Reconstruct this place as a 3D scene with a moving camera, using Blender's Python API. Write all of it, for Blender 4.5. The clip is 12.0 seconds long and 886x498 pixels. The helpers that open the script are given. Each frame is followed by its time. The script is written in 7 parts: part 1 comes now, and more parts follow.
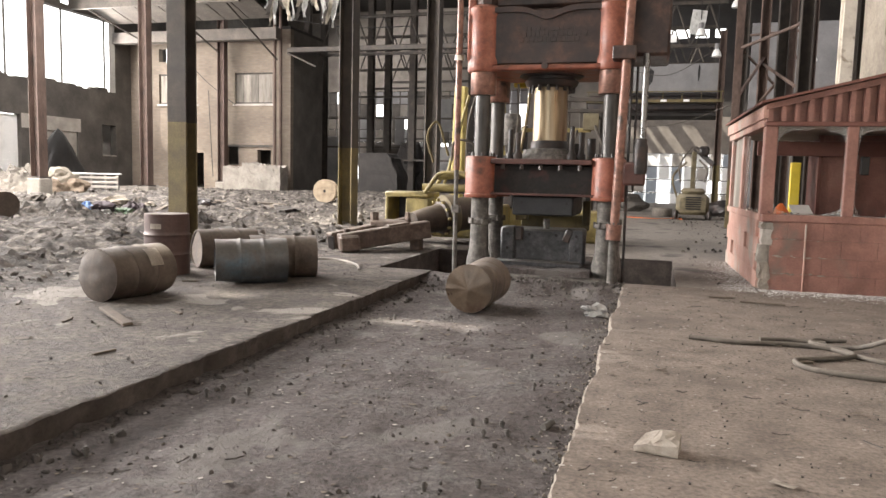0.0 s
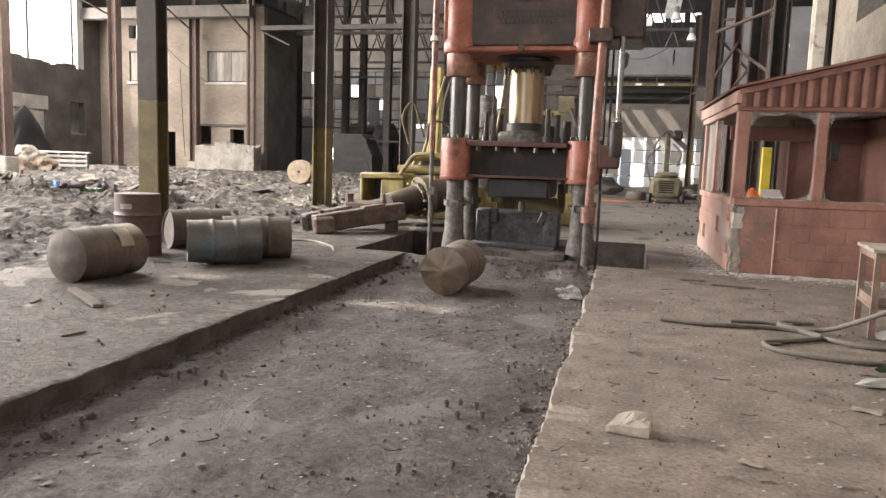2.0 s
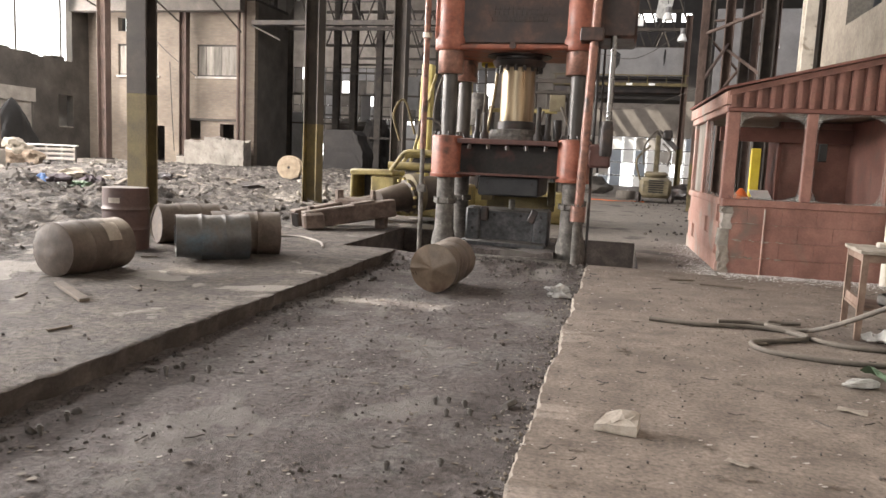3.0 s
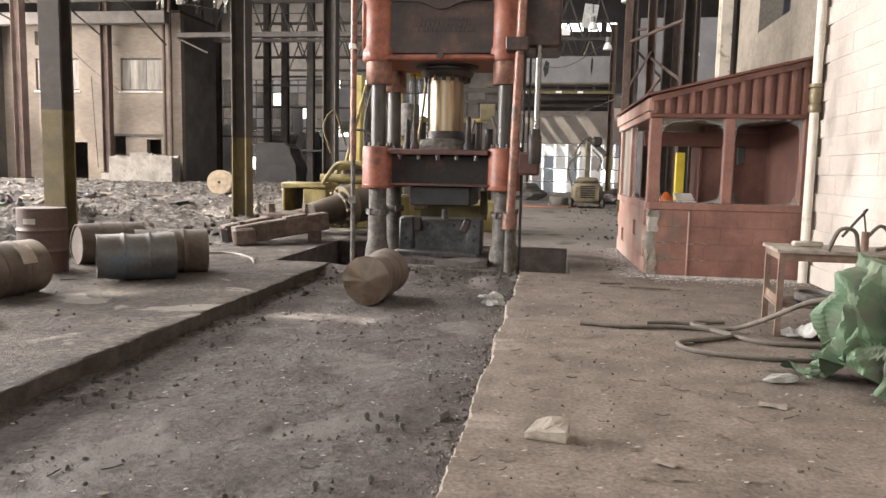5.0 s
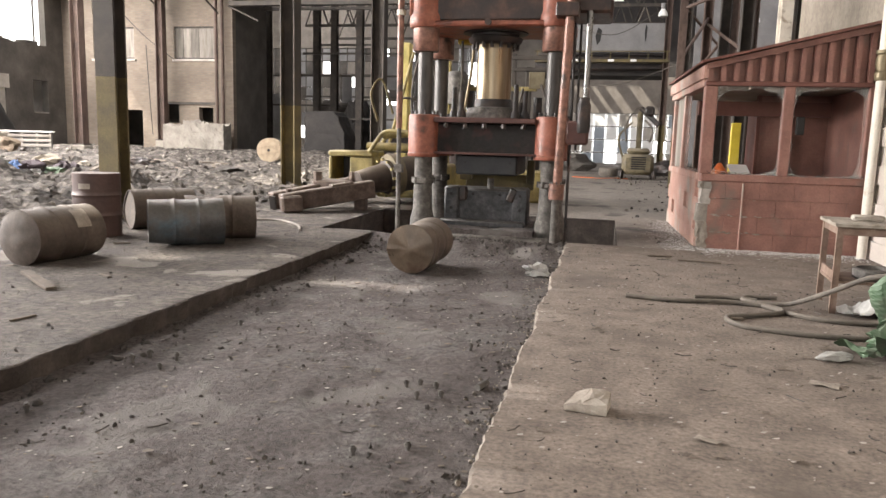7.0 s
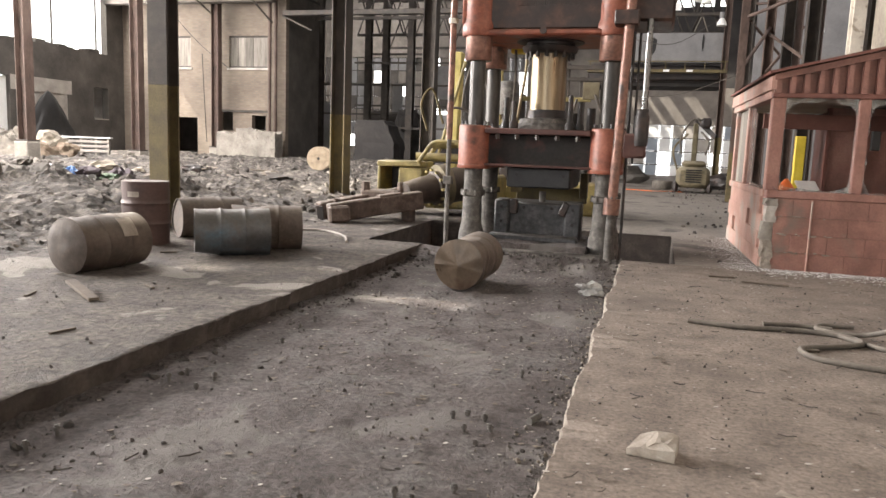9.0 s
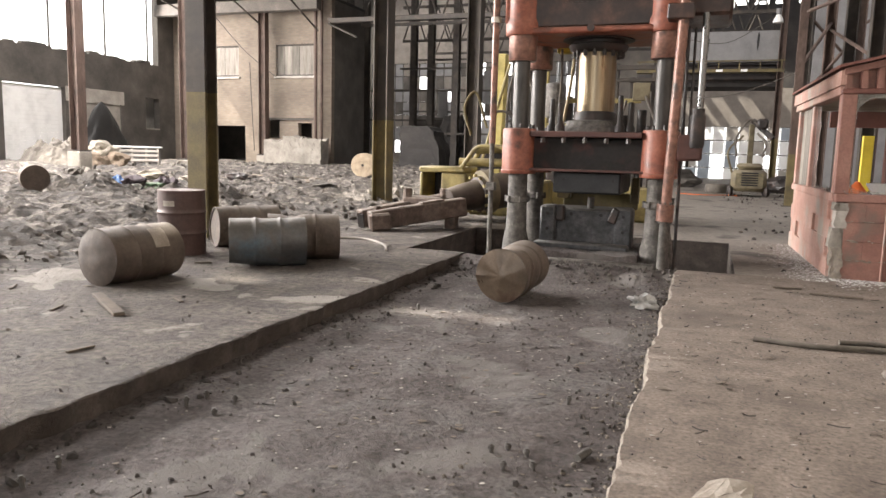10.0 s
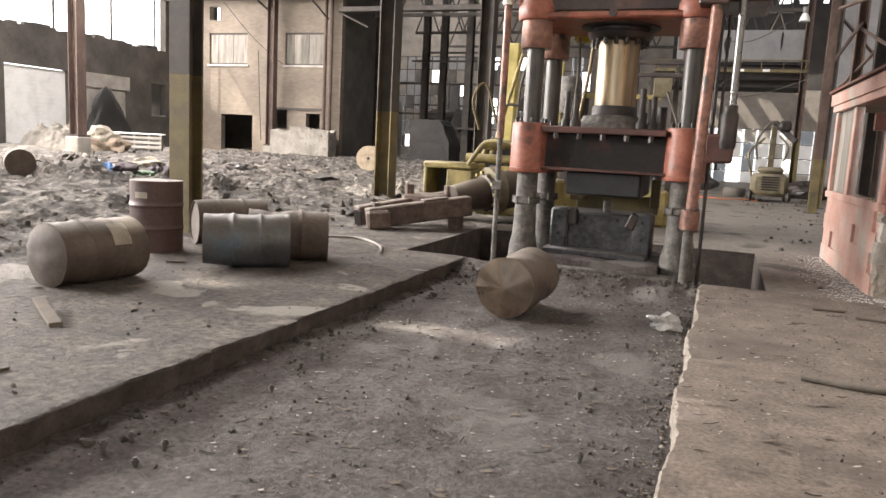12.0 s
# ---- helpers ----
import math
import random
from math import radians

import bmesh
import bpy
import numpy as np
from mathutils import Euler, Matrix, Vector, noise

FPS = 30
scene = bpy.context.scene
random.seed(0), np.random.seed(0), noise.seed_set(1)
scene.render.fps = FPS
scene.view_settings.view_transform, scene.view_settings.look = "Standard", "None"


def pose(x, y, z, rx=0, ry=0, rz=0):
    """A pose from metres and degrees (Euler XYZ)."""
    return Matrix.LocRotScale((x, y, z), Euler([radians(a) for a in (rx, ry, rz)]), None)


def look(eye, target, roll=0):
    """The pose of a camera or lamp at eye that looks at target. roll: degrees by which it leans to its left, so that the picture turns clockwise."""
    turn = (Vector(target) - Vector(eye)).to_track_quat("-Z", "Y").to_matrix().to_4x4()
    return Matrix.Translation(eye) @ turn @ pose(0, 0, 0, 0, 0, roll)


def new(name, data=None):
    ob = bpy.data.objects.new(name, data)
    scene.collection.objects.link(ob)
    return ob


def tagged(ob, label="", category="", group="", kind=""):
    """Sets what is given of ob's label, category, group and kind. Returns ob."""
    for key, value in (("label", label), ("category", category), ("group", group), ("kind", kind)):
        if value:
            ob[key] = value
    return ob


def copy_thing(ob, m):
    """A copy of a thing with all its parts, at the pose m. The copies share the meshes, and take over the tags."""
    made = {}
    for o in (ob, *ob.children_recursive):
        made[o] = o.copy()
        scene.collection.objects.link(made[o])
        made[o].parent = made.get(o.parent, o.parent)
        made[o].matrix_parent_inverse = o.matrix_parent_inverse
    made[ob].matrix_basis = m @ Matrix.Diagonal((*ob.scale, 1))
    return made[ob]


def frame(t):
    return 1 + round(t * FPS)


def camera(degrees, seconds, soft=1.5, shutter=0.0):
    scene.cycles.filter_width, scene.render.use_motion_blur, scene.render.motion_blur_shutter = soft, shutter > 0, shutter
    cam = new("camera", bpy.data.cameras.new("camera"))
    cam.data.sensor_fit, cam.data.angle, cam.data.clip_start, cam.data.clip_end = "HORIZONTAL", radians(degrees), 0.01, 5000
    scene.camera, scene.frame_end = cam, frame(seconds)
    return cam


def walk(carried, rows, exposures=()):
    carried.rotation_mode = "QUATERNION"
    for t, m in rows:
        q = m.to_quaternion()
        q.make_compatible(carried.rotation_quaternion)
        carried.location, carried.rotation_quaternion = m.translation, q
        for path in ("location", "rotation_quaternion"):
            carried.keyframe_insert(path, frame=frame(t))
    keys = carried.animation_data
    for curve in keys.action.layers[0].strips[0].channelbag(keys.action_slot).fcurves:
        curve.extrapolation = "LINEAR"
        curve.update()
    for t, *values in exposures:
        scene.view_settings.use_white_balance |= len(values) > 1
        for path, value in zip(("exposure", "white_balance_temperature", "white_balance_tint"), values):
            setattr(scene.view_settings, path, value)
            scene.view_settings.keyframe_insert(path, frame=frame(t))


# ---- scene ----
cam = camera(62.2, 12.0)
PATH = [
    (0, (0.394, 0.142, 1.421), (-0.164, 2.053, 1.229), 1.4),
    (0.5, (0.402, 0.148, 1.427), (-0.103, 2.072, 1.214), 1.9),
    (1, (0.4, 0.156, 1.421), (-0.101, 2.079, 1.196), 1.9),
    (1.5, (0.395, 0.152, 1.424), (-0.104, 2.074, 1.187), 2.0),
    (2, (0.391, 0.152, 1.421), (-0.099, 2.077, 1.182), 1.9),
    (2.5, (0.386, 0.156, 1.418), (-0.086, 2.084, 1.173), 2.3),
    (4.5, (0.418, 0.179, 1.432), (0.039, 2.13, 1.208), 1.6),
    (5, (0.456, 0.212, 1.43), (0.155, 2.177, 1.217), 1.2),
    (5.5, (0.473, 0.213, 1.431), (0.205, 2.184, 1.219), 1.2),
    (6, (0.465, 0.228, 1.421), (0.152, 2.19, 1.193), 1.1),
    (6.5, (0.462, 0.249, 1.411), (0.091, 2.196, 1.149), 1.0),
    (7, (0.48, 0.268, 1.411), (0.057, 2.2, 1.115), 1.6),
    (7.2, (0.487, 0.282, 1.405), (0.058, 2.212, 1.101), 1.8),
    (8.8, (0.406, 0.51, 1.435), (-0.146, 2.406, 1.117), 1.9),
    (9, (0.38, 0.561, 1.44), (-0.168, 2.465, 1.164), 2.2),
    (9.5, (0.335, 0.727, 1.412), (-0.21, 2.625, 1.095), 1.5),
    (10, (0.312, 1.0, 1.431), (-0.359, 2.865, 1.166), 1.5),
    (10.5, (0.291, 1.203, 1.415), (-0.488, 3.023, 1.134), 1.5),
    (11, (0.18, 1.45, 1.442), (-0.537, 3.297, 1.166), 1.8),
    (11.5, (0.115, 1.646, 1.413), (-0.524, 3.519, 1.124), 2.5),
    (12, (0.112, 1.901, 1.423), (-0.582, 3.755, 1.144), 3.0),
]
walk(cam, [(t, look(eye, target, roll)) for t, eye, target, roll in PATH])

# ---- world, sun, large lights ----
SUN_WAY = Vector((0.56, 0.36, -0.75)).normalized()
world = bpy.data.worlds.new("world")
scene.world = world
world.use_nodes = True
wn = world.node_tree.nodes
sky = wn.new("ShaderNodeTexSky")
sky.sky_type = "NISHITA"
sky.sun_disc = False
sky.sun_elevation = math.asin(-SUN_WAY.z)
sky.sun_rotation = math.atan2(-SUN_WAY.x, -SUN_WAY.y)
sky.air_density, sky.dust_density = 1.0, 3.0
wn["Background"].inputs["Strength"].default_value = 0.15
world.node_tree.links.new(sky.outputs[0], wn["Background"].inputs[0])

sun = new("sun", bpy.data.lights.new("sun", "SUN"))
sun.data.energy, sun.data.angle, sun.data.color = 4.6, radians(0.6), (1.0, 0.93, 0.82)
sun.matrix_world = look((0, 0, 40), Vector((0, 0, 40)) + SUN_WAY)


def skylight(x, y, z, target, sx, sy, watts, color=(1.0, 0.935, 0.9)):
    """An area lamp that fills an opening of the building, known or added."""
    lamp = new("opening_light", bpy.data.lights.new("opening_light", "AREA"))
    lamp.data.shape, lamp.data.size, lamp.data.size_y = "RECTANGLE", sx, sy
    lamp.data.energy, lamp.data.color = watts, color
    lamp.matrix_world = look((x, y, z), target)
    return lamp


skylight(-29.5, 25.0, 7.7, (0, 25.0, 3.0), 20.0, 3.4, 2800)
skylight(-29.5, 4.5, 7.7, (0, 6.5, 2.0), 15.0, 3.4, 8800)
skylight(-7.0, -13.7, 3.4, (-6, 0, 2.0), 10.0, 6.0, 300)
# roof opening behind the camera, added with its lamp as fill
skylight(-10.0, -10.5, 13.9, (-10.0, -10.5, 0), 10.0, 3.0, 250)
# unseen roof opening, added to brighten the middle of the hall
skylight(-17.0, 18.0, 13.9, (-17.0, 18.0, 0), 5.0, 16.0, 3300)
skylight(-23.0, 48.3, 13.9, (-17.0, 49.0, 3), 5.0, 5.5, 950)
# two more unseen roof openings, added to brighten side bay and end wall
skylight(9.0, 26.0, 13.9, (9.0, 26.0, 0), 6.0, 12.0, 420)
skylight(0.5, 50.0, 13.9, (0.5, 51.0, 0), 6.0, 5.0, 110)
scene.view_settings.exposure = 1.23


# ---- materials ----
def mat(name, cols, scale=3.0, rough=0.85, metal=0.0, bump=0.3, fine=60.0, dust=0.0, vary=0.0, spots=None, rvar=0.12,
        dust_col=(0.24, 0.21, 0.175), stretch=(1, 1, 1), depth=0.01, grainy=0.13, joined=False):
    """A weathered surface: three colours mixed by a broad noise, a fine grain, dust on what faces up, relief."""
    m = bpy.data.materials.new(name)
    m.use_nodes = True
    nt = m.node_tree
    n, l = nt.nodes, nt.links
    b = n["Principled BSDF"]
    co = n.new("ShaderNodeTexCoord")
    mp = n.new("ShaderNodeMapping")
    mp.inputs["Scale"].default_value = stretch
    l.new(n.new("ShaderNodeNewGeometry").outputs["Position"] if joined else co.outputs["Object"], mp.inputs[0])
    big = n.new("ShaderNodeTexNoise")
    big.inputs["Scale"].default_value, big.inputs["Detail"].default_value = scale, 9.0
    big.inputs["Roughness"].default_value = 0.62
    l.new(mp.outputs[0], big.inputs["Vector"])
    ramp = n.new("ShaderNodeValToRGB")
    ramp.color_ramp.elements[0].position, ramp.color_ramp.elements[1].position = 0.30, 0.72
    for e, c in zip(ramp.color_ramp.elements, (cols[0], cols[-1])):
        e.color = (*c, 1)
    if len(cols) > 2:
        ramp.color_ramp.elements.new(0.5).color = (*cols[1], 1)
    l.new(big.outputs[0], ramp.inputs[0])
    grain = n.new("ShaderNodeTexNoise")
    grain.inputs["Scale"].default_value, grain.inputs["Detail"].default_value = fine, 9.0
    grain.inputs["Roughness"].default_value = 0.7
    l.new(mp.outputs[0], grain.inputs["Vector"])
    out = ramp.outputs[0]

    def mix(kind, fac, a, c):
        x = n.new("ShaderNodeMix")
        x.data_type, x.blend_type = "RGBA", kind
        for sock, v in ((x.inputs[0], fac), (x.inputs[6], a), (x.inputs[7], c)):
            if isinstance(v, bpy.types.NodeSocket):
                l.new(v, sock)
            else:
                sock.default_value = v if isinstance(v, float) else (*v, 1)
        return x.outputs[2]

    gr = n.new("ShaderNodeMapRange")
    gr.inputs[1].default_value, gr.inputs[2].default_value = 0.3, 0.7
    gr.inputs[3].default_value, gr.inputs[4].default_value = 1 - grainy, 1 + grainy
    l.new(grain.outputs[0], gr.inputs[0])
    out = mix("MULTIPLY", 1.0, out, gr.outputs[0])
    if spots:
        sp_col, sp_scale, lo, hi = spots
        sp = n.new("ShaderNodeTexNoise")
        sp.inputs["Scale"].default_value, sp.inputs["Detail"].default_value = sp_scale, 6.0
        sp.inputs["Distortion"].default_value = 0.4
        l.new(mp.outputs[0], sp.inputs["Vector"])
        r = n.new("ShaderNodeMapRange")
        r.inputs[1].default_value, r.inputs[2].default_value = lo, hi
        l.new(sp.outputs[0], r.inputs[0])
        out = mix("MIX", r.outputs[0], out, sp_col)
    if vary:
        info = n.new("ShaderNodeObjectInfo")
        hv = n.new("ShaderNodeHueSaturation")
        vr = n.new("ShaderNodeMapRange")
        vr.inputs[3].default_value, vr.inputs[4].default_value = 1 - vary, 1 + vary
        l.new(info.outputs["Random"], vr.inputs[0])
        l.new(vr.outputs[0], hv.inputs["Value"])
        l.new(out, hv.inputs["Color"])
        out = hv.outputs[0]
    if dust:
        ge = n.new("ShaderNodeNewGeometry")
        sep = n.new("ShaderNodeSeparateXYZ")
        l.new(ge.outputs["Normal"], sep.inputs[0])
        r = n.new("ShaderNodeMapRange")
        r.inputs[1].default_value, r.inputs[2].default_value, r.inputs[4].default_value = 0.1, 0.95, dust
        l.new(sep.outputs[2], r.inputs[0])
        mul = n.new("ShaderNodeMath")
        mul.operation = "MULTIPLY"
        l.new(r.outputs[0], mul.inputs[0])
        l.new(gr.outputs[0], mul.inputs[1])
        mul.use_clamp = True
        out = mix("MIX", mul.outputs[0], out, dust_col)
    l.new(out, b.inputs["Base Color"])
    rr = n.new("ShaderNodeMapRange")
    rr.inputs[1].default_value, rr.inputs[2].default_value = 0.3, 0.7
    rr.inputs[3].default_value, rr.inputs[4].default_value = max(0.05, rough - rvar), min(1.0, rough + rvar)
    l.new(big.outputs[0], rr.inputs[0])
    l.new(rr.outputs[0], b.inputs["Roughness"])
    b.inputs["Metallic"].default_value = metal
    if bump:
        add = n.new("ShaderNodeMath")
        add.operation = "MULTIPLY_ADD"
        l.new(big.outputs[0], add.inputs[0])
        add.inputs[1].default_value = 2.0
        l.new(grain.outputs[0], add.inputs[2])
        bp = n.new("ShaderNodeBump")
        bp.inputs["Strength"].default_value, bp.inputs["Distance"].default_value = bump, depth
        l.new(add.outputs[0], bp.inputs["Height"])
        l.new(bp.outputs[0], b.inputs["Normal"])
    return m


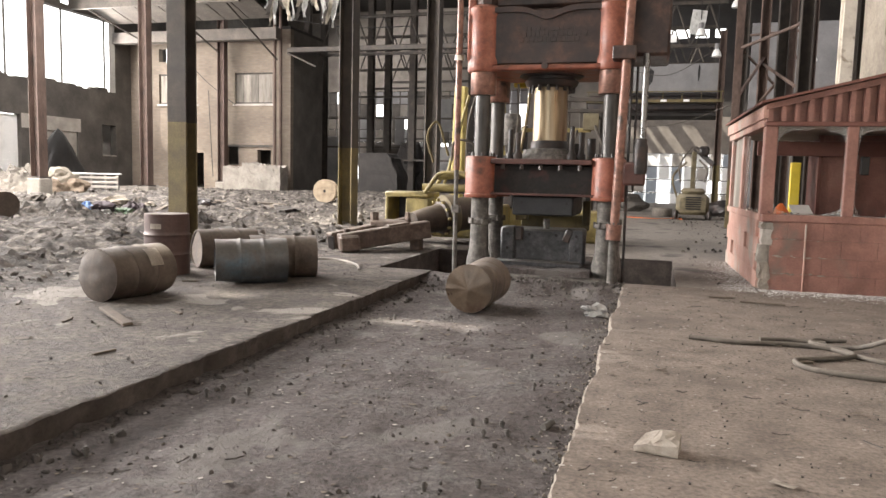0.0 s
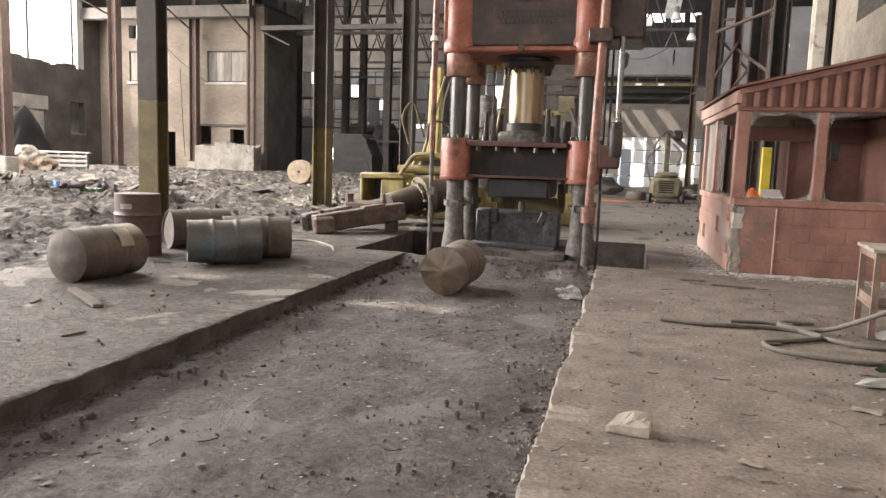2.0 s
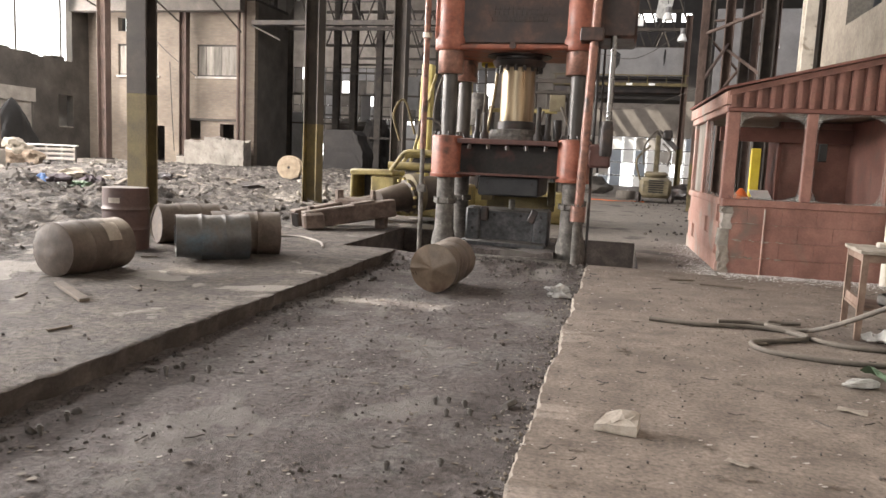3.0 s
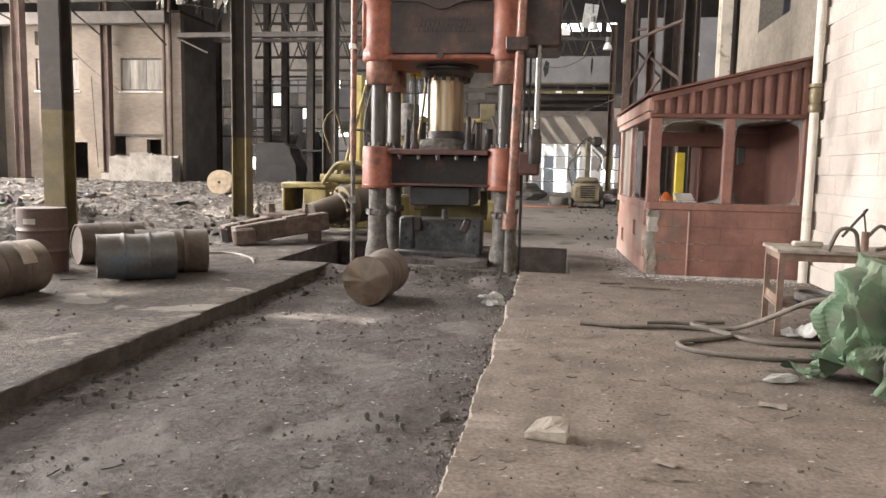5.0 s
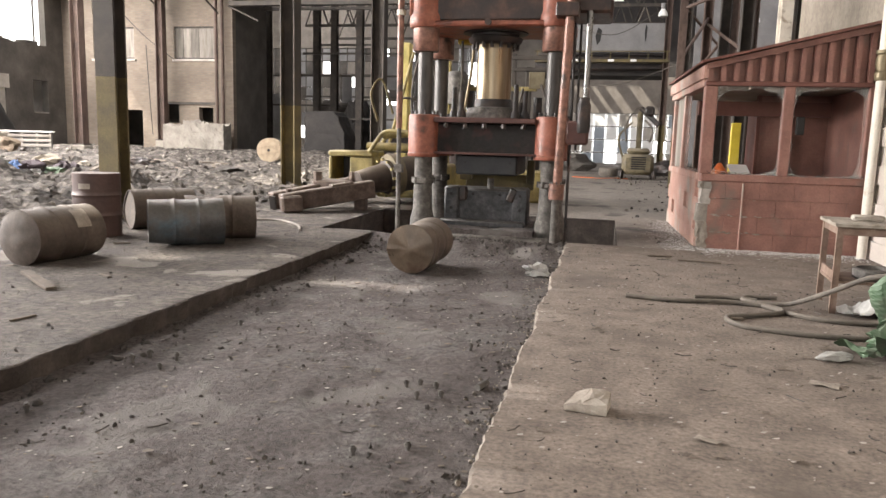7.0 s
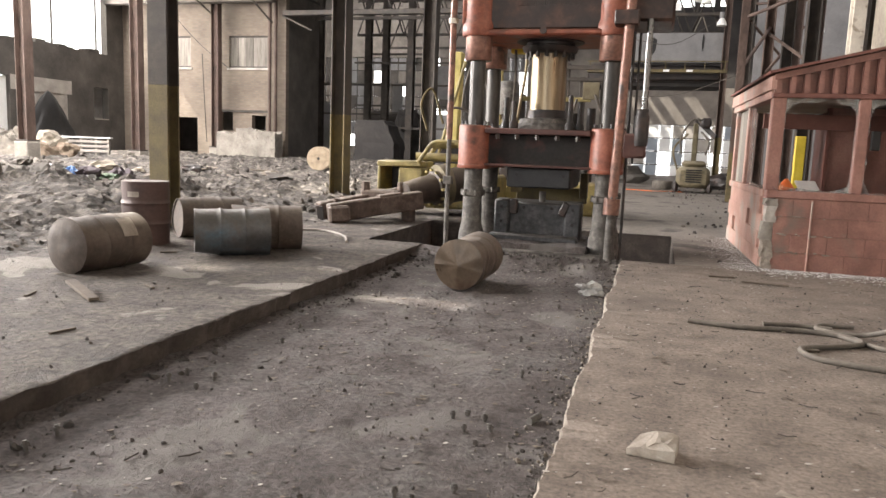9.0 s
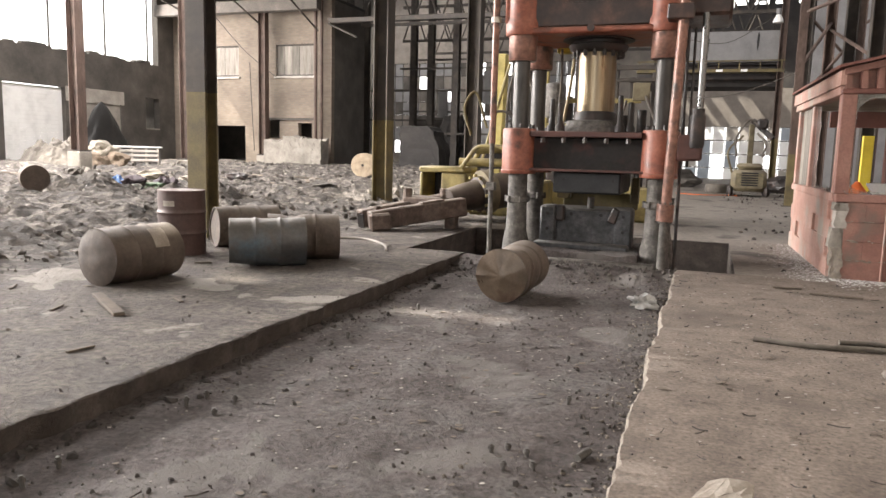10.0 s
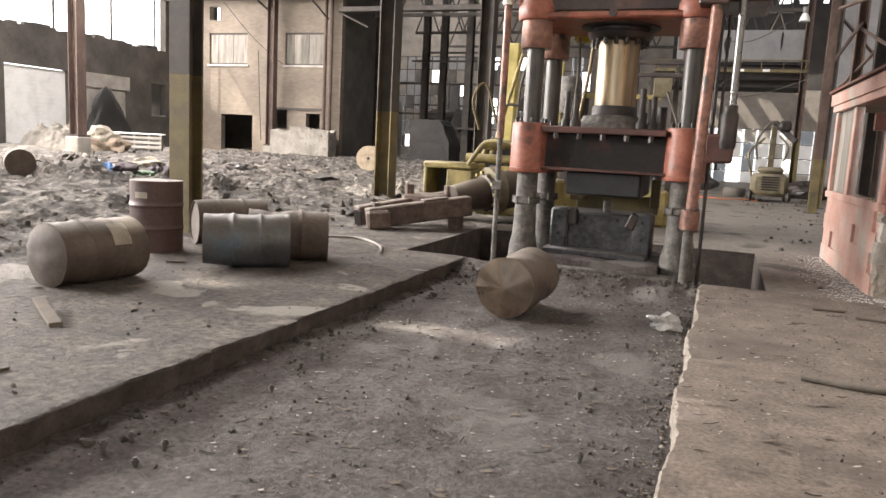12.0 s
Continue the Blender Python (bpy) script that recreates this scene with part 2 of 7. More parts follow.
M = {
    "slab": mat("dusty_concrete", [(0.1, 0.08, 0.065), (0.165, 0.136, 0.111), (0.23, 0.192, 0.158)], 3.2, 0.9, bump=0.6, fine=34, spots=((0.1, 0.081, 0.066), 1.0, 0.55, 0.7), depth=0.007, grainy=0.5),
    # the pale spots paint sun patches into the colour, together with dust
    "lslab": mat("gritty_concrete_sun_patches", [(0.042, 0.034, 0.029), (0.1, 0.085, 0.072), (0.17, 0.148, 0.126)], 2.8, 0.86, bump=1.0, fine=16, spots=((0.25, 0.228, 0.2), 0.9, 0.565, 0.59), depth=0.045, grainy=0.7),
    "trench": mat("trench_dirt", [(0.046, 0.036, 0.033), (0.086, 0.073, 0.068), (0.122, 0.115, 0.11)], 2.2, 0.93, bump=1.0, fine=26, spots=((0.136, 0.124, 0.115), 0.9, 0.565, 0.62), depth=0.022, grainy=0.65),
    "edge": mat("broken_concrete", [(0.13, 0.112, 0.09), (0.23, 0.2, 0.165), (0.34, 0.305, 0.26)], 6.0, 0.92, bump=0.8, fine=20, depth=0.02, grainy=0.3),
    # darker than the slab top: the kerb's shade and its dirt are both in this colour
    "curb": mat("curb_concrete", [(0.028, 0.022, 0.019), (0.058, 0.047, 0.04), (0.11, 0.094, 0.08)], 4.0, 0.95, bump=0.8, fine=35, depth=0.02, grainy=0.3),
    "rubble": mat("churned_dirt", [(0.022, 0.018, 0.015), (0.075, 0.065, 0.056), (0.25, 0.224, 0.195)], 3.4, 0.9, bump=1.0, fine=9, depth=0.06, grainy=0.45),
    "stone": mat("rubble_stone", [(0.05, 0.043, 0.037), (0.105, 0.093, 0.079), (0.2, 0.18, 0.155)], 0.9, 0.92, bump=0.5, fine=30, depth=0.02, grainy=0.25),
    "aisle": mat("aisle_concrete", [(0.11, 0.095, 0.081), (0.185, 0.164, 0.142), (0.25, 0.222, 0.193)], 0.9, 0.7, bump=0.6, fine=9, depth=0.02, grainy=0.4, spots=((0.07, 0.062, 0.054), 0.9, 0.56, 0.66)),
    "brick": None,
    "eaves": mat("sooty_eaves_sheet", [(0.05, 0.043, 0.037), (0.085, 0.073, 0.062), (0.13, 0.112, 0.095)], 1.4, 0.8, bump=0.3, fine=15, grainy=0.3),
    "darkwall": mat("dark_matt_grey", [(0.05, 0.045, 0.04), (0.085, 0.077, 0.068), (0.13, 0.118, 0.103)], 0.9, 0.92, bump=0.4, fine=12),
    "plaster": mat("pale_plaster", [(0.22, 0.2, 0.18), (0.34, 0.315, 0.28), (0.45, 0.42, 0.38)], 1.2, 0.9, bump=0.3, fine=20),
    "conc": mat("pier_concrete", [(0.15, 0.135, 0.115), (0.24, 0.218, 0.188), (0.33, 0.305, 0.265)], 1.6, 0.92, bump=0.6, fine=18, depth=0.03, grainy=0.2),
    "steel_dk": mat("dark_steel", [(0.03, 0.026, 0.023), (0.055, 0.047, 0.04), (0.1, 0.083, 0.068)], 2.2, 0.7, metal=0.2, bump=0.2, fine=50),
    "steel_br": mat("brown_painted_steel", [(0.04, 0.026, 0.02), (0.085, 0.056, 0.044), (0.14, 0.1, 0.08)], 3.5, 0.72, metal=0.1, bump=0.25, fine=20, grainy=0.25, stretch=(1, 1, 0.35)),
    "yellow_old": mat("worn_yellow_paint", [(0.055, 0.044, 0.024), (0.115, 0.09, 0.04), (0.17, 0.135, 0.06)], 2.5, 0.75, bump=0.25, fine=40),
    "yellow": mat("machine_yellow", [(0.1, 0.085, 0.04), (0.26, 0.21, 0.075), (0.42, 0.35, 0.15)], 2.5, 0.6, bump=0.2, fine=40, dust=0.35),
    "yellow_boom": mat("pale_yellow_paint", [(0.3, 0.25, 0.08), (0.5, 0.42, 0.14), (0.6, 0.52, 0.24)], 2.5, 0.6, bump=0.2, fine=40),
    "yellow_br": mat("bright_yellow_paint", [(0.45, 0.34, 0.03), (0.58, 0.45, 0.04), (0.62, 0.5, 0.1)], 2.0, 0.55, bump=0.1),
    "press_red": mat("press_red_paint", [(0.13, 0.042, 0.027), (0.25, 0.078, 0.045), (0.33, 0.12, 0.075)], 4.5, 0.48, bump=0.25, fine=20, dust=0.3, grainy=0.25, spots=((0.05, 0.028, 0.022), 3.2, 0.58, 0.72)),
    "press_brown": mat("greasy_brown_casting", [(0.01, 0.007, 0.006), (0.034, 0.02, 0.016), (0.1, 0.052, 0.038)], 3.0, 0.42, bump=0.3, fine=20, dust=0.15, grainy=0.3),
    "copper": mat("red_pipe_paint", [(0.09, 0.05, 0.038), (0.2, 0.098, 0.07), (0.3, 0.155, 0.115)], 5.0, 0.42, metal=0.2, bump=0.15, fine=20, grainy=0.2, spots=((0.05, 0.036, 0.03), 4.0, 0.56, 0.68)),
    "column": mat("oily_steel_column", [(0.04, 0.038, 0.036), (0.075, 0.072, 0.068), (0.13, 0.124, 0.115)], 5.0, 0.46, metal=0.6, bump=0.12, fine=60, stretch=(1, 1, 0.3)),
    "column_dirty": mat("crusted_steel", [(0.045, 0.042, 0.038), (0.11, 0.102, 0.092), (0.22, 0.205, 0.185)], 7.0, 0.7, metal=0.25, bump=0.9, fine=18, grainy=0.35),
    "ram": mat("polished_ram", [(0.14, 0.075, 0.035), (0.3, 0.235, 0.15), (0.38, 0.335, 0.26)], 4.0, 0.34, metal=0.8, bump=0.05, fine=12, stretch=(2.2, 2.2, 0.12)),
    "chrome": mat("chrome_rod", [(0.12, 0.12, 0.117), (0.22, 0.22, 0.213)], 4.0, 0.3, metal=0.9, bump=0.0),
    "jaw_dark": mat("greasy_brown_steel", [(0.02, 0.015, 0.012), (0.045, 0.034, 0.027), (0.09, 0.07, 0.055)], 3.5, 0.6, metal=0.2, bump=0.4, fine=25, dust=0.6, dust_col=(0.2, 0.165, 0.125)),
    "platen": mat("oily_crosshead_steel", [(0.006, 0.005, 0.005), (0.013, 0.011, 0.01), (0.03, 0.024, 0.022)], 3.5, 0.85, bump=0.4, fine=20, grainy=0.4, spots=((0.07, 0.022, 0.016), 2.4, 0.52, 0.7)),
    "die": mat("die_block_steel", [(0.025, 0.026, 0.028), (0.055, 0.057, 0.06), (0.11, 0.11, 0.112)], 4.0, 0.55, metal=0.35, bump=0.6, fine=16, grainy=0.35, dust=0.7, dust_col=(0.16, 0.15, 0.135)),
    "die_top": mat("upper_die_steel", [(0.016, 0.017, 0.019), (0.03, 0.031, 0.033), (0.05, 0.05, 0.05)], 3.0, 0.6, metal=0.3, bump=0.3, fine=30),
    "grime": mat("oily_grime", [(0.01, 0.009, 0.009), (0.024, 0.02, 0.018), (0.065, 0.04, 0.032)], 4.0, 0.5, bump=0.4, fine=18, grainy=0.3),
    "drum": mat("dusty_brown_drum", [(0.05, 0.038, 0.03), (0.085, 0.065, 0.051), (0.135, 0.108, 0.085)], 3.4, 0.68, metal=0.1, bump=0.3, fine=24, grainy=0.25, dust=0.6, vary=0.12, dust_col=(0.2, 0.172, 0.14)),
    "drum_red": mat("red_brown_drum", [(0.042, 0.025, 0.021), (0.07, 0.039, 0.032), (0.1, 0.06, 0.05)], 2.6, 0.6, metal=0.1, bump=0.2, fine=30, dust=0.4, grainy=0.25),
    "drum_blue": mat("blue_grey_drum", [(0.04, 0.036, 0.033), (0.068, 0.072, 0.074), (0.065, 0.12, 0.16)], 2.0, 0.45, metal=0.15, bump=0.3, fine=25, dust=0.6, dust_col=(0.2, 0.18, 0.15), spots=((0.075, 0.056, 0.044), 1.9, 0.5, 0.62), grainy=0.25),
    "drum_tan": mat("tan_drum_lid", [(0.06, 0.043, 0.029), (0.13, 0.096, 0.066), (0.22, 0.17, 0.12)], 1.6, 0.38, metal=0.3, bump=0.2, fine=45, dust=0.3, spots=((0.07, 0.04, 0.028), 3.0, 0.54, 0.66)),
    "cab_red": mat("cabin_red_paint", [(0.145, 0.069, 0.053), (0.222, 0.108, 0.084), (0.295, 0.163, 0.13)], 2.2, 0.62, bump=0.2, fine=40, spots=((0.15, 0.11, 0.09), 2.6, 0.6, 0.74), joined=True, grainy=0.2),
    # paler than the front's red; covers the cabin's long side, its sill and posts
    "cab_pink": mat("pale_red_paint", [(0.3, 0.165, 0.13), (0.4, 0.24, 0.195), (0.5, 0.36, 0.31)], 2.2, 0.7, bump=0.3, fine=30, spots=((0.34, 0.3, 0.26), 1.9, 0.52, 0.66), joined=True, grainy=0.22),
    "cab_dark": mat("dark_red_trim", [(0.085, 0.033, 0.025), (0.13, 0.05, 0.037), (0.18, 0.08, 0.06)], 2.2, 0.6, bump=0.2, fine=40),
    "cab_in": mat("cabin_ceiling_board", [(0.24, 0.2, 0.16), (0.34, 0.29, 0.235), (0.42, 0.37, 0.31)], 2.0, 0.85, bump=0.15),
    "block_white": mat("white_painted_block", [(0.37, 0.33, 0.295), (0.48, 0.435, 0.39), (0.55, 0.505, 0.46)], 1.0, 0.75, bump=0.25, fine=40, vary=0.03, grainy=0.1, spots=((0.31, 0.28, 0.245), 1.3, 0.56, 0.75), joined=True),
    "block_beige": mat("beige_block", [(0.14, 0.117, 0.092), (0.23, 0.2, 0.16), (0.31, 0.275, 0.225)], 1.4, 0.85, bump=0.5, fine=18, vary=0.05, grainy=0.25),
    "mortar": mat("mortar_joint", [(0.3, 0.27, 0.23), (0.42, 0.385, 0.33)], 8.0, 0.95, bump=0.3),
    "mortar_red": mat("painted_mortar", [(0.15, 0.072, 0.055), (0.21, 0.1, 0.077)], 8.0, 0.85, bump=0.3),
    "pipe_white": mat("white_pipe_paint", [(0.46, 0.42, 0.36), (0.64, 0.6, 0.52), (0.72, 0.68, 0.6)], 3.0, 0.5, bump=0.1, spots=((0.25, 0.2, 0.14), 4.0, 0.6, 0.7)),
    "brass": mat("dull_brass", [(0.14, 0.115, 0.07), (0.26, 0.22, 0.14)], 6.0, 0.5, metal=0.6, bump=0.2),
    "tarp": mat("green_tarp", [(0.045, 0.09, 0.045), (0.08, 0.14, 0.077), (0.145, 0.205, 0.125)], 2.4, 0.6, bump=0.2, fine=18, depth=0.02, dust=0.25, dust_col=(0.25, 0.29, 0.22), spots=((0.1, 0.105, 0.08), 4.5, 0.5, 0.7)),
    "rust": mat("rusty_angle_iron", [(0.11, 0.07, 0.05), (0.19, 0.13, 0.098), (0.29, 0.225, 0.18)], 5.0, 0.82, metal=0.1, bump=0.3, fine=50),
    "bench": mat("dusty_bench_top", [(0.15, 0.13, 0.1), (0.26, 0.23, 0.19), (0.36, 0.33, 0.28)], 6.0, 0.85, bump=0.4, fine=50),
    "rubber": mat("dusty_hose_rubber", [(0.06, 0.052, 0.043), (0.1, 0.087, 0.072), (0.15, 0.133, 0.11)], 8.0, 0.8, bump=0.15, fine=60, dust=0.3),
    "cream": mat("crumpled_paper", [(0.2, 0.17, 0.14), (0.31, 0.275, 0.23), (0.42, 0.39, 0.34)], 7.0, 0.75, bump=0.2),
    "plastic": mat("dusty_clear_plastic", [(0.28, 0.28, 0.265), (0.42, 0.42, 0.4), (0.55, 0.55, 0.53)], 9.0, 0.35, bump=0.2),
    "blue_plastic": mat("blue_plastic", [(0.07, 0.15, 0.34), (0.12, 0.24, 0.5), (0.3, 0.42, 0.62)], 4.0, 0.5, bump=0.2),
    "cloth": mat("dirty_fabric", [(0.16, 0.14, 0.11), (0.3, 0.27, 0.22), (0.4, 0.36, 0.3)], 4.0, 0.9, bump=0.4),
    "purple_cloth": mat("dark_mauve_cloth", [(0.04, 0.03, 0.035), (0.075, 0.058, 0.066), (0.12, 0.1, 0.11)], 5.0, 0.85, bump=0.4),
    "sack": mat("brown_sacking", [(0.1, 0.075, 0.052), (0.17, 0.13, 0.094), (0.26, 0.205, 0.155)], 4.0, 0.9, bump=0.5, fine=18, grainy=0.3),
    "wood": mat("grey_weathered_wood", [(0.07, 0.055, 0.04), (0.125, 0.1, 0.076), (0.2, 0.165, 0.13)], 4.0, 0.85, bump=0.4, fine=40, stretch=(1, 1, 6)),
    "spool": mat("spool_wood", [(0.22, 0.17, 0.115), (0.34, 0.27, 0.19), (0.43, 0.36, 0.26)], 5.0, 0.85, bump=0.3, fine=30),
    "jaw": mat("rusty_forged_steel", [(0.05, 0.036, 0.029), (0.115, 0.085, 0.068), (0.22, 0.173, 0.14)], 4.0, 0.7, metal=0.2, bump=0.6, fine=14, dust=0.35, grainy=0.3),
    "roof": mat("soot_and_shade_black", [(0.02, 0.018, 0.017), (0.034, 0.031, 0.029), (0.055, 0.05, 0.046)], 0.8, 0.95, bump=0.2, fine=10),
    "metal_sheet": mat("corrugated_sheet", [(0.12, 0.105, 0.09), (0.19, 0.168, 0.145), (0.26, 0.235, 0.204)], 1.0, 0.65, metal=0.2, bump=0.2, fine=15),
    "grey_panel": mat("grey_panel_paint", [(0.14, 0.138, 0.138), (0.19, 0.187, 0.186), (0.24, 0.236, 0.232)], 1.0, 0.7, bump=0.15, fine=15),
    "white_door": mat("white_roller_slat", [(0.62, 0.62, 0.6), (0.74, 0.74, 0.72), (0.8, 0.8, 0.78)], 1.5, 0.6, bump=0.1),
    "board": mat("window_board", [(0.11, 0.097, 0.082), (0.2, 0.182, 0.157), (0.3, 0.275, 0.24)], 1.5, 0.9, bump=0.2, vary=0.3, stretch=(3, 3, 0.4)),
    "grit": mat("dark_grit_scale", [(0.028, 0.024, 0.021), (0.05, 0.044, 0.039), (0.09, 0.08, 0.07)], 2.0, 0.9, bump=0.3),
    "plate_red": mat("sooty_red_plate", [(0.05, 0.022, 0.018), (0.085, 0.036, 0.029), (0.13, 0.06, 0.048)], 3.0, 0.6, bump=0.2, dust=0.5, dust_col=(0.14, 0.095, 0.08)),
    "black": mat("blackened_metal", [(0.008, 0.008, 0.008), (0.016, 0.015, 0.014)], 4.0, 0.7, bump=0.1),
    "orange": mat("orange_plastic", [(0.6, 0.13, 0.03), (0.72, 0.2, 0.06)], 3.0, 0.5, bump=0.1),
    "olive": mat("olive_machine_paint", [(0.07, 0.058, 0.034), (0.14, 0.116, 0.068), (0.22, 0.19, 0.12)], 3.5, 0.65, bump=0.2, fine=30, dust=0.3),
    "white_lamp": mat("white_enamel", [(0.7, 0.7, 0.68), (0.8, 0.8, 0.78)], 3.0, 0.4, bump=0.0),
    "bluedoor": mat("faded_blue_paint", [(0.22, 0.25, 0.28), (0.32, 0.36, 0.4)], 1.5, 0.7, bump=0.1),
}


def brick_mat():
    """Buff brickwork of 0.22 m bricks for a wall that stays far off."""
    m = bpy.data.materials.new("buff_brickwork")
    m.use_nodes = True
    n, l = m.node_tree.nodes, m.node_tree.links
    b = n["Principled BSDF"]
    co = n.new("ShaderNodeTexCoord")
    sep, com = n.new("ShaderNodeSeparateXYZ"), n.new("ShaderNodeCombineXYZ")
    l.new(co.outputs["Object"], sep.inputs[0])
    l.new(sep.outputs[0], com.inputs[0])
    l.new(sep.outputs[2], com.inputs[1])
    br = n.new("ShaderNodeTexBrick")
    br.inputs["Scale"].default_value = 1.0
    br.inputs["Brick Width"].default_value, br.inputs["Row Height"].default_value = 0.26, 0.1
    br.inputs["Mortar Size"].default_value = 0.012
    br.inputs["Color1"].default_value = (0.215, 0.174, 0.134, 1)
    br.inputs["Color2"].default_value = (0.175, 0.138, 0.106, 1)
    br.inputs["Mortar"].default_value = (0.17, 0.15, 0.128, 1)
    l.new(com.outputs[0], br.inputs["Vector"])
    no = n.new("ShaderNodeTexNoise")
    no.inputs["Scale"].default_value, no.inputs["Detail"].default_value = 0.6, 10.0
    l.new(co.outputs["Object"], no.inputs["Vector"])
    r = n.new("ShaderNodeMapRange")
    r.inputs[1].default_value, r.inputs[2].default_value, r.inputs[3].default_value, r.inputs[4].default_value = 0.3, 0.7, 0.68, 1.12
    l.new(no.outputs[0], r.inputs[0])
    mx = n.new("ShaderNodeMix")
    mx.data_type, mx.blend_type = "RGBA", "MULTIPLY"
    mx.inputs[0].default_value = 1.0
    l.new(br.outputs[0], mx.inputs[6])
    l.new(r.outputs[0], mx.inputs[7])
    l.new(mx.outputs[2], b.inputs["Base Color"])
    b.inputs["Roughness"].default_value = 0.92
    bp = n.new("ShaderNodeBump")
    bp.invert = True
    bp.inputs["Strength"].default_value, bp.inputs["Distance"].default_value = 0.5, 0.015
    l.new(br.outputs["Fac"], bp.inputs["Height"])
    l.new(bp.outputs[0], b.inputs["Normal"])
    return m


def glass_mat():
    m = bpy.data.materials.new("dirty_glass")
    m.use_nodes = True
    b = m.node_tree.nodes["Principled BSDF"]
    b.inputs["Base Color"].default_value = (0.85, 0.88, 0.86, 1)
    b.inputs["Roughness"].default_value = 0.12
    b.inputs["Transmission Weight"].default_value = 0.92
    b.inputs["IOR"].default_value = 1.3
    return m


def glow_mat(name, color, strength):
    m = bpy.data.materials.new(name)
    m.use_nodes = True
    b = m.node_tree.nodes["Principled BSDF"]
    b.inputs["Emission Color"].default_value = (*color, 1)
    b.inputs["Emission Strength"].default_value = strength
    return m


M["brick"] = brick_mat()
M["glass"] = glass_mat()
M["daylight_glow"] = glow_mat("hazy_daylight", (1.0, 0.99, 0.97), 1.6)


# ---- builders ----
def box(bm, x0, x1, y0, y1, z0, z1, bevel=0.0, m=None):
    """A box between two corners, with its edges broken by bevel."""
    r = bmesh.ops.create_cube(bm, size=1.0)
    vs = r["verts"]
    for v in vs:
        v.co = Vector((x0 + (v.co.x + 0.5) * (x1 - x0), y0 + (v.co.y + 0.5) * (y1 - y0), z0 + (v.co.z + 0.5) * (z1 - z0)))
    if bevel:
        es = list({e for v in vs for e in v.link_edges})
        r = bmesh.ops.bevel(bm, geom=es, offset=bevel, segments=1, affect="EDGES")
        vs = list({v for f in r["faces"] for v in f.verts})
    if m is not None:
        bmesh.ops.transform(bm, matrix=m, verts=vs)
    return bm


def rod(bm, a, b, r, r2=None, seg=16, caps=True):
    """A cylinder or cone from a to b."""
    a, b = Vector(a), Vector(b)
    r2 = r if r2 is None else r2
    q = (b - a).to_track_quat("Z", "Y").to_matrix().to_4x4()
    bmesh.ops.create_cone(bm, cap_ends=caps, segments=seg, radius1=r, radius2=r2, depth=(b - a).length, matrix=Matrix.Translation((a + b) / 2) @ q)
    return bm


def lathe(bm, profile, seg=32, m=Matrix()):
    """A body of revolution about z through (radius, height) pairs, closed at both ends."""
    rings = []
    for r, z in profile:
        rings.append([bm.verts.new(m @ Vector((r * math.cos(2 * math.pi * i / seg), r * math.sin(2 * math.pi * i / seg), z))) for i in range(seg)])
    for a, b in zip(rings, rings[1:]):
        for i in range(seg):
            bm.faces.new((a[i], a[(i + 1) % seg], b[(i + 1) % seg], b[i]))
    bm.faces.new(rings[0][::-1])
    bm.faces.new(rings[-1])
    return bm


def tube(bm, pts, r, seg=10, smooth=6):
    """A bent tube through the points, rounded by a Catmull-Rom curve."""
    pts = [Vector(p) for p in pts]
    if smooth > 1 and len(pts) > 2:
        ext = [2 * pts[0] - pts[1], *pts, 2 * pts[-1] - pts[-2]]
        out = []
        for i in range(1, len(ext) - 2):
            p0, p1, p2, p3 = ext[i - 1:i + 3]
            for k in range(smooth):
                t = k / smooth
                out.append(0.5 * (2 * p1 + (p2 - p0) * t + (2 * p0 - 5 * p1 + 4 * p2 - p3) * t * t + (3 * p1 - p0 - 3 * p2 + p3) * t ** 3))
        pts = out + [pts[-1]]
    rings, up = [], Vector((0.13, 0.21, 0.97))
    for i, p in enumerate(pts):
        d = (pts[min(i + 1, len(pts) - 1)] - pts[max(i - 1, 0)]).normalized()
        s = d.cross(up).normalized()
        up = s.cross(d).normalized()
        rings.append([bm.verts.new(p + r * (math.cos(2 * math.pi * k / seg) * s + math.sin(2 * math.pi * k / seg) * up)) for k in range(seg)])
    for a, b in zip(rings, rings[1:]):
        for i in range(seg):
            bm.faces.new((a[i], a[(i + 1) % seg], b[(i + 1) % seg], b[i]))
    bm.faces.new(rings[0][::-1])
    bm.faces.new(rings[-1])
    return bm


def poly(bm, pts, t, m=Matrix()):
    """A flat outline (x, z) given thickness t along y."""
    a = [bm.verts.new(m @ Vector((x, 0, z))) for x, z in pts]
    b = [bm.verts.new(m @ Vector((x, t, z))) for x, z in pts]
    bm.faces.new(a)
    bm.faces.new(b[::-1])
    for i in range(len(a)):
        j = (i + 1) % len(a)
        bm.faces.new((a[j], a[i], b[i], b[j]))
    return bm


def finish(name, bm, material, smooth=False):
    bmesh.ops.recalc_face_normals(bm, faces=bm.faces)
    me = bpy.data.meshes.new(name)
    bm.to_mesh(me)
    bm.free()
    me.materials.append(material)
    if smooth:
        me.shade_smooth()
        me.set_sharp_from_angle(angle=radians(38))
    return me


def part(name, bm, material, parent, label="", smooth=True):
    """One mesh under a thing or under a part."""
    ob = new(name, finish(name, bm, material, smooth))
    ob.parent = parent
    if label:
        tagged(ob, label)
    return ob


def solo(name, bm, material, label, category, group="", kind="", smooth=True, m=None):
    """A thing that is one mesh."""
    ob = new(name, finish(name, bm, material, smooth))
    if m is not None:
        ob.matrix_basis = m
    return tagged(ob, label, category, group, kind)


def thing(name, m, label, category, group="", kind=""):
    ob = new(name)
    ob.empty_display_size = 0.2
    ob.matrix_basis = m
    return tagged(ob, label, category, group, kind)


def B():
    return bmesh.new()


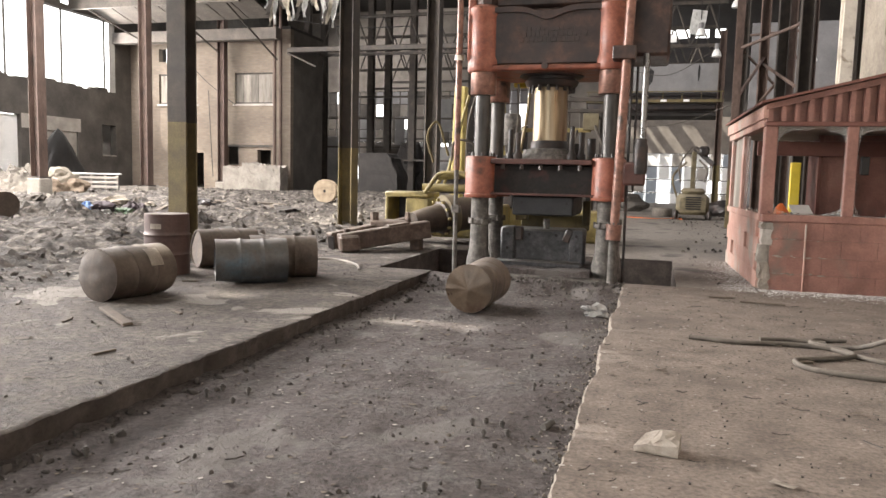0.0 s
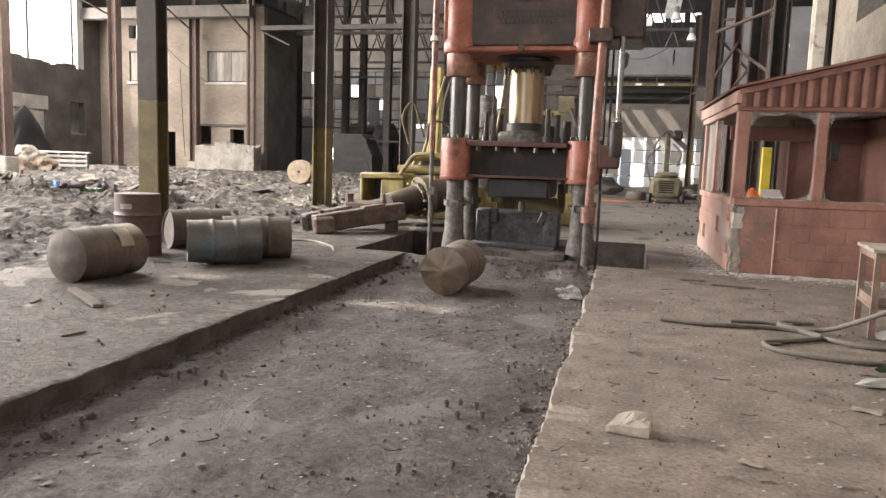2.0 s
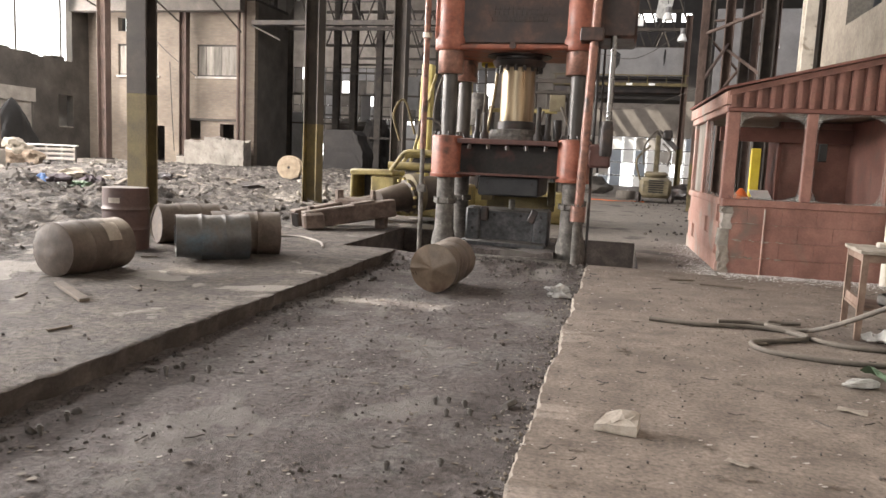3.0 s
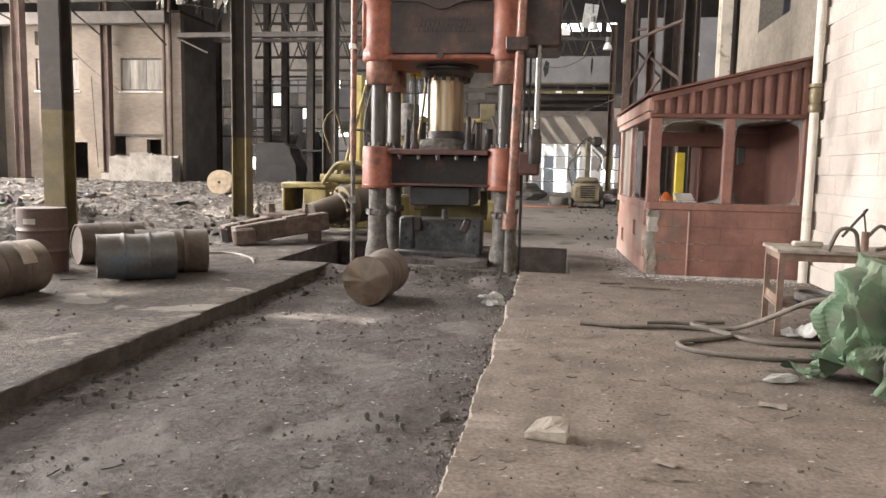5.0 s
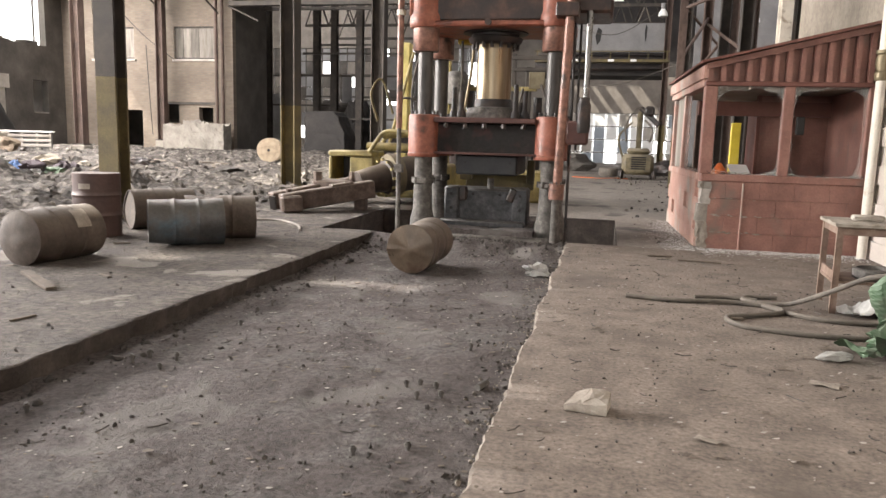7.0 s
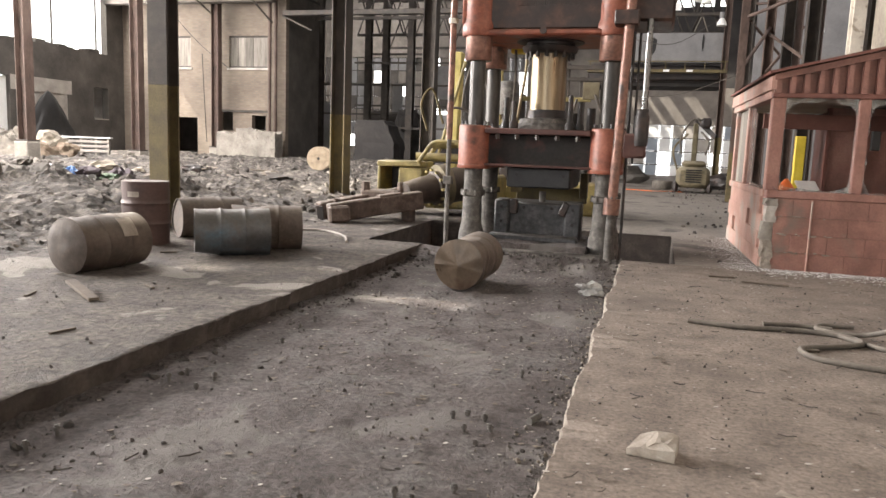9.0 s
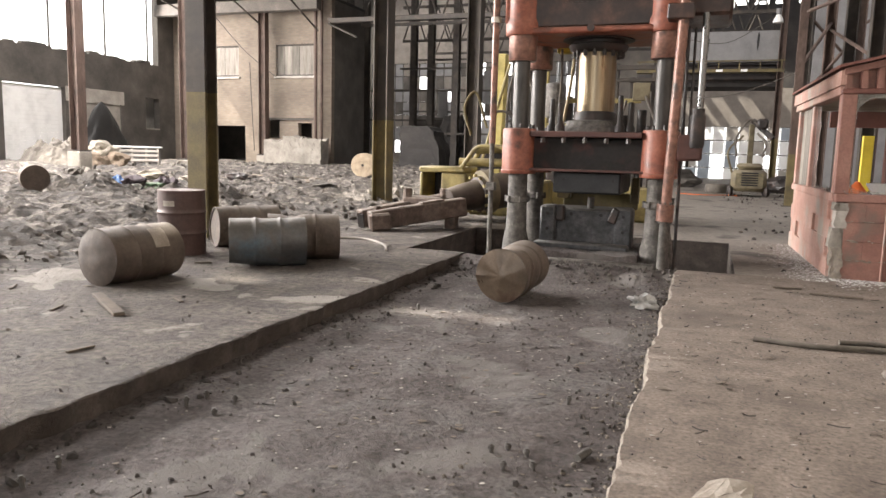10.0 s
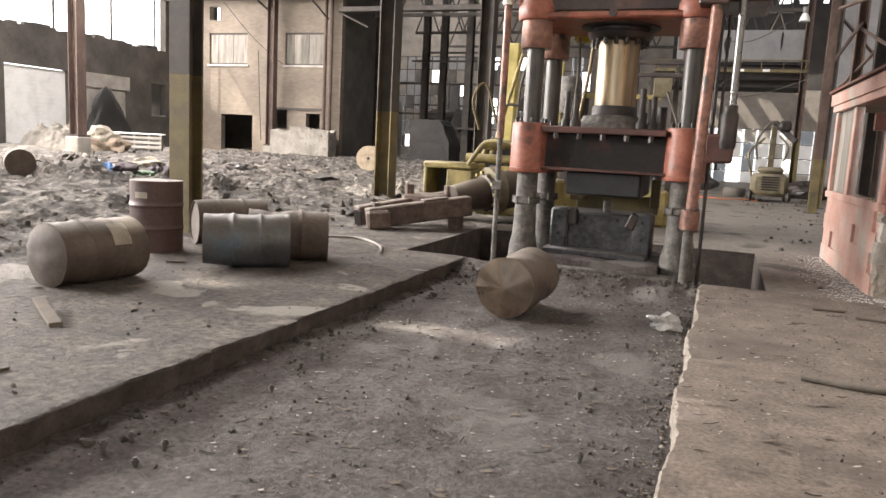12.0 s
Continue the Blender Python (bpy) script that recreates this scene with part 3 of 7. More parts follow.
def bx(x0, x1, y0, y1, z0, z1, bevel=0.0, m=None):
    return box(bmesh.new(), x0, x1, y0, y1, z0, z1, bevel, m)


def stretch01(v, a, b):
    t = min(1.0, max(0.0, (v - a) / (b - a)))
    return t * t * (3 - 2 * t)


def fractal(x, y, s, seed=0.0, octaves=5):
    return noise.fractal(Vector((x * s, y * s, seed)), 0.9, 2.1, octaves)


def grid(bm, xs, ys, height):
    rows = [[bm.verts.new((x, y, height(x, y))) for x in xs] for y in ys]
    for a, b in zip(rows, rows[1:]):
        for i in range(len(xs) - 1):
            bm.faces.new((a[i], a[i + 1], b[i + 1], b[i]))
    return bm


def span(a, b, step):
    n = max(1, round((b - a) / step))
    return [a + (b - a) * i / n for i in range(n + 1)]


# ---- ground ----
def ground_z(x, y):
    far = math.hypot(x, y)
    rise = 0.2 * stretch01(far, 11, 19) + 0.22 * stretch01(far, 19, 38)
    side = stretch01(-x + 0.7 * fractal(x, y, 0.5, 3.0, 3), 5.2, 9.5) * stretch01(y, -2, 6)
    if x > -8:
        side = max(side, 0.8 * stretch01(-x, 4.6, 7.0) * stretch01(y, 14.5, 18))
    rise *= stretch01(-x, 3.5, 9.0)
    heap = 0.1 * stretch01(far, 10, 15) + 0.05
    lumps = fractal(x, y, 0.8, 1.0) * heap + 0.11 * (0.45 - abs(fractal(x, y, 1.5, 5.0))) + 0.1 * (0.4 - abs(fractal(x, 1.8 * y, 3.0, 15.0, 3)))
    clods = 0.0
    if side > 0.02:
        near = noise.voronoi(Vector((x * 3.1 + 0.5 * fractal(x, y, 2.0, 61.0, 2), y * 4.2, 1.0)))[0]
        clods = 0.11 * max(0.0, near[1] - near[0]) * (0.5 + stretch01(fractal(x, y, 0.9, 63.0, 2), -0.2, 0.4))
        clods += 0.06 * (0.3 - abs(noise.noise(Vector((x * 9.0, y * 12.0, 3.0))))) + 0.03 * noise.noise(Vector((x * 19.0, y * 23.0, 8.0)))
    ruts = 0.07 * abs(math.sin(1.3 * y + 2.0 * fractal(x, y, 0.35, 9.0, 2)))
    return rise + side * (lumps + clods + ruts - 0.03) + 0.006 * fractal(x, y, 2.0, 7.0, 3)


bm = grid(B(), span(-38, -17, 0.25) + span(-17, -3.82, 0.075)[1:], span(-14, 4, 0.6) + span(4, 22, 0.075)[1:] + span(22, 34, 0.14)[1:] + span(34, 56, 0.4)[1:], ground_z)
ob = solo("ground", bm, M["rubble"], "churned dark dirt and rubble over an old concrete floor", "ground", kind="structure")
ob.data.materials.append(M["lslab"])
for p in ob.data.polygons:
    c = p.center
    if -c.x + 0.9 * fractal(c.x, c.y, 0.8, 11.0) < (6.6 if c.y < 11 else 5.6):
        p.material_index = 1


def edge_wobble(y, seed):
    return 0.03 * noise.noise(Vector((seed, y * 1.3, 0))) + 0.018 * noise.noise(Vector((seed, y * 6.0, 4))) + 0.008 * noise.noise(Vector((seed, y * 21.0, 8)))


# left slab along the trench, with its broken kerb edge
bm = B()
ys = span(-14, 0, 0.3) + span(0, 10.93, 0.05)[1:]
prev = None
for y in ys:
    w = 1.5 * edge_wobble(y, 2.0)
    d = 0.008 + 0.018 * abs(noise.noise(Vector((9, y * 4, 0))))
    x1 = -2.93 + w
    prof = [(-3.82, ground_z(-3.82, y)), (-3.4, ground_z(-3.4, y)), (x1 - 0.1, ground_z(x1, y)), (x1 - d, ground_z(x1, y) - 0.003), (x1 - 0.002, -d), (x1 - 0.02 + 0.6 * w, -0.09), (x1 - 0.025 + 0.3 * w, -0.2)]
    row = [bm.verts.new((px, y, pz)) for px, pz in prof]
    if prev:
        for i in range(len(row) - 1):
            bm.faces.new((prev[i], prev[i + 1], row[i + 1], row[i]))
    prev = row
ob = solo("floor_slab_west", bm, M["lslab"], "grey gritty concrete slab, its worn dirty kerb face coloured darker for shade", "floor", kind="structure")
# upright kerb faces take the concrete darkened for shade
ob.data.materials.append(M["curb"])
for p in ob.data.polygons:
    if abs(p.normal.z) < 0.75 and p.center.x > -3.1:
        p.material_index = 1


def trench_z(x, y):
    side = stretch01(-x, 2.6, 2.95) * 0.015
    bank = 0.13 * stretch01(y + 0.25 * fractal(x, y, 1.5, 2.0, 3), 10.15, 10.75)
    return -0.165 + side + bank + 0.018 * fractal(x, y, 1.1, 21.0, 4) + 0.012 * fractal(x, y, 5.0, 23.0, 4) + 0.007 * noise.noise(Vector((x * 17.0, y * 17.0, 2.0))) * (0.4 + abs(noise.noise(Vector((x * 1.7, y * 1.7, 5.0)))) * 2.0)


bm = grid(B(), span(-2.99, 0.06, 0.033), span(-14, 1, 0.6) + span(1, 10.95, 0.033)[1:], trench_z)
solo("trench_floor", bm, M["trench"], "sunken strip of dark packed dirt and grit", "floor", kind="structure")

# right slab, with a pale chipped edge
bm = B()
prev = None
for y in span(-14, 0, 0.3) + span(0, 10.75, 0.04)[1:]:
    w = edge_wobble(y, 31.0) * 1.2
    d = 0.008 + 0.05 * abs(noise.noise(Vector((19, y * 2, 0)))) * abs(noise.noise(Vector((29, y * 7, 0)))) * 2 + 0.012 * abs(noise.noise(Vector((23, y * 11, 0))))
    x0 = -0.02 + w
    zz = [0.005 * fractal(px, y, 1.4, 41.0, 4) for px in (0.3, 0.9, 1.6, 2.4, 3.2, 3.9)]
    row = [bm.verts.new(c) for c in ((x0 - 0.01, y, -0.2), (x0, y, -0.012), (x0 + d, y, 0.0), *[(px, y, z) for px, z in zip((0.3, 0.9, 1.6, 2.4, 3.2, 3.95), zz)])]
    if prev:
        for i in range(len(row) - 1):
            bm.faces.new((prev[i], prev[i + 1], row[i + 1], row[i]))
    prev = row
ob = solo("floor_slab_east", bm, M["slab"], "dusty brown concrete slab with a pale chipped edge", "floor", kind="structure")
ob.data.materials.append(M["edge"])
for p in ob.data.polygons:
    if p.center.x < 0.1 and p.index % 8 < 2:
        p.material_index = 1

bm = B()
grid(bm, span(0.68, 14, 0.4), span(10.75, 56, 0.4), lambda x, y: 0.008 * fractal(x, y, 0.9, 51.0, 4))
solo("aisle_floor", bm, M["aisle"], "grey concrete aisle floor scattered with grit", "floor", kind="structure")
bm = grid(B(), span(-3.82, 0.68, 0.4), span(14.3, 56, 0.4), lambda x, y: ground_z(-3.82, y) * stretch01(-x, -0.68, 3.82))
solo("floor_behind_press", bm, M["aisle"], "grey concrete floor behind the press", "floor", kind="structure")

# press pit
bm = B()
box(bm, -4.02, -3.822, 10.75, 14.5, -1.5, -0.012)
box(bm, -3.822, -2.96, 10.75, 10.935, -1.5, -0.004)
box(bm, 0.682, 0.88, 10.75, 14.5, -1.5, -0.012)
box(bm, 0.03, 0.682, 10.56, 10.752, -1.5, -0.004)
box(bm, -2.96, 0.03, 10.75, 10.93, -1.5, -0.12)
box(bm, -3.82, 0.68, 14.302, 14.5, -1.5, -0.012)
box(bm, -3.9, 0.9, 10.7, 14.4, -1.6, -1.5)
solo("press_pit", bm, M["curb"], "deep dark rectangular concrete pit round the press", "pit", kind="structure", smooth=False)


# ---- walls and roof ----
def wall(name, boxes, material, label):
    bm = B()
    for b in boxes:
        box(bm, *b)
    return solo(name, bm, material, label, "wall", kind="structure", smooth=False)


XL, YF, YE, TOP = -29.7, 37.0, 56.0, 14.5
wall("wall_west", [
    (XL - 0.4, XL, -14, 18.6, -0.3, 5.8), (XL - 0.4, XL, 18.6, 25.13, 4.6, 5.8), (XL - 0.4, XL, 25.13, 25.7, -0.3, 5.8), (XL - 0.4, XL, 25.7, 29.1, 4.05, 5.8), (XL - 0.4, XL, 29.1, 29.9, -0.3, 5.8),
    (XL - 0.4, XL, 29.9, 32.8, 3.4, 5.8), (XL - 0.4, XL, 32.8, 34.6, -0.3, 5.8), (XL - 0.4, XL, 34.6, 35.7, -0.3, 2.2),
    (XL - 0.4, XL, 34.6, 35.7, 3.95, 5.8), (XL - 0.4, XL, 35.7, 56, -0.3, TOP),
    (XL - 0.4, XL, -14, 35.7, 9.7, 9.95), (XL - 0.4, XL, -14, 35.7, 10.3, TOP), (XL - 0.4, XL, -14, 26.4, 9.95, 10.3), (XL - 0.4, XL, 27.3, 28.0, 9.95, 10.3), (XL - 0.4, XL, 28.6, 30.2, 9.95, 10.3), (XL - 0.4, XL, 31.5, 31.8, 9.95, 10.3), (XL - 0.4, XL, 33.4, 33.9, 9.95, 10.3), (XL - 0.4, XL, 12.2, 14.4, 5.8, 9.7), (XL - 0.4, XL, -14, -10.2, 5.8, 9.7)],
    M["darkwall"], "soot-darkened masonry side wall below tall openings")
XC = -19.3
wall("wall_brick_front", [
    (XL, XC, YF, YF + 0.35, 7.0, 7.7), (XL, XC, YF, YF + 0.35, 8.45, 9.3), (XL, -27.75, YF, YF + 0.35, 7.7, 8.45), (-27.05, XC, YF, YF + 0.35, 7.7, 8.45), (XL, -27.75, YF, YF + 0.35, 5.3, 7.0), (-25.2, -22.75, YF, YF + 0.35, 5.3, 7.0), (-20.4, XC, YF, YF + 0.35, 5.3, 7.0),
    (XL, XC, YF, YF + 0.35, 2.9, 5.3), (XL, -26.9, YF, YF + 0.35, -0.2, 2.9), (-24.8, -23.35, YF, YF + 0.35, -0.2, 2.9),
    (-22.55, -21.35, YF, YF + 0.35, -0.2, 2.9), (-20.5, XC, YF, YF + 0.35, -0.2, 2.9), (-26.9, -24.8, YF, YF + 0.35, 2.55, 2.9),
    (-23.35, -22.55, YF, YF + 0.35, -0.2, 1.9), (-21.35, -20.5, YF, YF + 0.35, -0.2, 1.95), (-21.35, -20.5, YF, YF + 0.35, 2.75, 2.9)],
    M["brick"], "weathered buff brick wall with boarded windows")
# return and back take a darker material than the buff brick front
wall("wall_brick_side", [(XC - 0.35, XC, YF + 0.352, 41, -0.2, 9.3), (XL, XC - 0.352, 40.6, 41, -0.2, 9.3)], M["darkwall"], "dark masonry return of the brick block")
solo("block_roof", bx(XL, XC, YF, 41, 9.302, 9.45), M["roof"], "flat sooty roof of the brick block", "roof", kind="structure", smooth=False)
wall("wall_end", [
    (XL, -26.0, YE, YE + 0.4, -0.2, TOP), (-26.0, -9.5, YE, YE + 0.4, -0.2, 1.2), (-26.0, -9.5, YE, YE + 0.4, 8.2, TOP), (-9.5, -4.0, YE, YE + 0.4, -0.2, TOP),
    (-4.0, -2.4, YE, YE + 0.4, -0.2, 6.2), (5.4, 14, YE, YE + 0.4, -0.2, 6.2),
    (-2.4, 5.4, YE, YE + 0.4, 3.6, 6.2)],
    M["metal_sheet"], "stained sheet-metal end wall with broken openings")
# near-black material puts the shade above the crane girder into the gable's colour
wall("wall_end_gable", [
    (-4.0, 14, YE, YE + 0.4, 6.2, 11.7), (-4.0, 14, YE, YE + 0.4, 12.35, TOP), (-4.0, 0.2, YE, YE + 0.4, 11.7, 12.35), (1.9, 2.3, YE, YE + 0.4, 11.7, 12.35), (3.2, 3.6, YE, YE + 0.4, 11.7, 12.35), (4.3, 5.0, YE, YE + 0.4, 11.7, 12.35), (5.3, 6.1, YE, YE + 0.4, 11.7, 12.35), (6.6, 10.2, YE, YE + 0.4, 11.7, 12.35), (12.3, 14, YE, YE + 0.4, 11.7, 12.35)],
    M["roof"], "gable of the end wall coloured near black for its shade, with gaps of daylight")
XR = 3.92
wall("wall_east_near", [(XR + 0.05, XR + 0.4, -14, 10.9, -0.3, TOP)], M["mortar"], "block wall core behind white painted blocks")
wall("wall_east_far", [(XR, XR + 0.4, 10.9, 15.95, -0.3, 4.0), (XR, XR + 0.4, 10.9, 12.6, 4.0, 6.2), (XR, XR + 0.4, 14.45, 15.95, 4.0, 6.2), (XR, XR + 0.4, 10.9, 15.95, 6.2, TOP)], M["block_beige"], "beige block wall with a broken window high up")
wall("wall_side_bay", [(XR + 0.4, 14.4, 15.5, 15.9, -0.3, TOP), (14, 14.4, 15.9, YE, -0.3, TOP)], M["metal_sheet"], "sheet-metal wall of the side bay")
wall("wall_south", [(XL, -12, -14.4, -14, -0.3, TOP), (-2, XR + 0.4, -14.4, -14, -0.3, TOP), (-12, -2, -14.4, -14, 6.4, TOP)], M["darkwall"], "dark end wall with a wide doorway")

bm = B()
# the wide gaps over the added roof lamps are made for them
for r in ((XL - 0.4, -19.5, -14.4, 45), (XL - 0.4, -27.5, 45, YE + 0.4), (-27.5, -19.5, 51.5, YE + 0.4), (-26.2, -25.7, 45, 51.5), (-23.6, -22.9, 45, 51.5), (-21.2, -20.8, 45, 51.5), (-25.7, -23.6, 46.8, 47.4), (-22.9, -19.5, 48.9, 49.6), (-22.9, -21.2, 45, 46.1), (-14.5, 6, 3.2, 47.5), (-14.5, -9.2, 47.5, YE + 0.4), (-9.2, -4.2, 51.7, YE + 0.4), (-9.2, -4.2, 47.5, 50.3), (-8.4, -7.9, 50.3, 51.7), (-7.4, -6.9, 50.3, 51.7), (-6.0, -5.2, 50.3, 51.7), (-4.2, -2.5, 47.5, YE + 0.4), (3.5, 6, 47.5, YE + 0.4), (-2.5, 3.5, 52.5, YE + 0.4), (6, 14.4, 3.2, 20), (6, 14.4, 32, YE + 0.4), (12, 14.4, 20, 32), (-19.5, -14.5, 26, YE + 0.4), (-19.5, -14.5, -14.4, 0.4), (-14.5, 14.4, -9, 0.4), (-14.5, 14.4, -14.4, -12), (-5, 14.4, -12, -9),
          (-19.5, -14.5, 0.82, 10), (-19.5, -15.9, 0.4, 0.82), (-14.9, -13.7, 0.4, 0.82), (-12.3, 14.4, 0.4, 3.2), (-14.5, -12.3, 0.82, 3.2)):
    box(bm, min(r[0], r[1]), max(r[0], r[1]), r[2], r[3], TOP, TOP + 0.2)
solo("ceiling", bm, M["roof"], "sooty dark roof deck with gaps between its sheets and added openings", "ceiling", kind="structure", smooth=False)

# mullions of the tall side openings
for i, y in enumerate((14.4, 18.0, 21.5, 25.0, 28.5, 32.0, 35.1)):
    solo("window_post", bx(XL - 0.3, XL - 0.2, y, y + 0.07, 5.802, 9.698, 0.01), M["steel_dk"], "dark steel post standing in a tall opening", "post", "posts of the side openings", smooth=False)
bm = B()
for i in range(26):
    y = 14.6 + i * 0.8 + random.uniform(-0.3, 0.3)
    box(bm, XL - 0.3, XL - 0.05, y, y + random.uniform(0.3, 1.0), 5.8, 5.8 + random.uniform(0.05, 0.22), 0.02)
solo("sill_rubble", bm, M["darkwall"], "broken masonry lying along the sill of the opening", "rubble", kind="stuff", smooth=False)
# backdrop: glowing white panels that stand for hazy daylight behind the openings
bm = B()
box(bm, -27, -8.5, YE + 2.0, YE + 2.1, -1, 10)
box(bm, -4, 14, YE + 2.0, YE + 2.1, -1, 14)
box(bm, -36.1, -36.0, 4, 44, -1, 13)
# added glow panel inside the brick block, behind its small bright hole
box(bm, -28.3, -26.3, 38.4, 38.5, 7.2, 9.2)
box(bm, -30, -18, 43, 56, TOP + 2.5, TOP + 2.6)
solo("backdrop", bm, M["daylight_glow"], "glowing white panels standing for hazy daylight behind the openings", "backdrop", kind="structure", smooth=False)

# end-wall windows
for x0, x1, z0, z1, nx, nz in ((-26.0, -9.5, 1.2, 8.2, 24, 7), (-2.4, 5.4, -0.2, 3.6, 9, 4)):
    win = thing("window_end", pose(0, YE, 0), "rusted steel window wall, many panes blocked", "window", kind="structure")
    for i in range(nx + 1):
        x = x0 + (x1 - x0) * i / nx
        part("mullion", bx(x - 0.025, x + 0.025, 0.05, 0.2, z0, z1), M["steel_dk"], win, smooth=False)
    for k in range(nz + 1):
        z = z0 + (z1 - z0) * k / nz
        part("transom", bx(x0, x1, 0.08, 0.17, z - 0.035, z + 0.035), M["steel_dk"], win, smooth=False)
    for i in range(nx):
        for k in range(nz):
            wx, wz = (x1 - x0) / nx, (z1 - z0) / nz
            if x0 < -9:
                keep = noise.noise(Vector((i * 0.45, k * 0.6, 4.0))) + random.uniform(-0.25, 0.25) < 0.36
            else:
                keep = noise.noise(Vector((i * 0.5, k * 0.7, 9.0))) + random.uniform(-0.2, 0.2) < 0.3
            if keep:
                a, b = x0 + wx * i, z0 + wz * k
                part("panel", bx(a + 0.05, a + wx - 0.05, 0.1, 0.14, b + 0.04, b + wz - 0.04), random.choice([M["grey_panel"], M["metal_sheet"], M["metal_sheet"], M["darkwall"]]) if x0 < -9 else random.choice([M["bluedoor"], M["white_door"], M["plaster"]]), win, smooth=False)
    bpy.context.view_layer.update()


# ---- steel columns ----
def h_column(x, y, z0, z1, w, d, paint, low, zlow, name, label, flange=0.03, pier=None, turn=0):
    """A rolled H column with a painted lower part and, if given, a concrete pier."""
    col = thing(name, pose(x, y, z0, 0, 0, turn), label, "column", "steel columns of the hall")
    for nm, a, b, m in (("painted_foot", 0.0, zlow - z0, low), ("shaft", zlow - z0, z1 - z0, paint)):
        if b - a < 0.02:
            continue
        bm = B()
        box(bm, -w / 2, w / 2, -d / 2, -d / 2 + flange, a, b, 0.004)
        box(bm, -w / 2, w / 2, d / 2 - flange, d / 2, a, b, 0.004)
        box(bm, -0.015, 0.015, -d / 2 + flange + 0.002, d / 2 - flange - 0.002, a, b)
        part(nm, bm, m, col, smooth=False)
    part("base_plate", bx(-w / 2 - 0.08, w / 2 + 0.08, -d / 2 - 0.08, d / 2 + 0.08, -0.03, 0.025, 0.005), M["steel_dk"], col, smooth=False)
    if pier:
        s, h = pier
        part("pier", bx(-s, s, -s, s, -h - 0.4, -0.032, 0.04), M["conc"], col, "worn square concrete pier", smooth=False)
    return col


h_column(-6.94, 10.3, 0.0, TOP, 0.34, 0.29, M["steel_dk"], M["yellow_old"], 2.2, "steel_column", "dark steel H column with a faded yellow lower part")
h_column(-6.98, 16.9, 0.1, TOP, 0.4, 0.36, M["steel_dk"], M["yellow_old"], 2.1, "steel_column", "dark steel H column with a faded yellow lower part", turn=90)
h_column(-6.85, 23.4, 0.2, TOP, 0.42, 0.42, M["steel_dk"], M["steel_dk"], 2.0, "steel_column", "dark steel H column behind the press", turn=90)
for y, z in ((22.17, 1.1), (29.0, 0.75), (36.3, 0.95)):
    h_column(-21.69 - (y - 22.17) * 0.1, y, z, TOP, 0.4, 0.42, M["steel_br"], M["steel_br"], z, "steel_column", "brown painted steel H column on a concrete pier", pier=(0.31, z), turn=90)
for x in (-20.1, -19.75):
    solo("drain_pipe", rod(B(), (x, 36.7, 0.6), (x, 36.7, 13), 0.09, seg=12), M["steel_br"], "brown iron pipe running up the brick wall", "pipe", "pipes on the brick wall")
for x, y in ((-22.8, 46), (-21.6, 46), (-18.2, 46), (-17.0, 46), (-14.6, 44), (-10.5, 47), (-12.4, 50)):
    h_column(x, y, 0.4, TOP, 0.4, 0.4, M["steel_dk"], M["steel_dk"], 1.0, "steel_column", "black steel column in the dark rear bay")
for y in (40.0, 46.0, 52.0):
    tr = thing("roof_truss", pose(0, y, 0), "sooty riveted steel roof truss", "truss", "roof trusses")
    for z in (8.3, 10.4):
        part("chord", bx(-19, 3.2, -0.08, 0.08, z, z + 0.16), M["steel_dk"], tr, smooth=False)
    for i in range(14):
        x = -19 + i * 1.58
        part("web", rod(B(), (x, 0, 8.38), (x + 0.79 * (1 if i % 2 else 1), 0, 10.45), 0.05, seg=6), M["steel_dk"], tr, smooth=False)
        part("web", rod(B(), (x + 0.79, 0, 10.45), (x + 1.58, 0, 8.38), 0.05, seg=6), M["steel_dk"], tr, smooth=False)
solo("wall_girder", bx(XL, -19.3, 35.4, 35.9, 8.5, 9.1, 0.02), M["eaves"], "dull steel runway girder along the brick wall", "girder", smooth=False)
solo("cross_girder", bx(-19.2, -7.3, 36.4, 36.8, 7.95, 8.2, 0.02), M["steel_dk"], "dark steel tie beam across the bay", "girder", smooth=False)

# pale sheeted eaves and runway beams at the brick block
for k in range(7):
    x0 = XL + 0.1 + k * 1.45
    solo("eaves_panel", bx(0, 1.4, 0, 3.2, 0, 0.05, 0.01, pose(0, 0, 0, -14, 0, 0)), M["eaves"], "dull stained eaves sheet over the runway girder", "panel", "eaves sheets", smooth=False, m=pose(x0, 32.4, 10.35))
solo("runway_beam", bx(XL, -19.6, 32.3, 32.5, 9.7, 10.34, 0.02), M["eaves"], "dull steel runway beam under the eaves", "beam", smooth=False)
for a, b in (((-28.9, 32.3, 9.9), (-27.6, 35.4, 8.6)), ((-24.0, 32.3, 9.9), (-23.2, 36.9, 7.7)), ((-20.6, 32.5, 9.9), (-19.9, 36.6, 7.6)), ((-19.4, 36.8, 8.0), (-17.6, 36.6, 7.2))):
    solo("brace", rod(B(), a, b, 0.05, seg=6), M["steel_dk"], "thin steel brace under the eaves", "brace", "eaves braces", smooth=False)

# girts and sheets of the dark rear bay
for k, (x0, x1, y, z) in enumerate(((-23, -9.8, 46.2, 3.3), (-23, -9.8, 46.2, 5.2), (-18.5, -11.5, 44.4, 6.4), (-21, -9.8, 50.3, 4.1), (-16, -11.5, 43.2, 2.4), (-18.5, -14, 46.6, 7.2))):
    solo("wall_girt", bx(x0, x1, y, y + 0.1, z, z + 0.12), M["steel_dk"], "thin dark steel girt between columns", "girt", "girts of the rear bay", smooth=False)
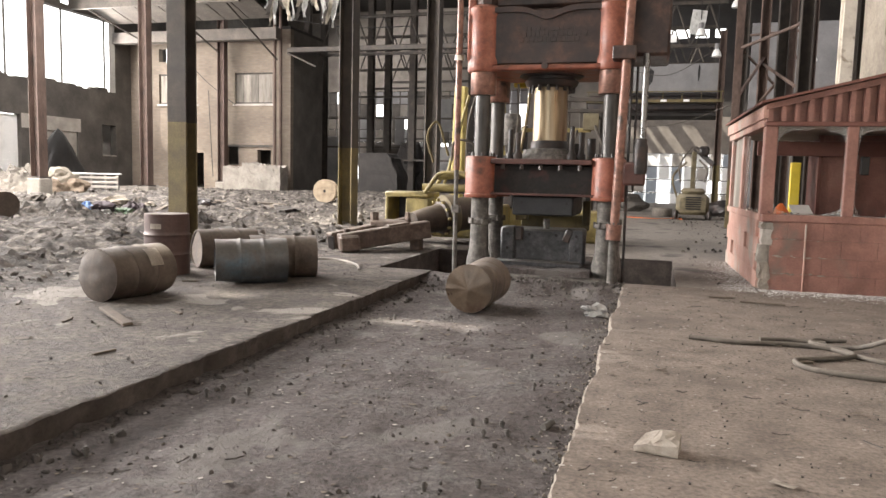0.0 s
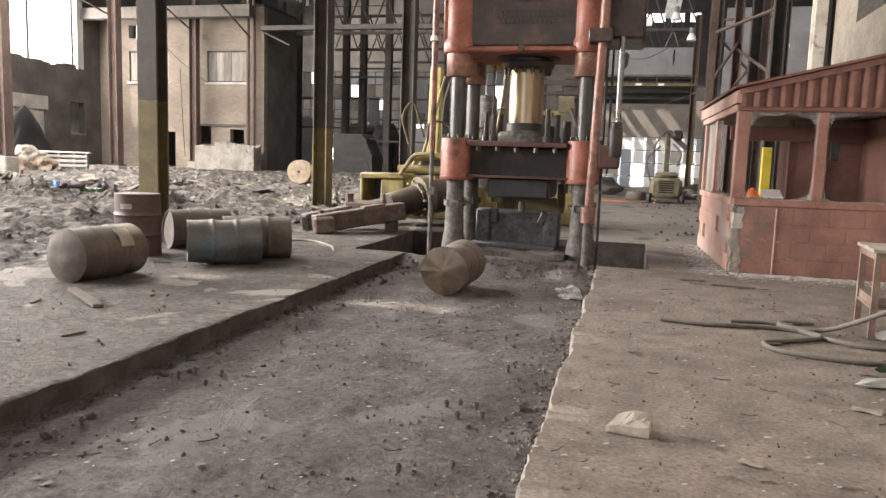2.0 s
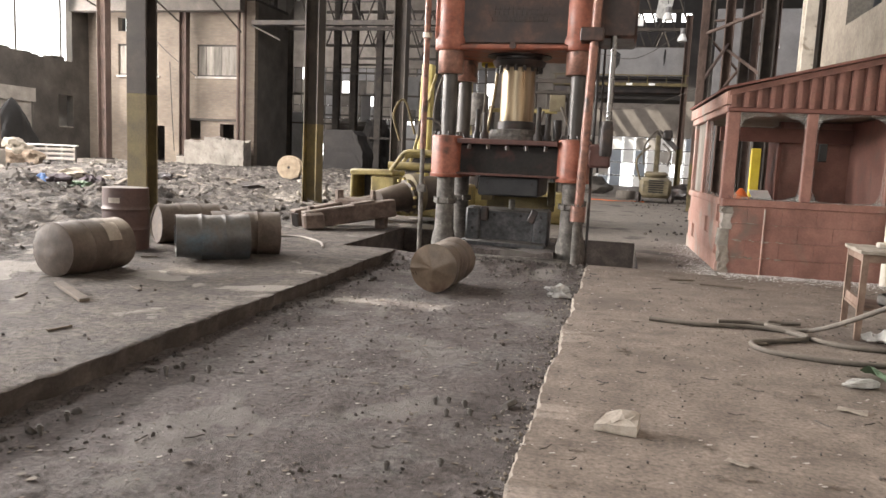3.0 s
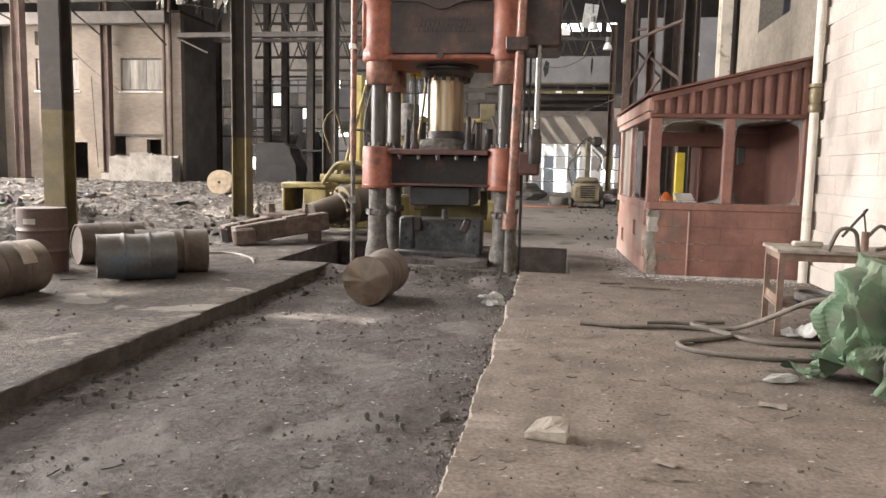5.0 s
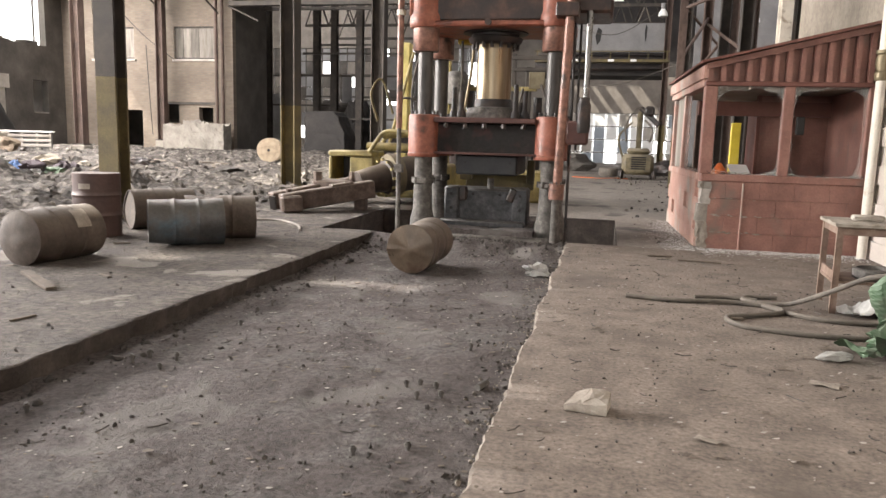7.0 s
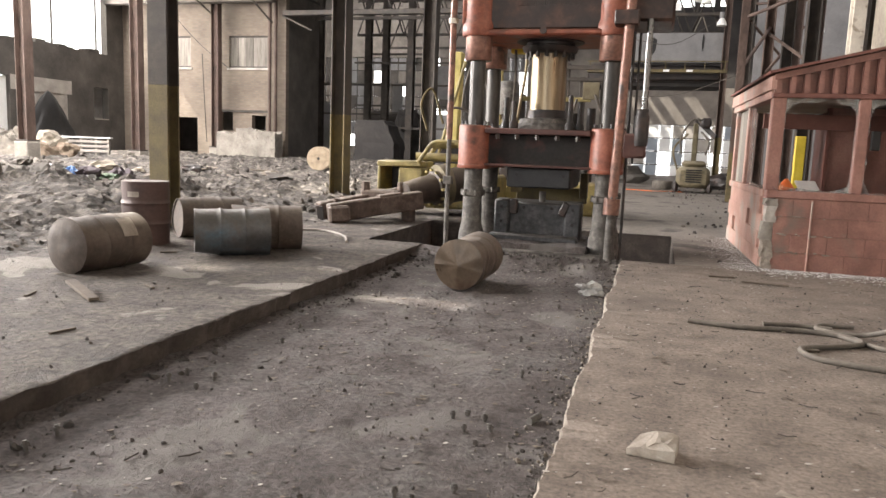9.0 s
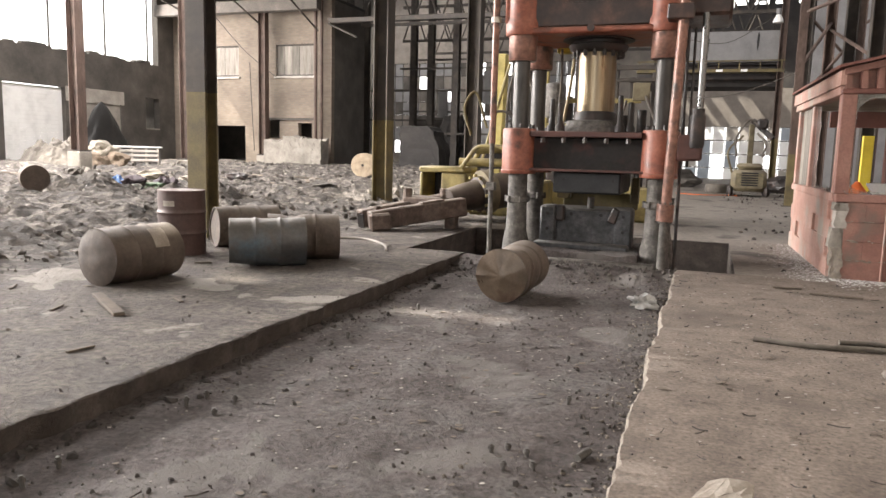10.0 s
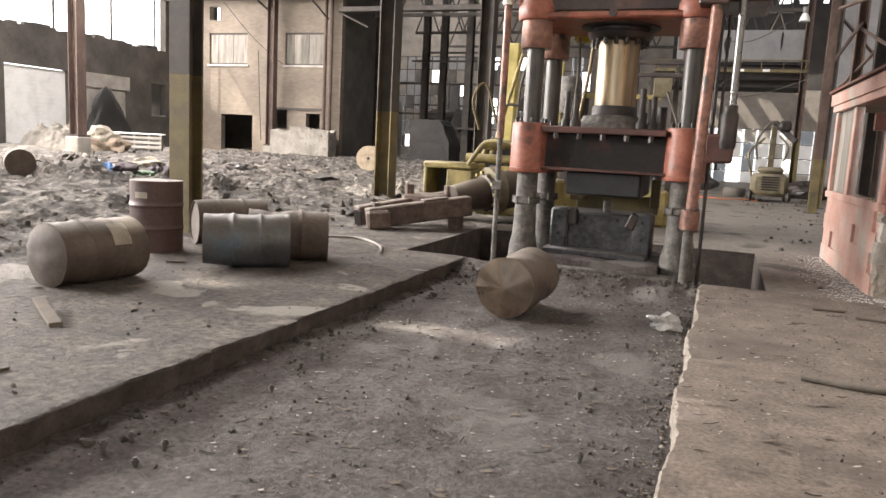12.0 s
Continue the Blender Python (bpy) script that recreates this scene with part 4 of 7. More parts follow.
for x0, x1, y, z0, z1 in ((-22.5, -20.8, 48.5, 0.3, 4.2), (-13.2, -11.7, 45.0, 0.3, 3.4), (-10.8, -9.9, 47.0, 0.3, 3.0), (-17.6, -16.9, 49.0, 3.6, 5.6), (-14.4, -13.5, 49.0, 4.6, 6.8)):
    solo("rear_screen", bx(x0, x1, y, y + 0.06, z0, z1), M["grey_panel"], "stained grey sheet screen fixed to the rear steel", "panel", "rear bay panels", smooth=False)


# ---- forging press ----
PX, PY = -1.315, 11.85
press = thing("forging_press", pose(PX, PY, 0), "tall red-brown four-column hydraulic forging press standing in its pit", "press")
for sx in (-1, 1):
    for sy in (-1, 1):
        cx, cy = 0.965 * sx, 0.55 * sy
        part("column", rod(B(), (cx, cy, 1.7), (cx, cy, 2.75), 0.112, seg=28), M["column"], press, "oily bare steel column")
        bm = lathe(B(), [(0.215, -0.16), (0.215, -0.02), (0.19, 0.03), (0.185, 0.18), (0.15, 0.34), (0.14, 0.72), (0.165, 0.74), (0.165, 0.8), (0.135, 0.82), (0.135, 1.16)], 28, pose(cx, cy, 0))
        c = part("lower_column", bm, M["column_dirty"], press, "crusted grey lower column with a flared foot")
        for k in range(6):
            a = k * math.pi / 3
            part("bolt", rod(B(), (cx + 0.165 * math.cos(a), cy + 0.165 * math.sin(a), 0.735), (cx + 0.165 * math.cos(a), cy + 0.165 * math.sin(a), 0.825), 0.022, seg=6), M["column_dirty"], c, smooth=False)
        bm = lathe(B(), [(0.245, 1.14), (0.25, 1.15), (0.25, 1.19), (0.24, 1.2), (0.24, 1.74), (0.232, 1.765), (0.2, 1.775)], 36, pose(cx, cy, 0))
        c = part("collar", bm, M["press_red"], press, "faded red cast collar")
        for k in range(8):
            a = k * math.pi / 4 + 0.3
            part("bolt", rod(B(), (cx + 0.19 * math.cos(a), cy + 0.19 * math.sin(a), 1.77), (cx + 0.19 * math.cos(a), cy + 0.19 * math.sin(a), 1.83), 0.02, seg=6), M["grime"], c, smooth=False)
        part("sleeve", lathe(B(), [(0.185, 2.7), (0.195, 2.715), (0.195, 3.06)], 32, pose(cx, cy, 0)), M["copper"], press, "red painted column sleeve")
        part("boss", lathe(B(), [(0.235, 3.04), (0.25, 3.07), (0.25, 3.2), (0.225, 3.26), (0.225, 3.86), (0.25, 3.9), (0.25, 3.98), (0.2, 4.02)], 36, pose(cx, cy, 0)), M["press_red"], press, "cast column boss")
        part("column_nut", lathe(B(), [(0.17, 4.0), (0.17, 4.3), (0.1, 4.32), (0.1, 4.5)], 8, pose(cx, cy, 0)), M["press_brown"], press, smooth=False)

# upper crosshead: a hollowed face between flanges, dipping in the middle of its top lip
bm = B()
box(bm, -0.95, 0.95, -0.66, 0.66, 3.13, 3.95, 0.03)
part("crosshead_body", bm, M["press_brown"], press, "dark greasy crosshead casting")
bm = B()
rowa = []
for i in range(41):
    u = -1 + i / 20
    dip = 0.12 * math.exp(-(u / 0.22) ** 2)
    rowa.append((u * 1.06, 3.9 - dip))
pts = rowa + [(x, z + 0.08) for x, z in rowa[::-1]]
poly(bm, pts, 1.44, pose(0, -0.72, 0))
part("top_flange", bm, M["press_brown"], press, "curved top lip of the crosshead")
part("bottom_flange", bx(-1.12, 1.12, -0.74, 0.74, 3.045, 3.13, 0.025), M["press_red"], press)
part("cap", bx(-0.85, 0.85, -0.5, 0.5, 4.0, 4.9, 0.05), M["press_brown"], press)
bm = B()
for z, n in ((3.62, 11), (3.54, 15), (3.46, 13)):
    for i in range(n):
        w = 0.05 * random.uniform(0.6, 1.0)
        box(bm, -0.34 + i * 0.068 - (n - 11) * 0.02, -0.34 + i * 0.068 - (n - 11) * 0.02 + w, -0.672, -0.659, z, z + 0.052)
tagged(part("maker_lettering", bm, M["press_brown"], press, "raised cast lettering, worn illegible", smooth=False), kind="stuff")
part("eye_bolt", rod(B(), (0.0, -0.75, 3.1), (0.0, -0.79, 3.1), 0.05, seg=14), M["press_brown"], press)

# ram and its gland
part("ram", rod(B(), (0, 0, 1.98), (0, 0, 2.9), 0.265, seg=48), M["ram"], press, "polished brassy steel ram")
part("ram_foot", lathe(B(), [(0.36, 1.74), (0.36, 1.84), (0.29, 1.86), (0.29, 2.02), (0.275, 2.04)], 36), M["grime"], press, "blackened ram foot")
g = part("gland", lathe(B(), [(0.3, 2.86), (0.36, 2.87), (0.4, 2.9), (0.42, 2.96), (0.36, 2.98), (0.36, 3.02), (0.5, 3.03), (0.5, 3.06)], 36), M["grime"], press, "dark bolted gland ring")
for k in range(16):
    a = k * math.pi / 8
    part("bolt", rod(B(), (0.345 * math.cos(a), 0.345 * math.sin(a), 2.8), (0.345 * math.cos(a), 0.345 * math.sin(a), 2.9), 0.03, seg=6), M["grime"], g, smooth=False)

for x, y, h in ((-0.56, -0.3, 0.46), (-0.42, -0.42, 0.4), (0.4, -0.4, 0.5), (0.52, -0.2, 0.42)):
    part("guide_pin", lathe(B(), [(0.07, 1.74), (0.07, 1.82), (0.04, 1.86), (0.035, 1.74 + h), (0.01, 1.75 + h)], 12, pose(x, y, 0)), M["grime"], press, "black greasy guide pin")
part("ram_rubble", lathe(B(), [(0.5, 1.74), (0.47, 1.8), (0.42, 1.84), (0.4, 1.9), (0.3, 1.92)], 20), M["column_dirty"], press, "crusted scale round the ram foot", smooth=False)

# moving crosshead, its plate and the upper die
part("platen", bx(-0.86, 0.86, -0.62, 0.62, 1.2, 1.66, 0.03), M["platen"], press, "black oily moving crosshead")
part("platen_lip", bx(-0.8, 0.8, -0.7, 0.7, 1.19, 1.225, 0.008), M["plate_red"], press)
pl = part("top_plate", bx(-0.78, 0.74, -0.74, 0.7, 1.66, 1.74, 0.012), M["plate_red"], press, "dusty dull red top plate")
for i in range(5):
    x = -0.6 + i * 0.29
    part("bolt", rod(B(), (x, -0.68, 1.585), (x, -0.68, 1.66), 0.035, seg=6), M["press_brown"], pl, smooth=False)
bm = bx(-0.45, 0.48, -0.6, 0.6, 0.89, 1.19, 0.025)
d = part("upper_die", bm, M["die_top"], press, "black chamfered upper die block")
# bolt holes are solid black discs, the recess's darkness being only colour
for x in (-0.3, 0.38):
    part("bolt_hole", rod(B(), (x, -0.604, 1.08), (x, -0.59, 1.08), 0.02, seg=10), M["black"], d)

# lower die with lugs, and the bed
part("lower_die", bx(-0.56, 0.5, -0.3, 0.45, 0.13, 0.66, 0.03), M["die"], press, "dusty dark lower die block")
for x0, x1 in ((-0.66, -0.43), (0.4, 0.65)):
    lug = part("die_lug", bx(x0, x1, -0.4, -0.1, 0.12, 0.7, 0.035), M["die"], press)
    for z in (0.36, 0.58):
        part("bolt_hole", rod(B(), ((x0 + x1) / 2, -0.403, z), ((x0 + x1) / 2, -0.39, z), 0.022, seg=10), M["black"], lug)
part("die_ledge", bx(-0.72, 0.62, -0.52, -0.3, 0.08, 0.19, 0.03), M["die"], press, "dust-covered ledge of the lower die")
for x, lean in ((-0.37, 0.0), (0.36, 22.0)):
    part("die_clamp", bx(-0.06, 0.06, -0.08, 0.06, -0.02, 0.2, 0.02, pose(x, -0.33, 0.5, 0, lean, 0)), M["grime"], press, "greasy black die clamp", smooth=False)
for x in (-0.22, 0.2):
    part("bolt_hole", rod(B(), (x, -0.304, 0.58), (x, -0.29, 0.58), 0.024, seg=10), M["black"], press)
bm = B()
rod(bm, (0.02, -0.1, 0.66), (0.02, -0.1, 0.82), 0.05, seg=14)
part("locating_pin", bm, M["column_dirty"], press)
bm = grid(B(), span(-0.78, 0.78, 0.05), span(-0.88, 0.8, 0.05), lambda x, y: 0.1 + 0.035 * fractal(x, y, 4.0, 61.0, 4))
ret = bmesh.ops.extrude_face_region(bm, geom=bm.faces[:])
for v in [e for e in ret["geom"] if isinstance(e, bmesh.types.BMVert)]:
    v.co.z = -0.5
part("bed", bm, M["trench"], press, "bed buried under black scale and dirt")
part("bed_beam", bx(-0.98, 1.02, -0.98, -0.885, -0.5, 0.02, 0.02), M["column_dirty"], press)
part("foundation", bx(-1.15, 1.15, -0.8, 0.85, -1.5, -0.165), M["curb"], press, smooth=False)
part("yellow_guard", bx(-0.62, -0.42, 0.62, 0.8, 0.75, 1.18, 0.01), M["yellow_old"], press, smooth=False)
part("yellow_guard", bx(0.5, 0.62, 0.62, 0.8, 0.7, 1.1, 0.01), M["yellow_old"], press, smooth=False)
part("yellow_guard", bx(-0.55, 0.6, 0.8, 0.9, 0.6, 0.85, 0.01), M["yellow_old"], press, smooth=False)

# pipes on the press
p = part("feed_pipe", rod(B(), (-1.245, -0.95, -0.4), (-1.25, -0.95, 1.55), 0.034, seg=14), M["column_dirty"], press, "thin grey feed pipe")
part("clamp", bx(-1.31, -1.18, -1.0, -0.9, 0.9, 1.02, 0.01), M["column_dirty"], p, smooth=False)
p = part("red_feed_pipe", rod(B(), (-1.25, -0.95, 1.55), (-1.25, -0.95, 4.6), 0.045, seg=14), M["copper"], press, "red painted feed pipe")
part("coupling", rod(B(), (-1.25, -0.95, 3.17), (-1.25, -0.95, 3.24), 0.07, seg=12), M["pipe_white"], p)
part("side_frame", bx(-1.2, -1.08, -0.7, 0.3, 3.2, 4.4, 0.02), M["press_red"], press)
p = part("main_pipe", rod(B(), (1.11, -0.95, 0.78), (1.22, -0.95, 4.6), 0.066, seg=20), M["copper"], press, "red hydraulic main pipe")
part("flange", rod(B(), (1.1, -0.95, 0.6), (1.108, -0.95, 0.82), 0.11, seg=18), M["copper"], p)
for k in range(8):
    a = k * math.pi / 4
    part("bolt", rod(B(), (1.105 + 0.085 * math.cos(a), -0.95 + 0.085 * math.sin(a), 0.57), (1.105 + 0.085 * math.cos(a), -0.95 + 0.085 * math.sin(a), 0.85), 0.013, seg=6), M["column_dirty"], p, smooth=False)
part("bracket", bx(0.98, 1.3, -1.04, -0.72, 3.13, 3.32, 0.015), M["press_brown"], press, smooth=False)
part("main_pipe_foot", rod(B(), (1.09, -0.95, -0.45), (1.1, -0.95, 0.62), 0.056, seg=18), M["column_dirty"], press, "grey lower end of the main pipe")
part("thin_pipe", rod(B(), (1.24, -0.6, -0.4), (1.24, -0.6, 3.1), 0.022, seg=10), M["grime"], press)
part("thin_pipe", rod(B(), (1.32, -0.5, 1.3), (1.32, -0.5, 3.1), 0.018, seg=10), M["grime"], press)
part("piston_rod", rod(B(), (1.44, -0.7, 2.0), (1.44, -0.7, 3.25), 0.044, seg=18), M["chrome"], press, "bright chrome piston rod")
part("actuator", lathe(B(), [(0.09, 1.55), (0.1, 1.6), (0.1, 1.95), (0.08, 1.98), (0.085, 2.05)], 18, pose(1.42, -0.7, 0)), M["grime"], press, "black actuator body")
part("valve_box", bx(1.18, 1.5, -0.75, -0.45, 1.38, 1.72, 0.03), M["plate_red"], press, "dull red valve box")
part("side_tank", bx(1.16, 1.75, -0.6, 0.5, 3.24, 4.6, 0.04), M["press_brown"], press, "dark brown side tank")
part("hanging_cable", tube(B(), [(-0.62, 0.5, 3.0), (-0.6, 0.45, 2.4), (-0.66, 0.45, 1.8)], 0.02), M["rubber"], press)
part("yellow_arm", bx(-0.74, -0.42, 0.7, 0.9, 2.98, 3.06, 0.01), M["yellow_br"], press, smooth=False)
part("hose", tube(B(), [(-0.37, 0.2, 2.85), (-0.42, 0.22, 2.4), (-0.52, 0.25, 1.8)], 0.025), M["brass"], press)

# ---- manipulator with its tongs ----
man = thing("forging_manipulator", pose(-5.25, 12.75, 0), "yellow forging manipulator with long rusty tongs lying on the floor", "machine")


def bar(a, b, w, h, bevel=0.02):
    a, b = Vector(a), Vector(b)
    q = (b - a).to_track_quat("X", "Z").to_matrix().to_4x4()
    return bx(0, (b - a).length, -w / 2, w / 2, -h / 2, h / 2, bevel, Matrix.Translation(a) @ q)


part("jaw", bar((-0.05, -0.02, 0.17), (1.3, 1.2, 0.42), 0.27, 0.33), M["jaw"], man, "long rusty forged jaw", smooth=False)
part("jaw", bar((-0.4, 0.3, 0.16), (0.8, 1.72, 0.46), 0.26, 0.33), M["jaw"], man, "long rusty forged jaw", smooth=False)
part("jaw_tip", bar((-0.02, -0.1, 0.155), (0.3, 0.1, 0.18), 0.3, 0.3, 0.04), M["jaw"], man, smooth=False)
part("jaw_foot", bx(1.0, 1.22, 0.95, 1.15, 0.0, 0.28, 0.02), M["jaw"], man, smooth=False)
part("pivot_block", bx(0.15, 0.85, 0.95, 1.6, 0.38, 0.56, 0.03), M["jaw"], man, smooth=False)
for x, y in ((0.22, 1.05), (0.82, 1.42)):
    part("pivot_pin", rod(B(), (x, y, 0.4), (x, y, 0.72), 0.09, seg=8), M["jaw"], man, smooth=False)
for x, y in ((0.0, 0.2), (0.5, 0.6), (-0.2, 0.9)):
    part("bolt", rod(B(), (x, y, 0.3), (x, y, 0.42), 0.06, seg=6), M["jaw"], man, smooth=False)
ax = (Vector((1.85, 2.3, 0.72)) - Vector((0.95, 1.3, 0.52))).to_track_quat("Z", "Y").to_matrix().to_4x4()
part("barrel", lathe(B(), [(0.02, 0.0), (0.2, 0.0), (0.22, 0.03), (0.27, 0.4), (0.29, 0.62), (0.34, 0.64), (0.35, 1.3)], 28, Matrix.Translation((0.95, 1.3, 0.52)) @ ax), M["jaw_dark"], man, "dark greasy tong barrel")
for k in range(12):
    a = k * math.pi / 6
    part("bolt", lathe(B(), [(0.002, 0.0), (0.03, 0.0), (0.03, 0.06)], 6, Matrix.Translation((0.95, 1.3, 0.52)) @ ax @ Matrix.Translation((0.37 * math.cos(a), 0.37 * math.sin(a), 0.6))), M["yellow"], man, smooth=False)
part("barrel_flange", rod(B(), (1.42, 1.85, 0.66), (1.56, 1.99, 0.68), 0.42, seg=28), M["olive"], man, "worn round flange")
part("housing_top", bx(0.0, 0.98, 2.15, 3.0, 1.0, 1.12, 0.03), M["yellow"], man, "dented yellow steel housing")
part("housing_side", bx(0.0, 0.07, 2.2, 3.0, 0.2, 0.998, 0.02), M["yellow"], man)
part("housing_block", bx(0.46, 0.98, 2.2, 3.0, 0.2, 0.998, 0.03), M["yellow"], man)
part("housing_back", bx(0.072, 0.458, 2.9, 2.96, 0.2, 0.998), M["grime"], man, smooth=False)
for a, b in (((0.1, 0.1, 0.33), (0.42, 0.4, 0.4)), ((0.66, 0.6, 0.47), (0.98, 0.9, 0.53)), ((0.0, 0.72, 0.36), (0.32, 1.1, 0.43))):
    part("jaw_plate", bar(a, b, 0.2, 0.06, 0.012), M["jaw"], man, smooth=False)
for x, y in ((-0.09, -0.2), (-0.22, -0.03)):
    part("jaw_notch", rod(B(), (x, y, 0.06), (x - 0.02, y - 0.02, 0.3), 0.045, seg=4), M["grime"], man, smooth=False)
part("carriage", bx(0.9, 2.3, 2.6, 4.4, 0.15, 0.85, 0.05), M["yellow"], man)
part("cross_tube", rod(B(), (0.8, 2.35, 1.22), (2.3, 2.45, 1.22), 0.085, seg=16), M["yellow"], man, "yellow cross tube")
for y in (2.15, 2.6):
    part("side_frame", tube(B(), [(0.9, y, 1.1), (1.0, y, 1.24), (1.2, y, 1.5), (1.45, y, 1.54), (1.75, y, 1.5), (2.05, y, 1.2)], 0.042, 8, 5), M["yellow"], man, "bent yellow tube frame")
part("inner_plate", poly(B(), [(1.15, 1.1), (1.35, 1.42), (1.7, 1.44), (1.95, 1.1)], 0.05, pose(0, 2.4, 0)), M["grime"], man, smooth=False)
part("upper_tube", rod(B(), (1.15, 2.3, 1.46), (1.7, 2.4, 1.5), 0.08, seg=14), M["yellow"], man)
part("boom", bar((1.36, 3.0, 0.8), (1.42, 3.0, 3.4), 0.25, 0.25), M["yellow_boom"], man, "tall yellow boom", smooth=False)
for k, pts in enumerate(([(1.0, 2.4, 1.75), (0.85, 2.4, 2.3), (1.05, 2.5, 2.6), (1.3, 2.5, 1.9)], [(1.4, 2.4, 1.8), (1.5, 2.3, 2.2), (1.9, 2.4, 2.1), (2.1, 2.5, 1.4)], [(1.65, 2.7, 1.5), (1.7, 2.6, 2.6), (1.95, 2.7, 3.3), (2.2, 2.7, 2.4)])):
    part("hydraulic_hose", tube(B(), pts, 0.025), M["yellow_old"] if k == 0 else M["rubber"], man)
part("lever", rod(B(), (1.2, 2.6, 1.3), (1.62, 2.9, 3.2), 0.035, seg=8), M["yellow"], man)


# ---- hydraulic unit behind the press ----
unit = thing("hydraulic_unit", pose(0, 17.6, 0), "yellow and black hydraulic unit standing behind the press", "machine")
for x, w, z1, m in ((-3.3, 0.12, 3.3, "yellow"), (-2.75, 0.14, 2.7, "grime"), (-1.75, 0.1, 3.4, "steel_dk"), (-1.4, 0.12, 3.1, "steel_dk"), (-0.95, 0.1, 3.2, "steel_dk")):
    part("post", bx(x - w / 2, x + w / 2, -0.06, 0.06, 0.0, z1, 0.01), M[m], unit, smooth=False)
for x0, x1, z, h, m in ((-1.8, -0.8, 3.25, 0.1, "steel_dk"), (-1.8, -0.8, 3.0, 0.08, "steel_dk"), (-3.4, -1.7, 1.95, 0.16, "yellow"), (-3.4, -0.9, 1.2, 0.2, "yellow"), (-2.8, -1.2, 2.55, 0.1, "yellow")):
    part("beam", bx(x0, x1, -0.12, -0.062, z, z + h, 0.01), M[m], unit, smooth=False)
part("panel", bx(-1.38, -1.02, -0.16, -0.122, 2.6, 2.98, 0.01), M["olive"], unit, smooth=False)
part("base", bx(-3.4, -0.9, -0.3, 0.7, 0.0, 0.75, 0.05), M["yellow"], unit, "dusty yellow base frame", smooth=False)
part("tank", lathe(B(), [(0.02, 2.98), (0.2, 2.95), (0.24, 2.86), (0.24, 2.3), (0.2, 2.22), (0.12, 2.2)], 20, pose(-3.02, -0.3, 0)), M["column_dirty"], unit, "dented grey tank")
part("tank_stand", bx(-3.12, -2.92, -0.4, -0.2, 0.75, 2.2, 0.01), M["grime"], unit, smooth=False)
for x in (-2.3, -2.05, -1.6, -1.2):
    part("cylinder", rod(B(), (x, 0.3, 0.75), (x, 0.3, 2.1 + 0.3 * (x + 2.3)), 0.1, seg=14), M["grime"], unit, "black hydraulic cylinder")
for pts in ([(-3.2, -0.2, 0.75), (-3.5, -0.3, 1.8), (-3.35, -0.2, 3.1)], [(-1.5, -0.2, 0.75), (-1.7, -0.3, 1.6), (-1.5, -0.2, 2.6)], [(-1.1, -0.2, 1.4), (-0.85, -0.3, 2.0), (-1.1, -0.2, 2.7)]):
    part("hose", tube(B(), pts, 0.03), M["rubber"], unit)

# ---- drums ----
def lid_lift(u, a, bulge, creases, seed):
    """How far a lid stands out at the share u of its radius: flat, domed, or pleated into flat facets."""
    crumpled = 0.012 * noise.noise(Vector((2.2 * u * math.cos(a), 2.2 * u * math.sin(a), 10 * seed)))
    if creases:
        w = 2 * math.pi / creases
        d = (a % w) - w / 2
        return bulge * (1.0 - u * math.cos(d) / math.cos(w / 2) * 0.97) + crumpled * (1 - u) + 0.022 * (1 - 2 * abs(d) / w) ** 2 * u * (0.5 + math.sin(5.3 * a) ** 2) * 0.9
    pleat = 0.012 * abs(math.sin(7 * a)) * u ** 3 if bulge else 0.0
    return bulge * (1 - u ** 2.6) + crumpled * (1 - u ** 4) - pleat


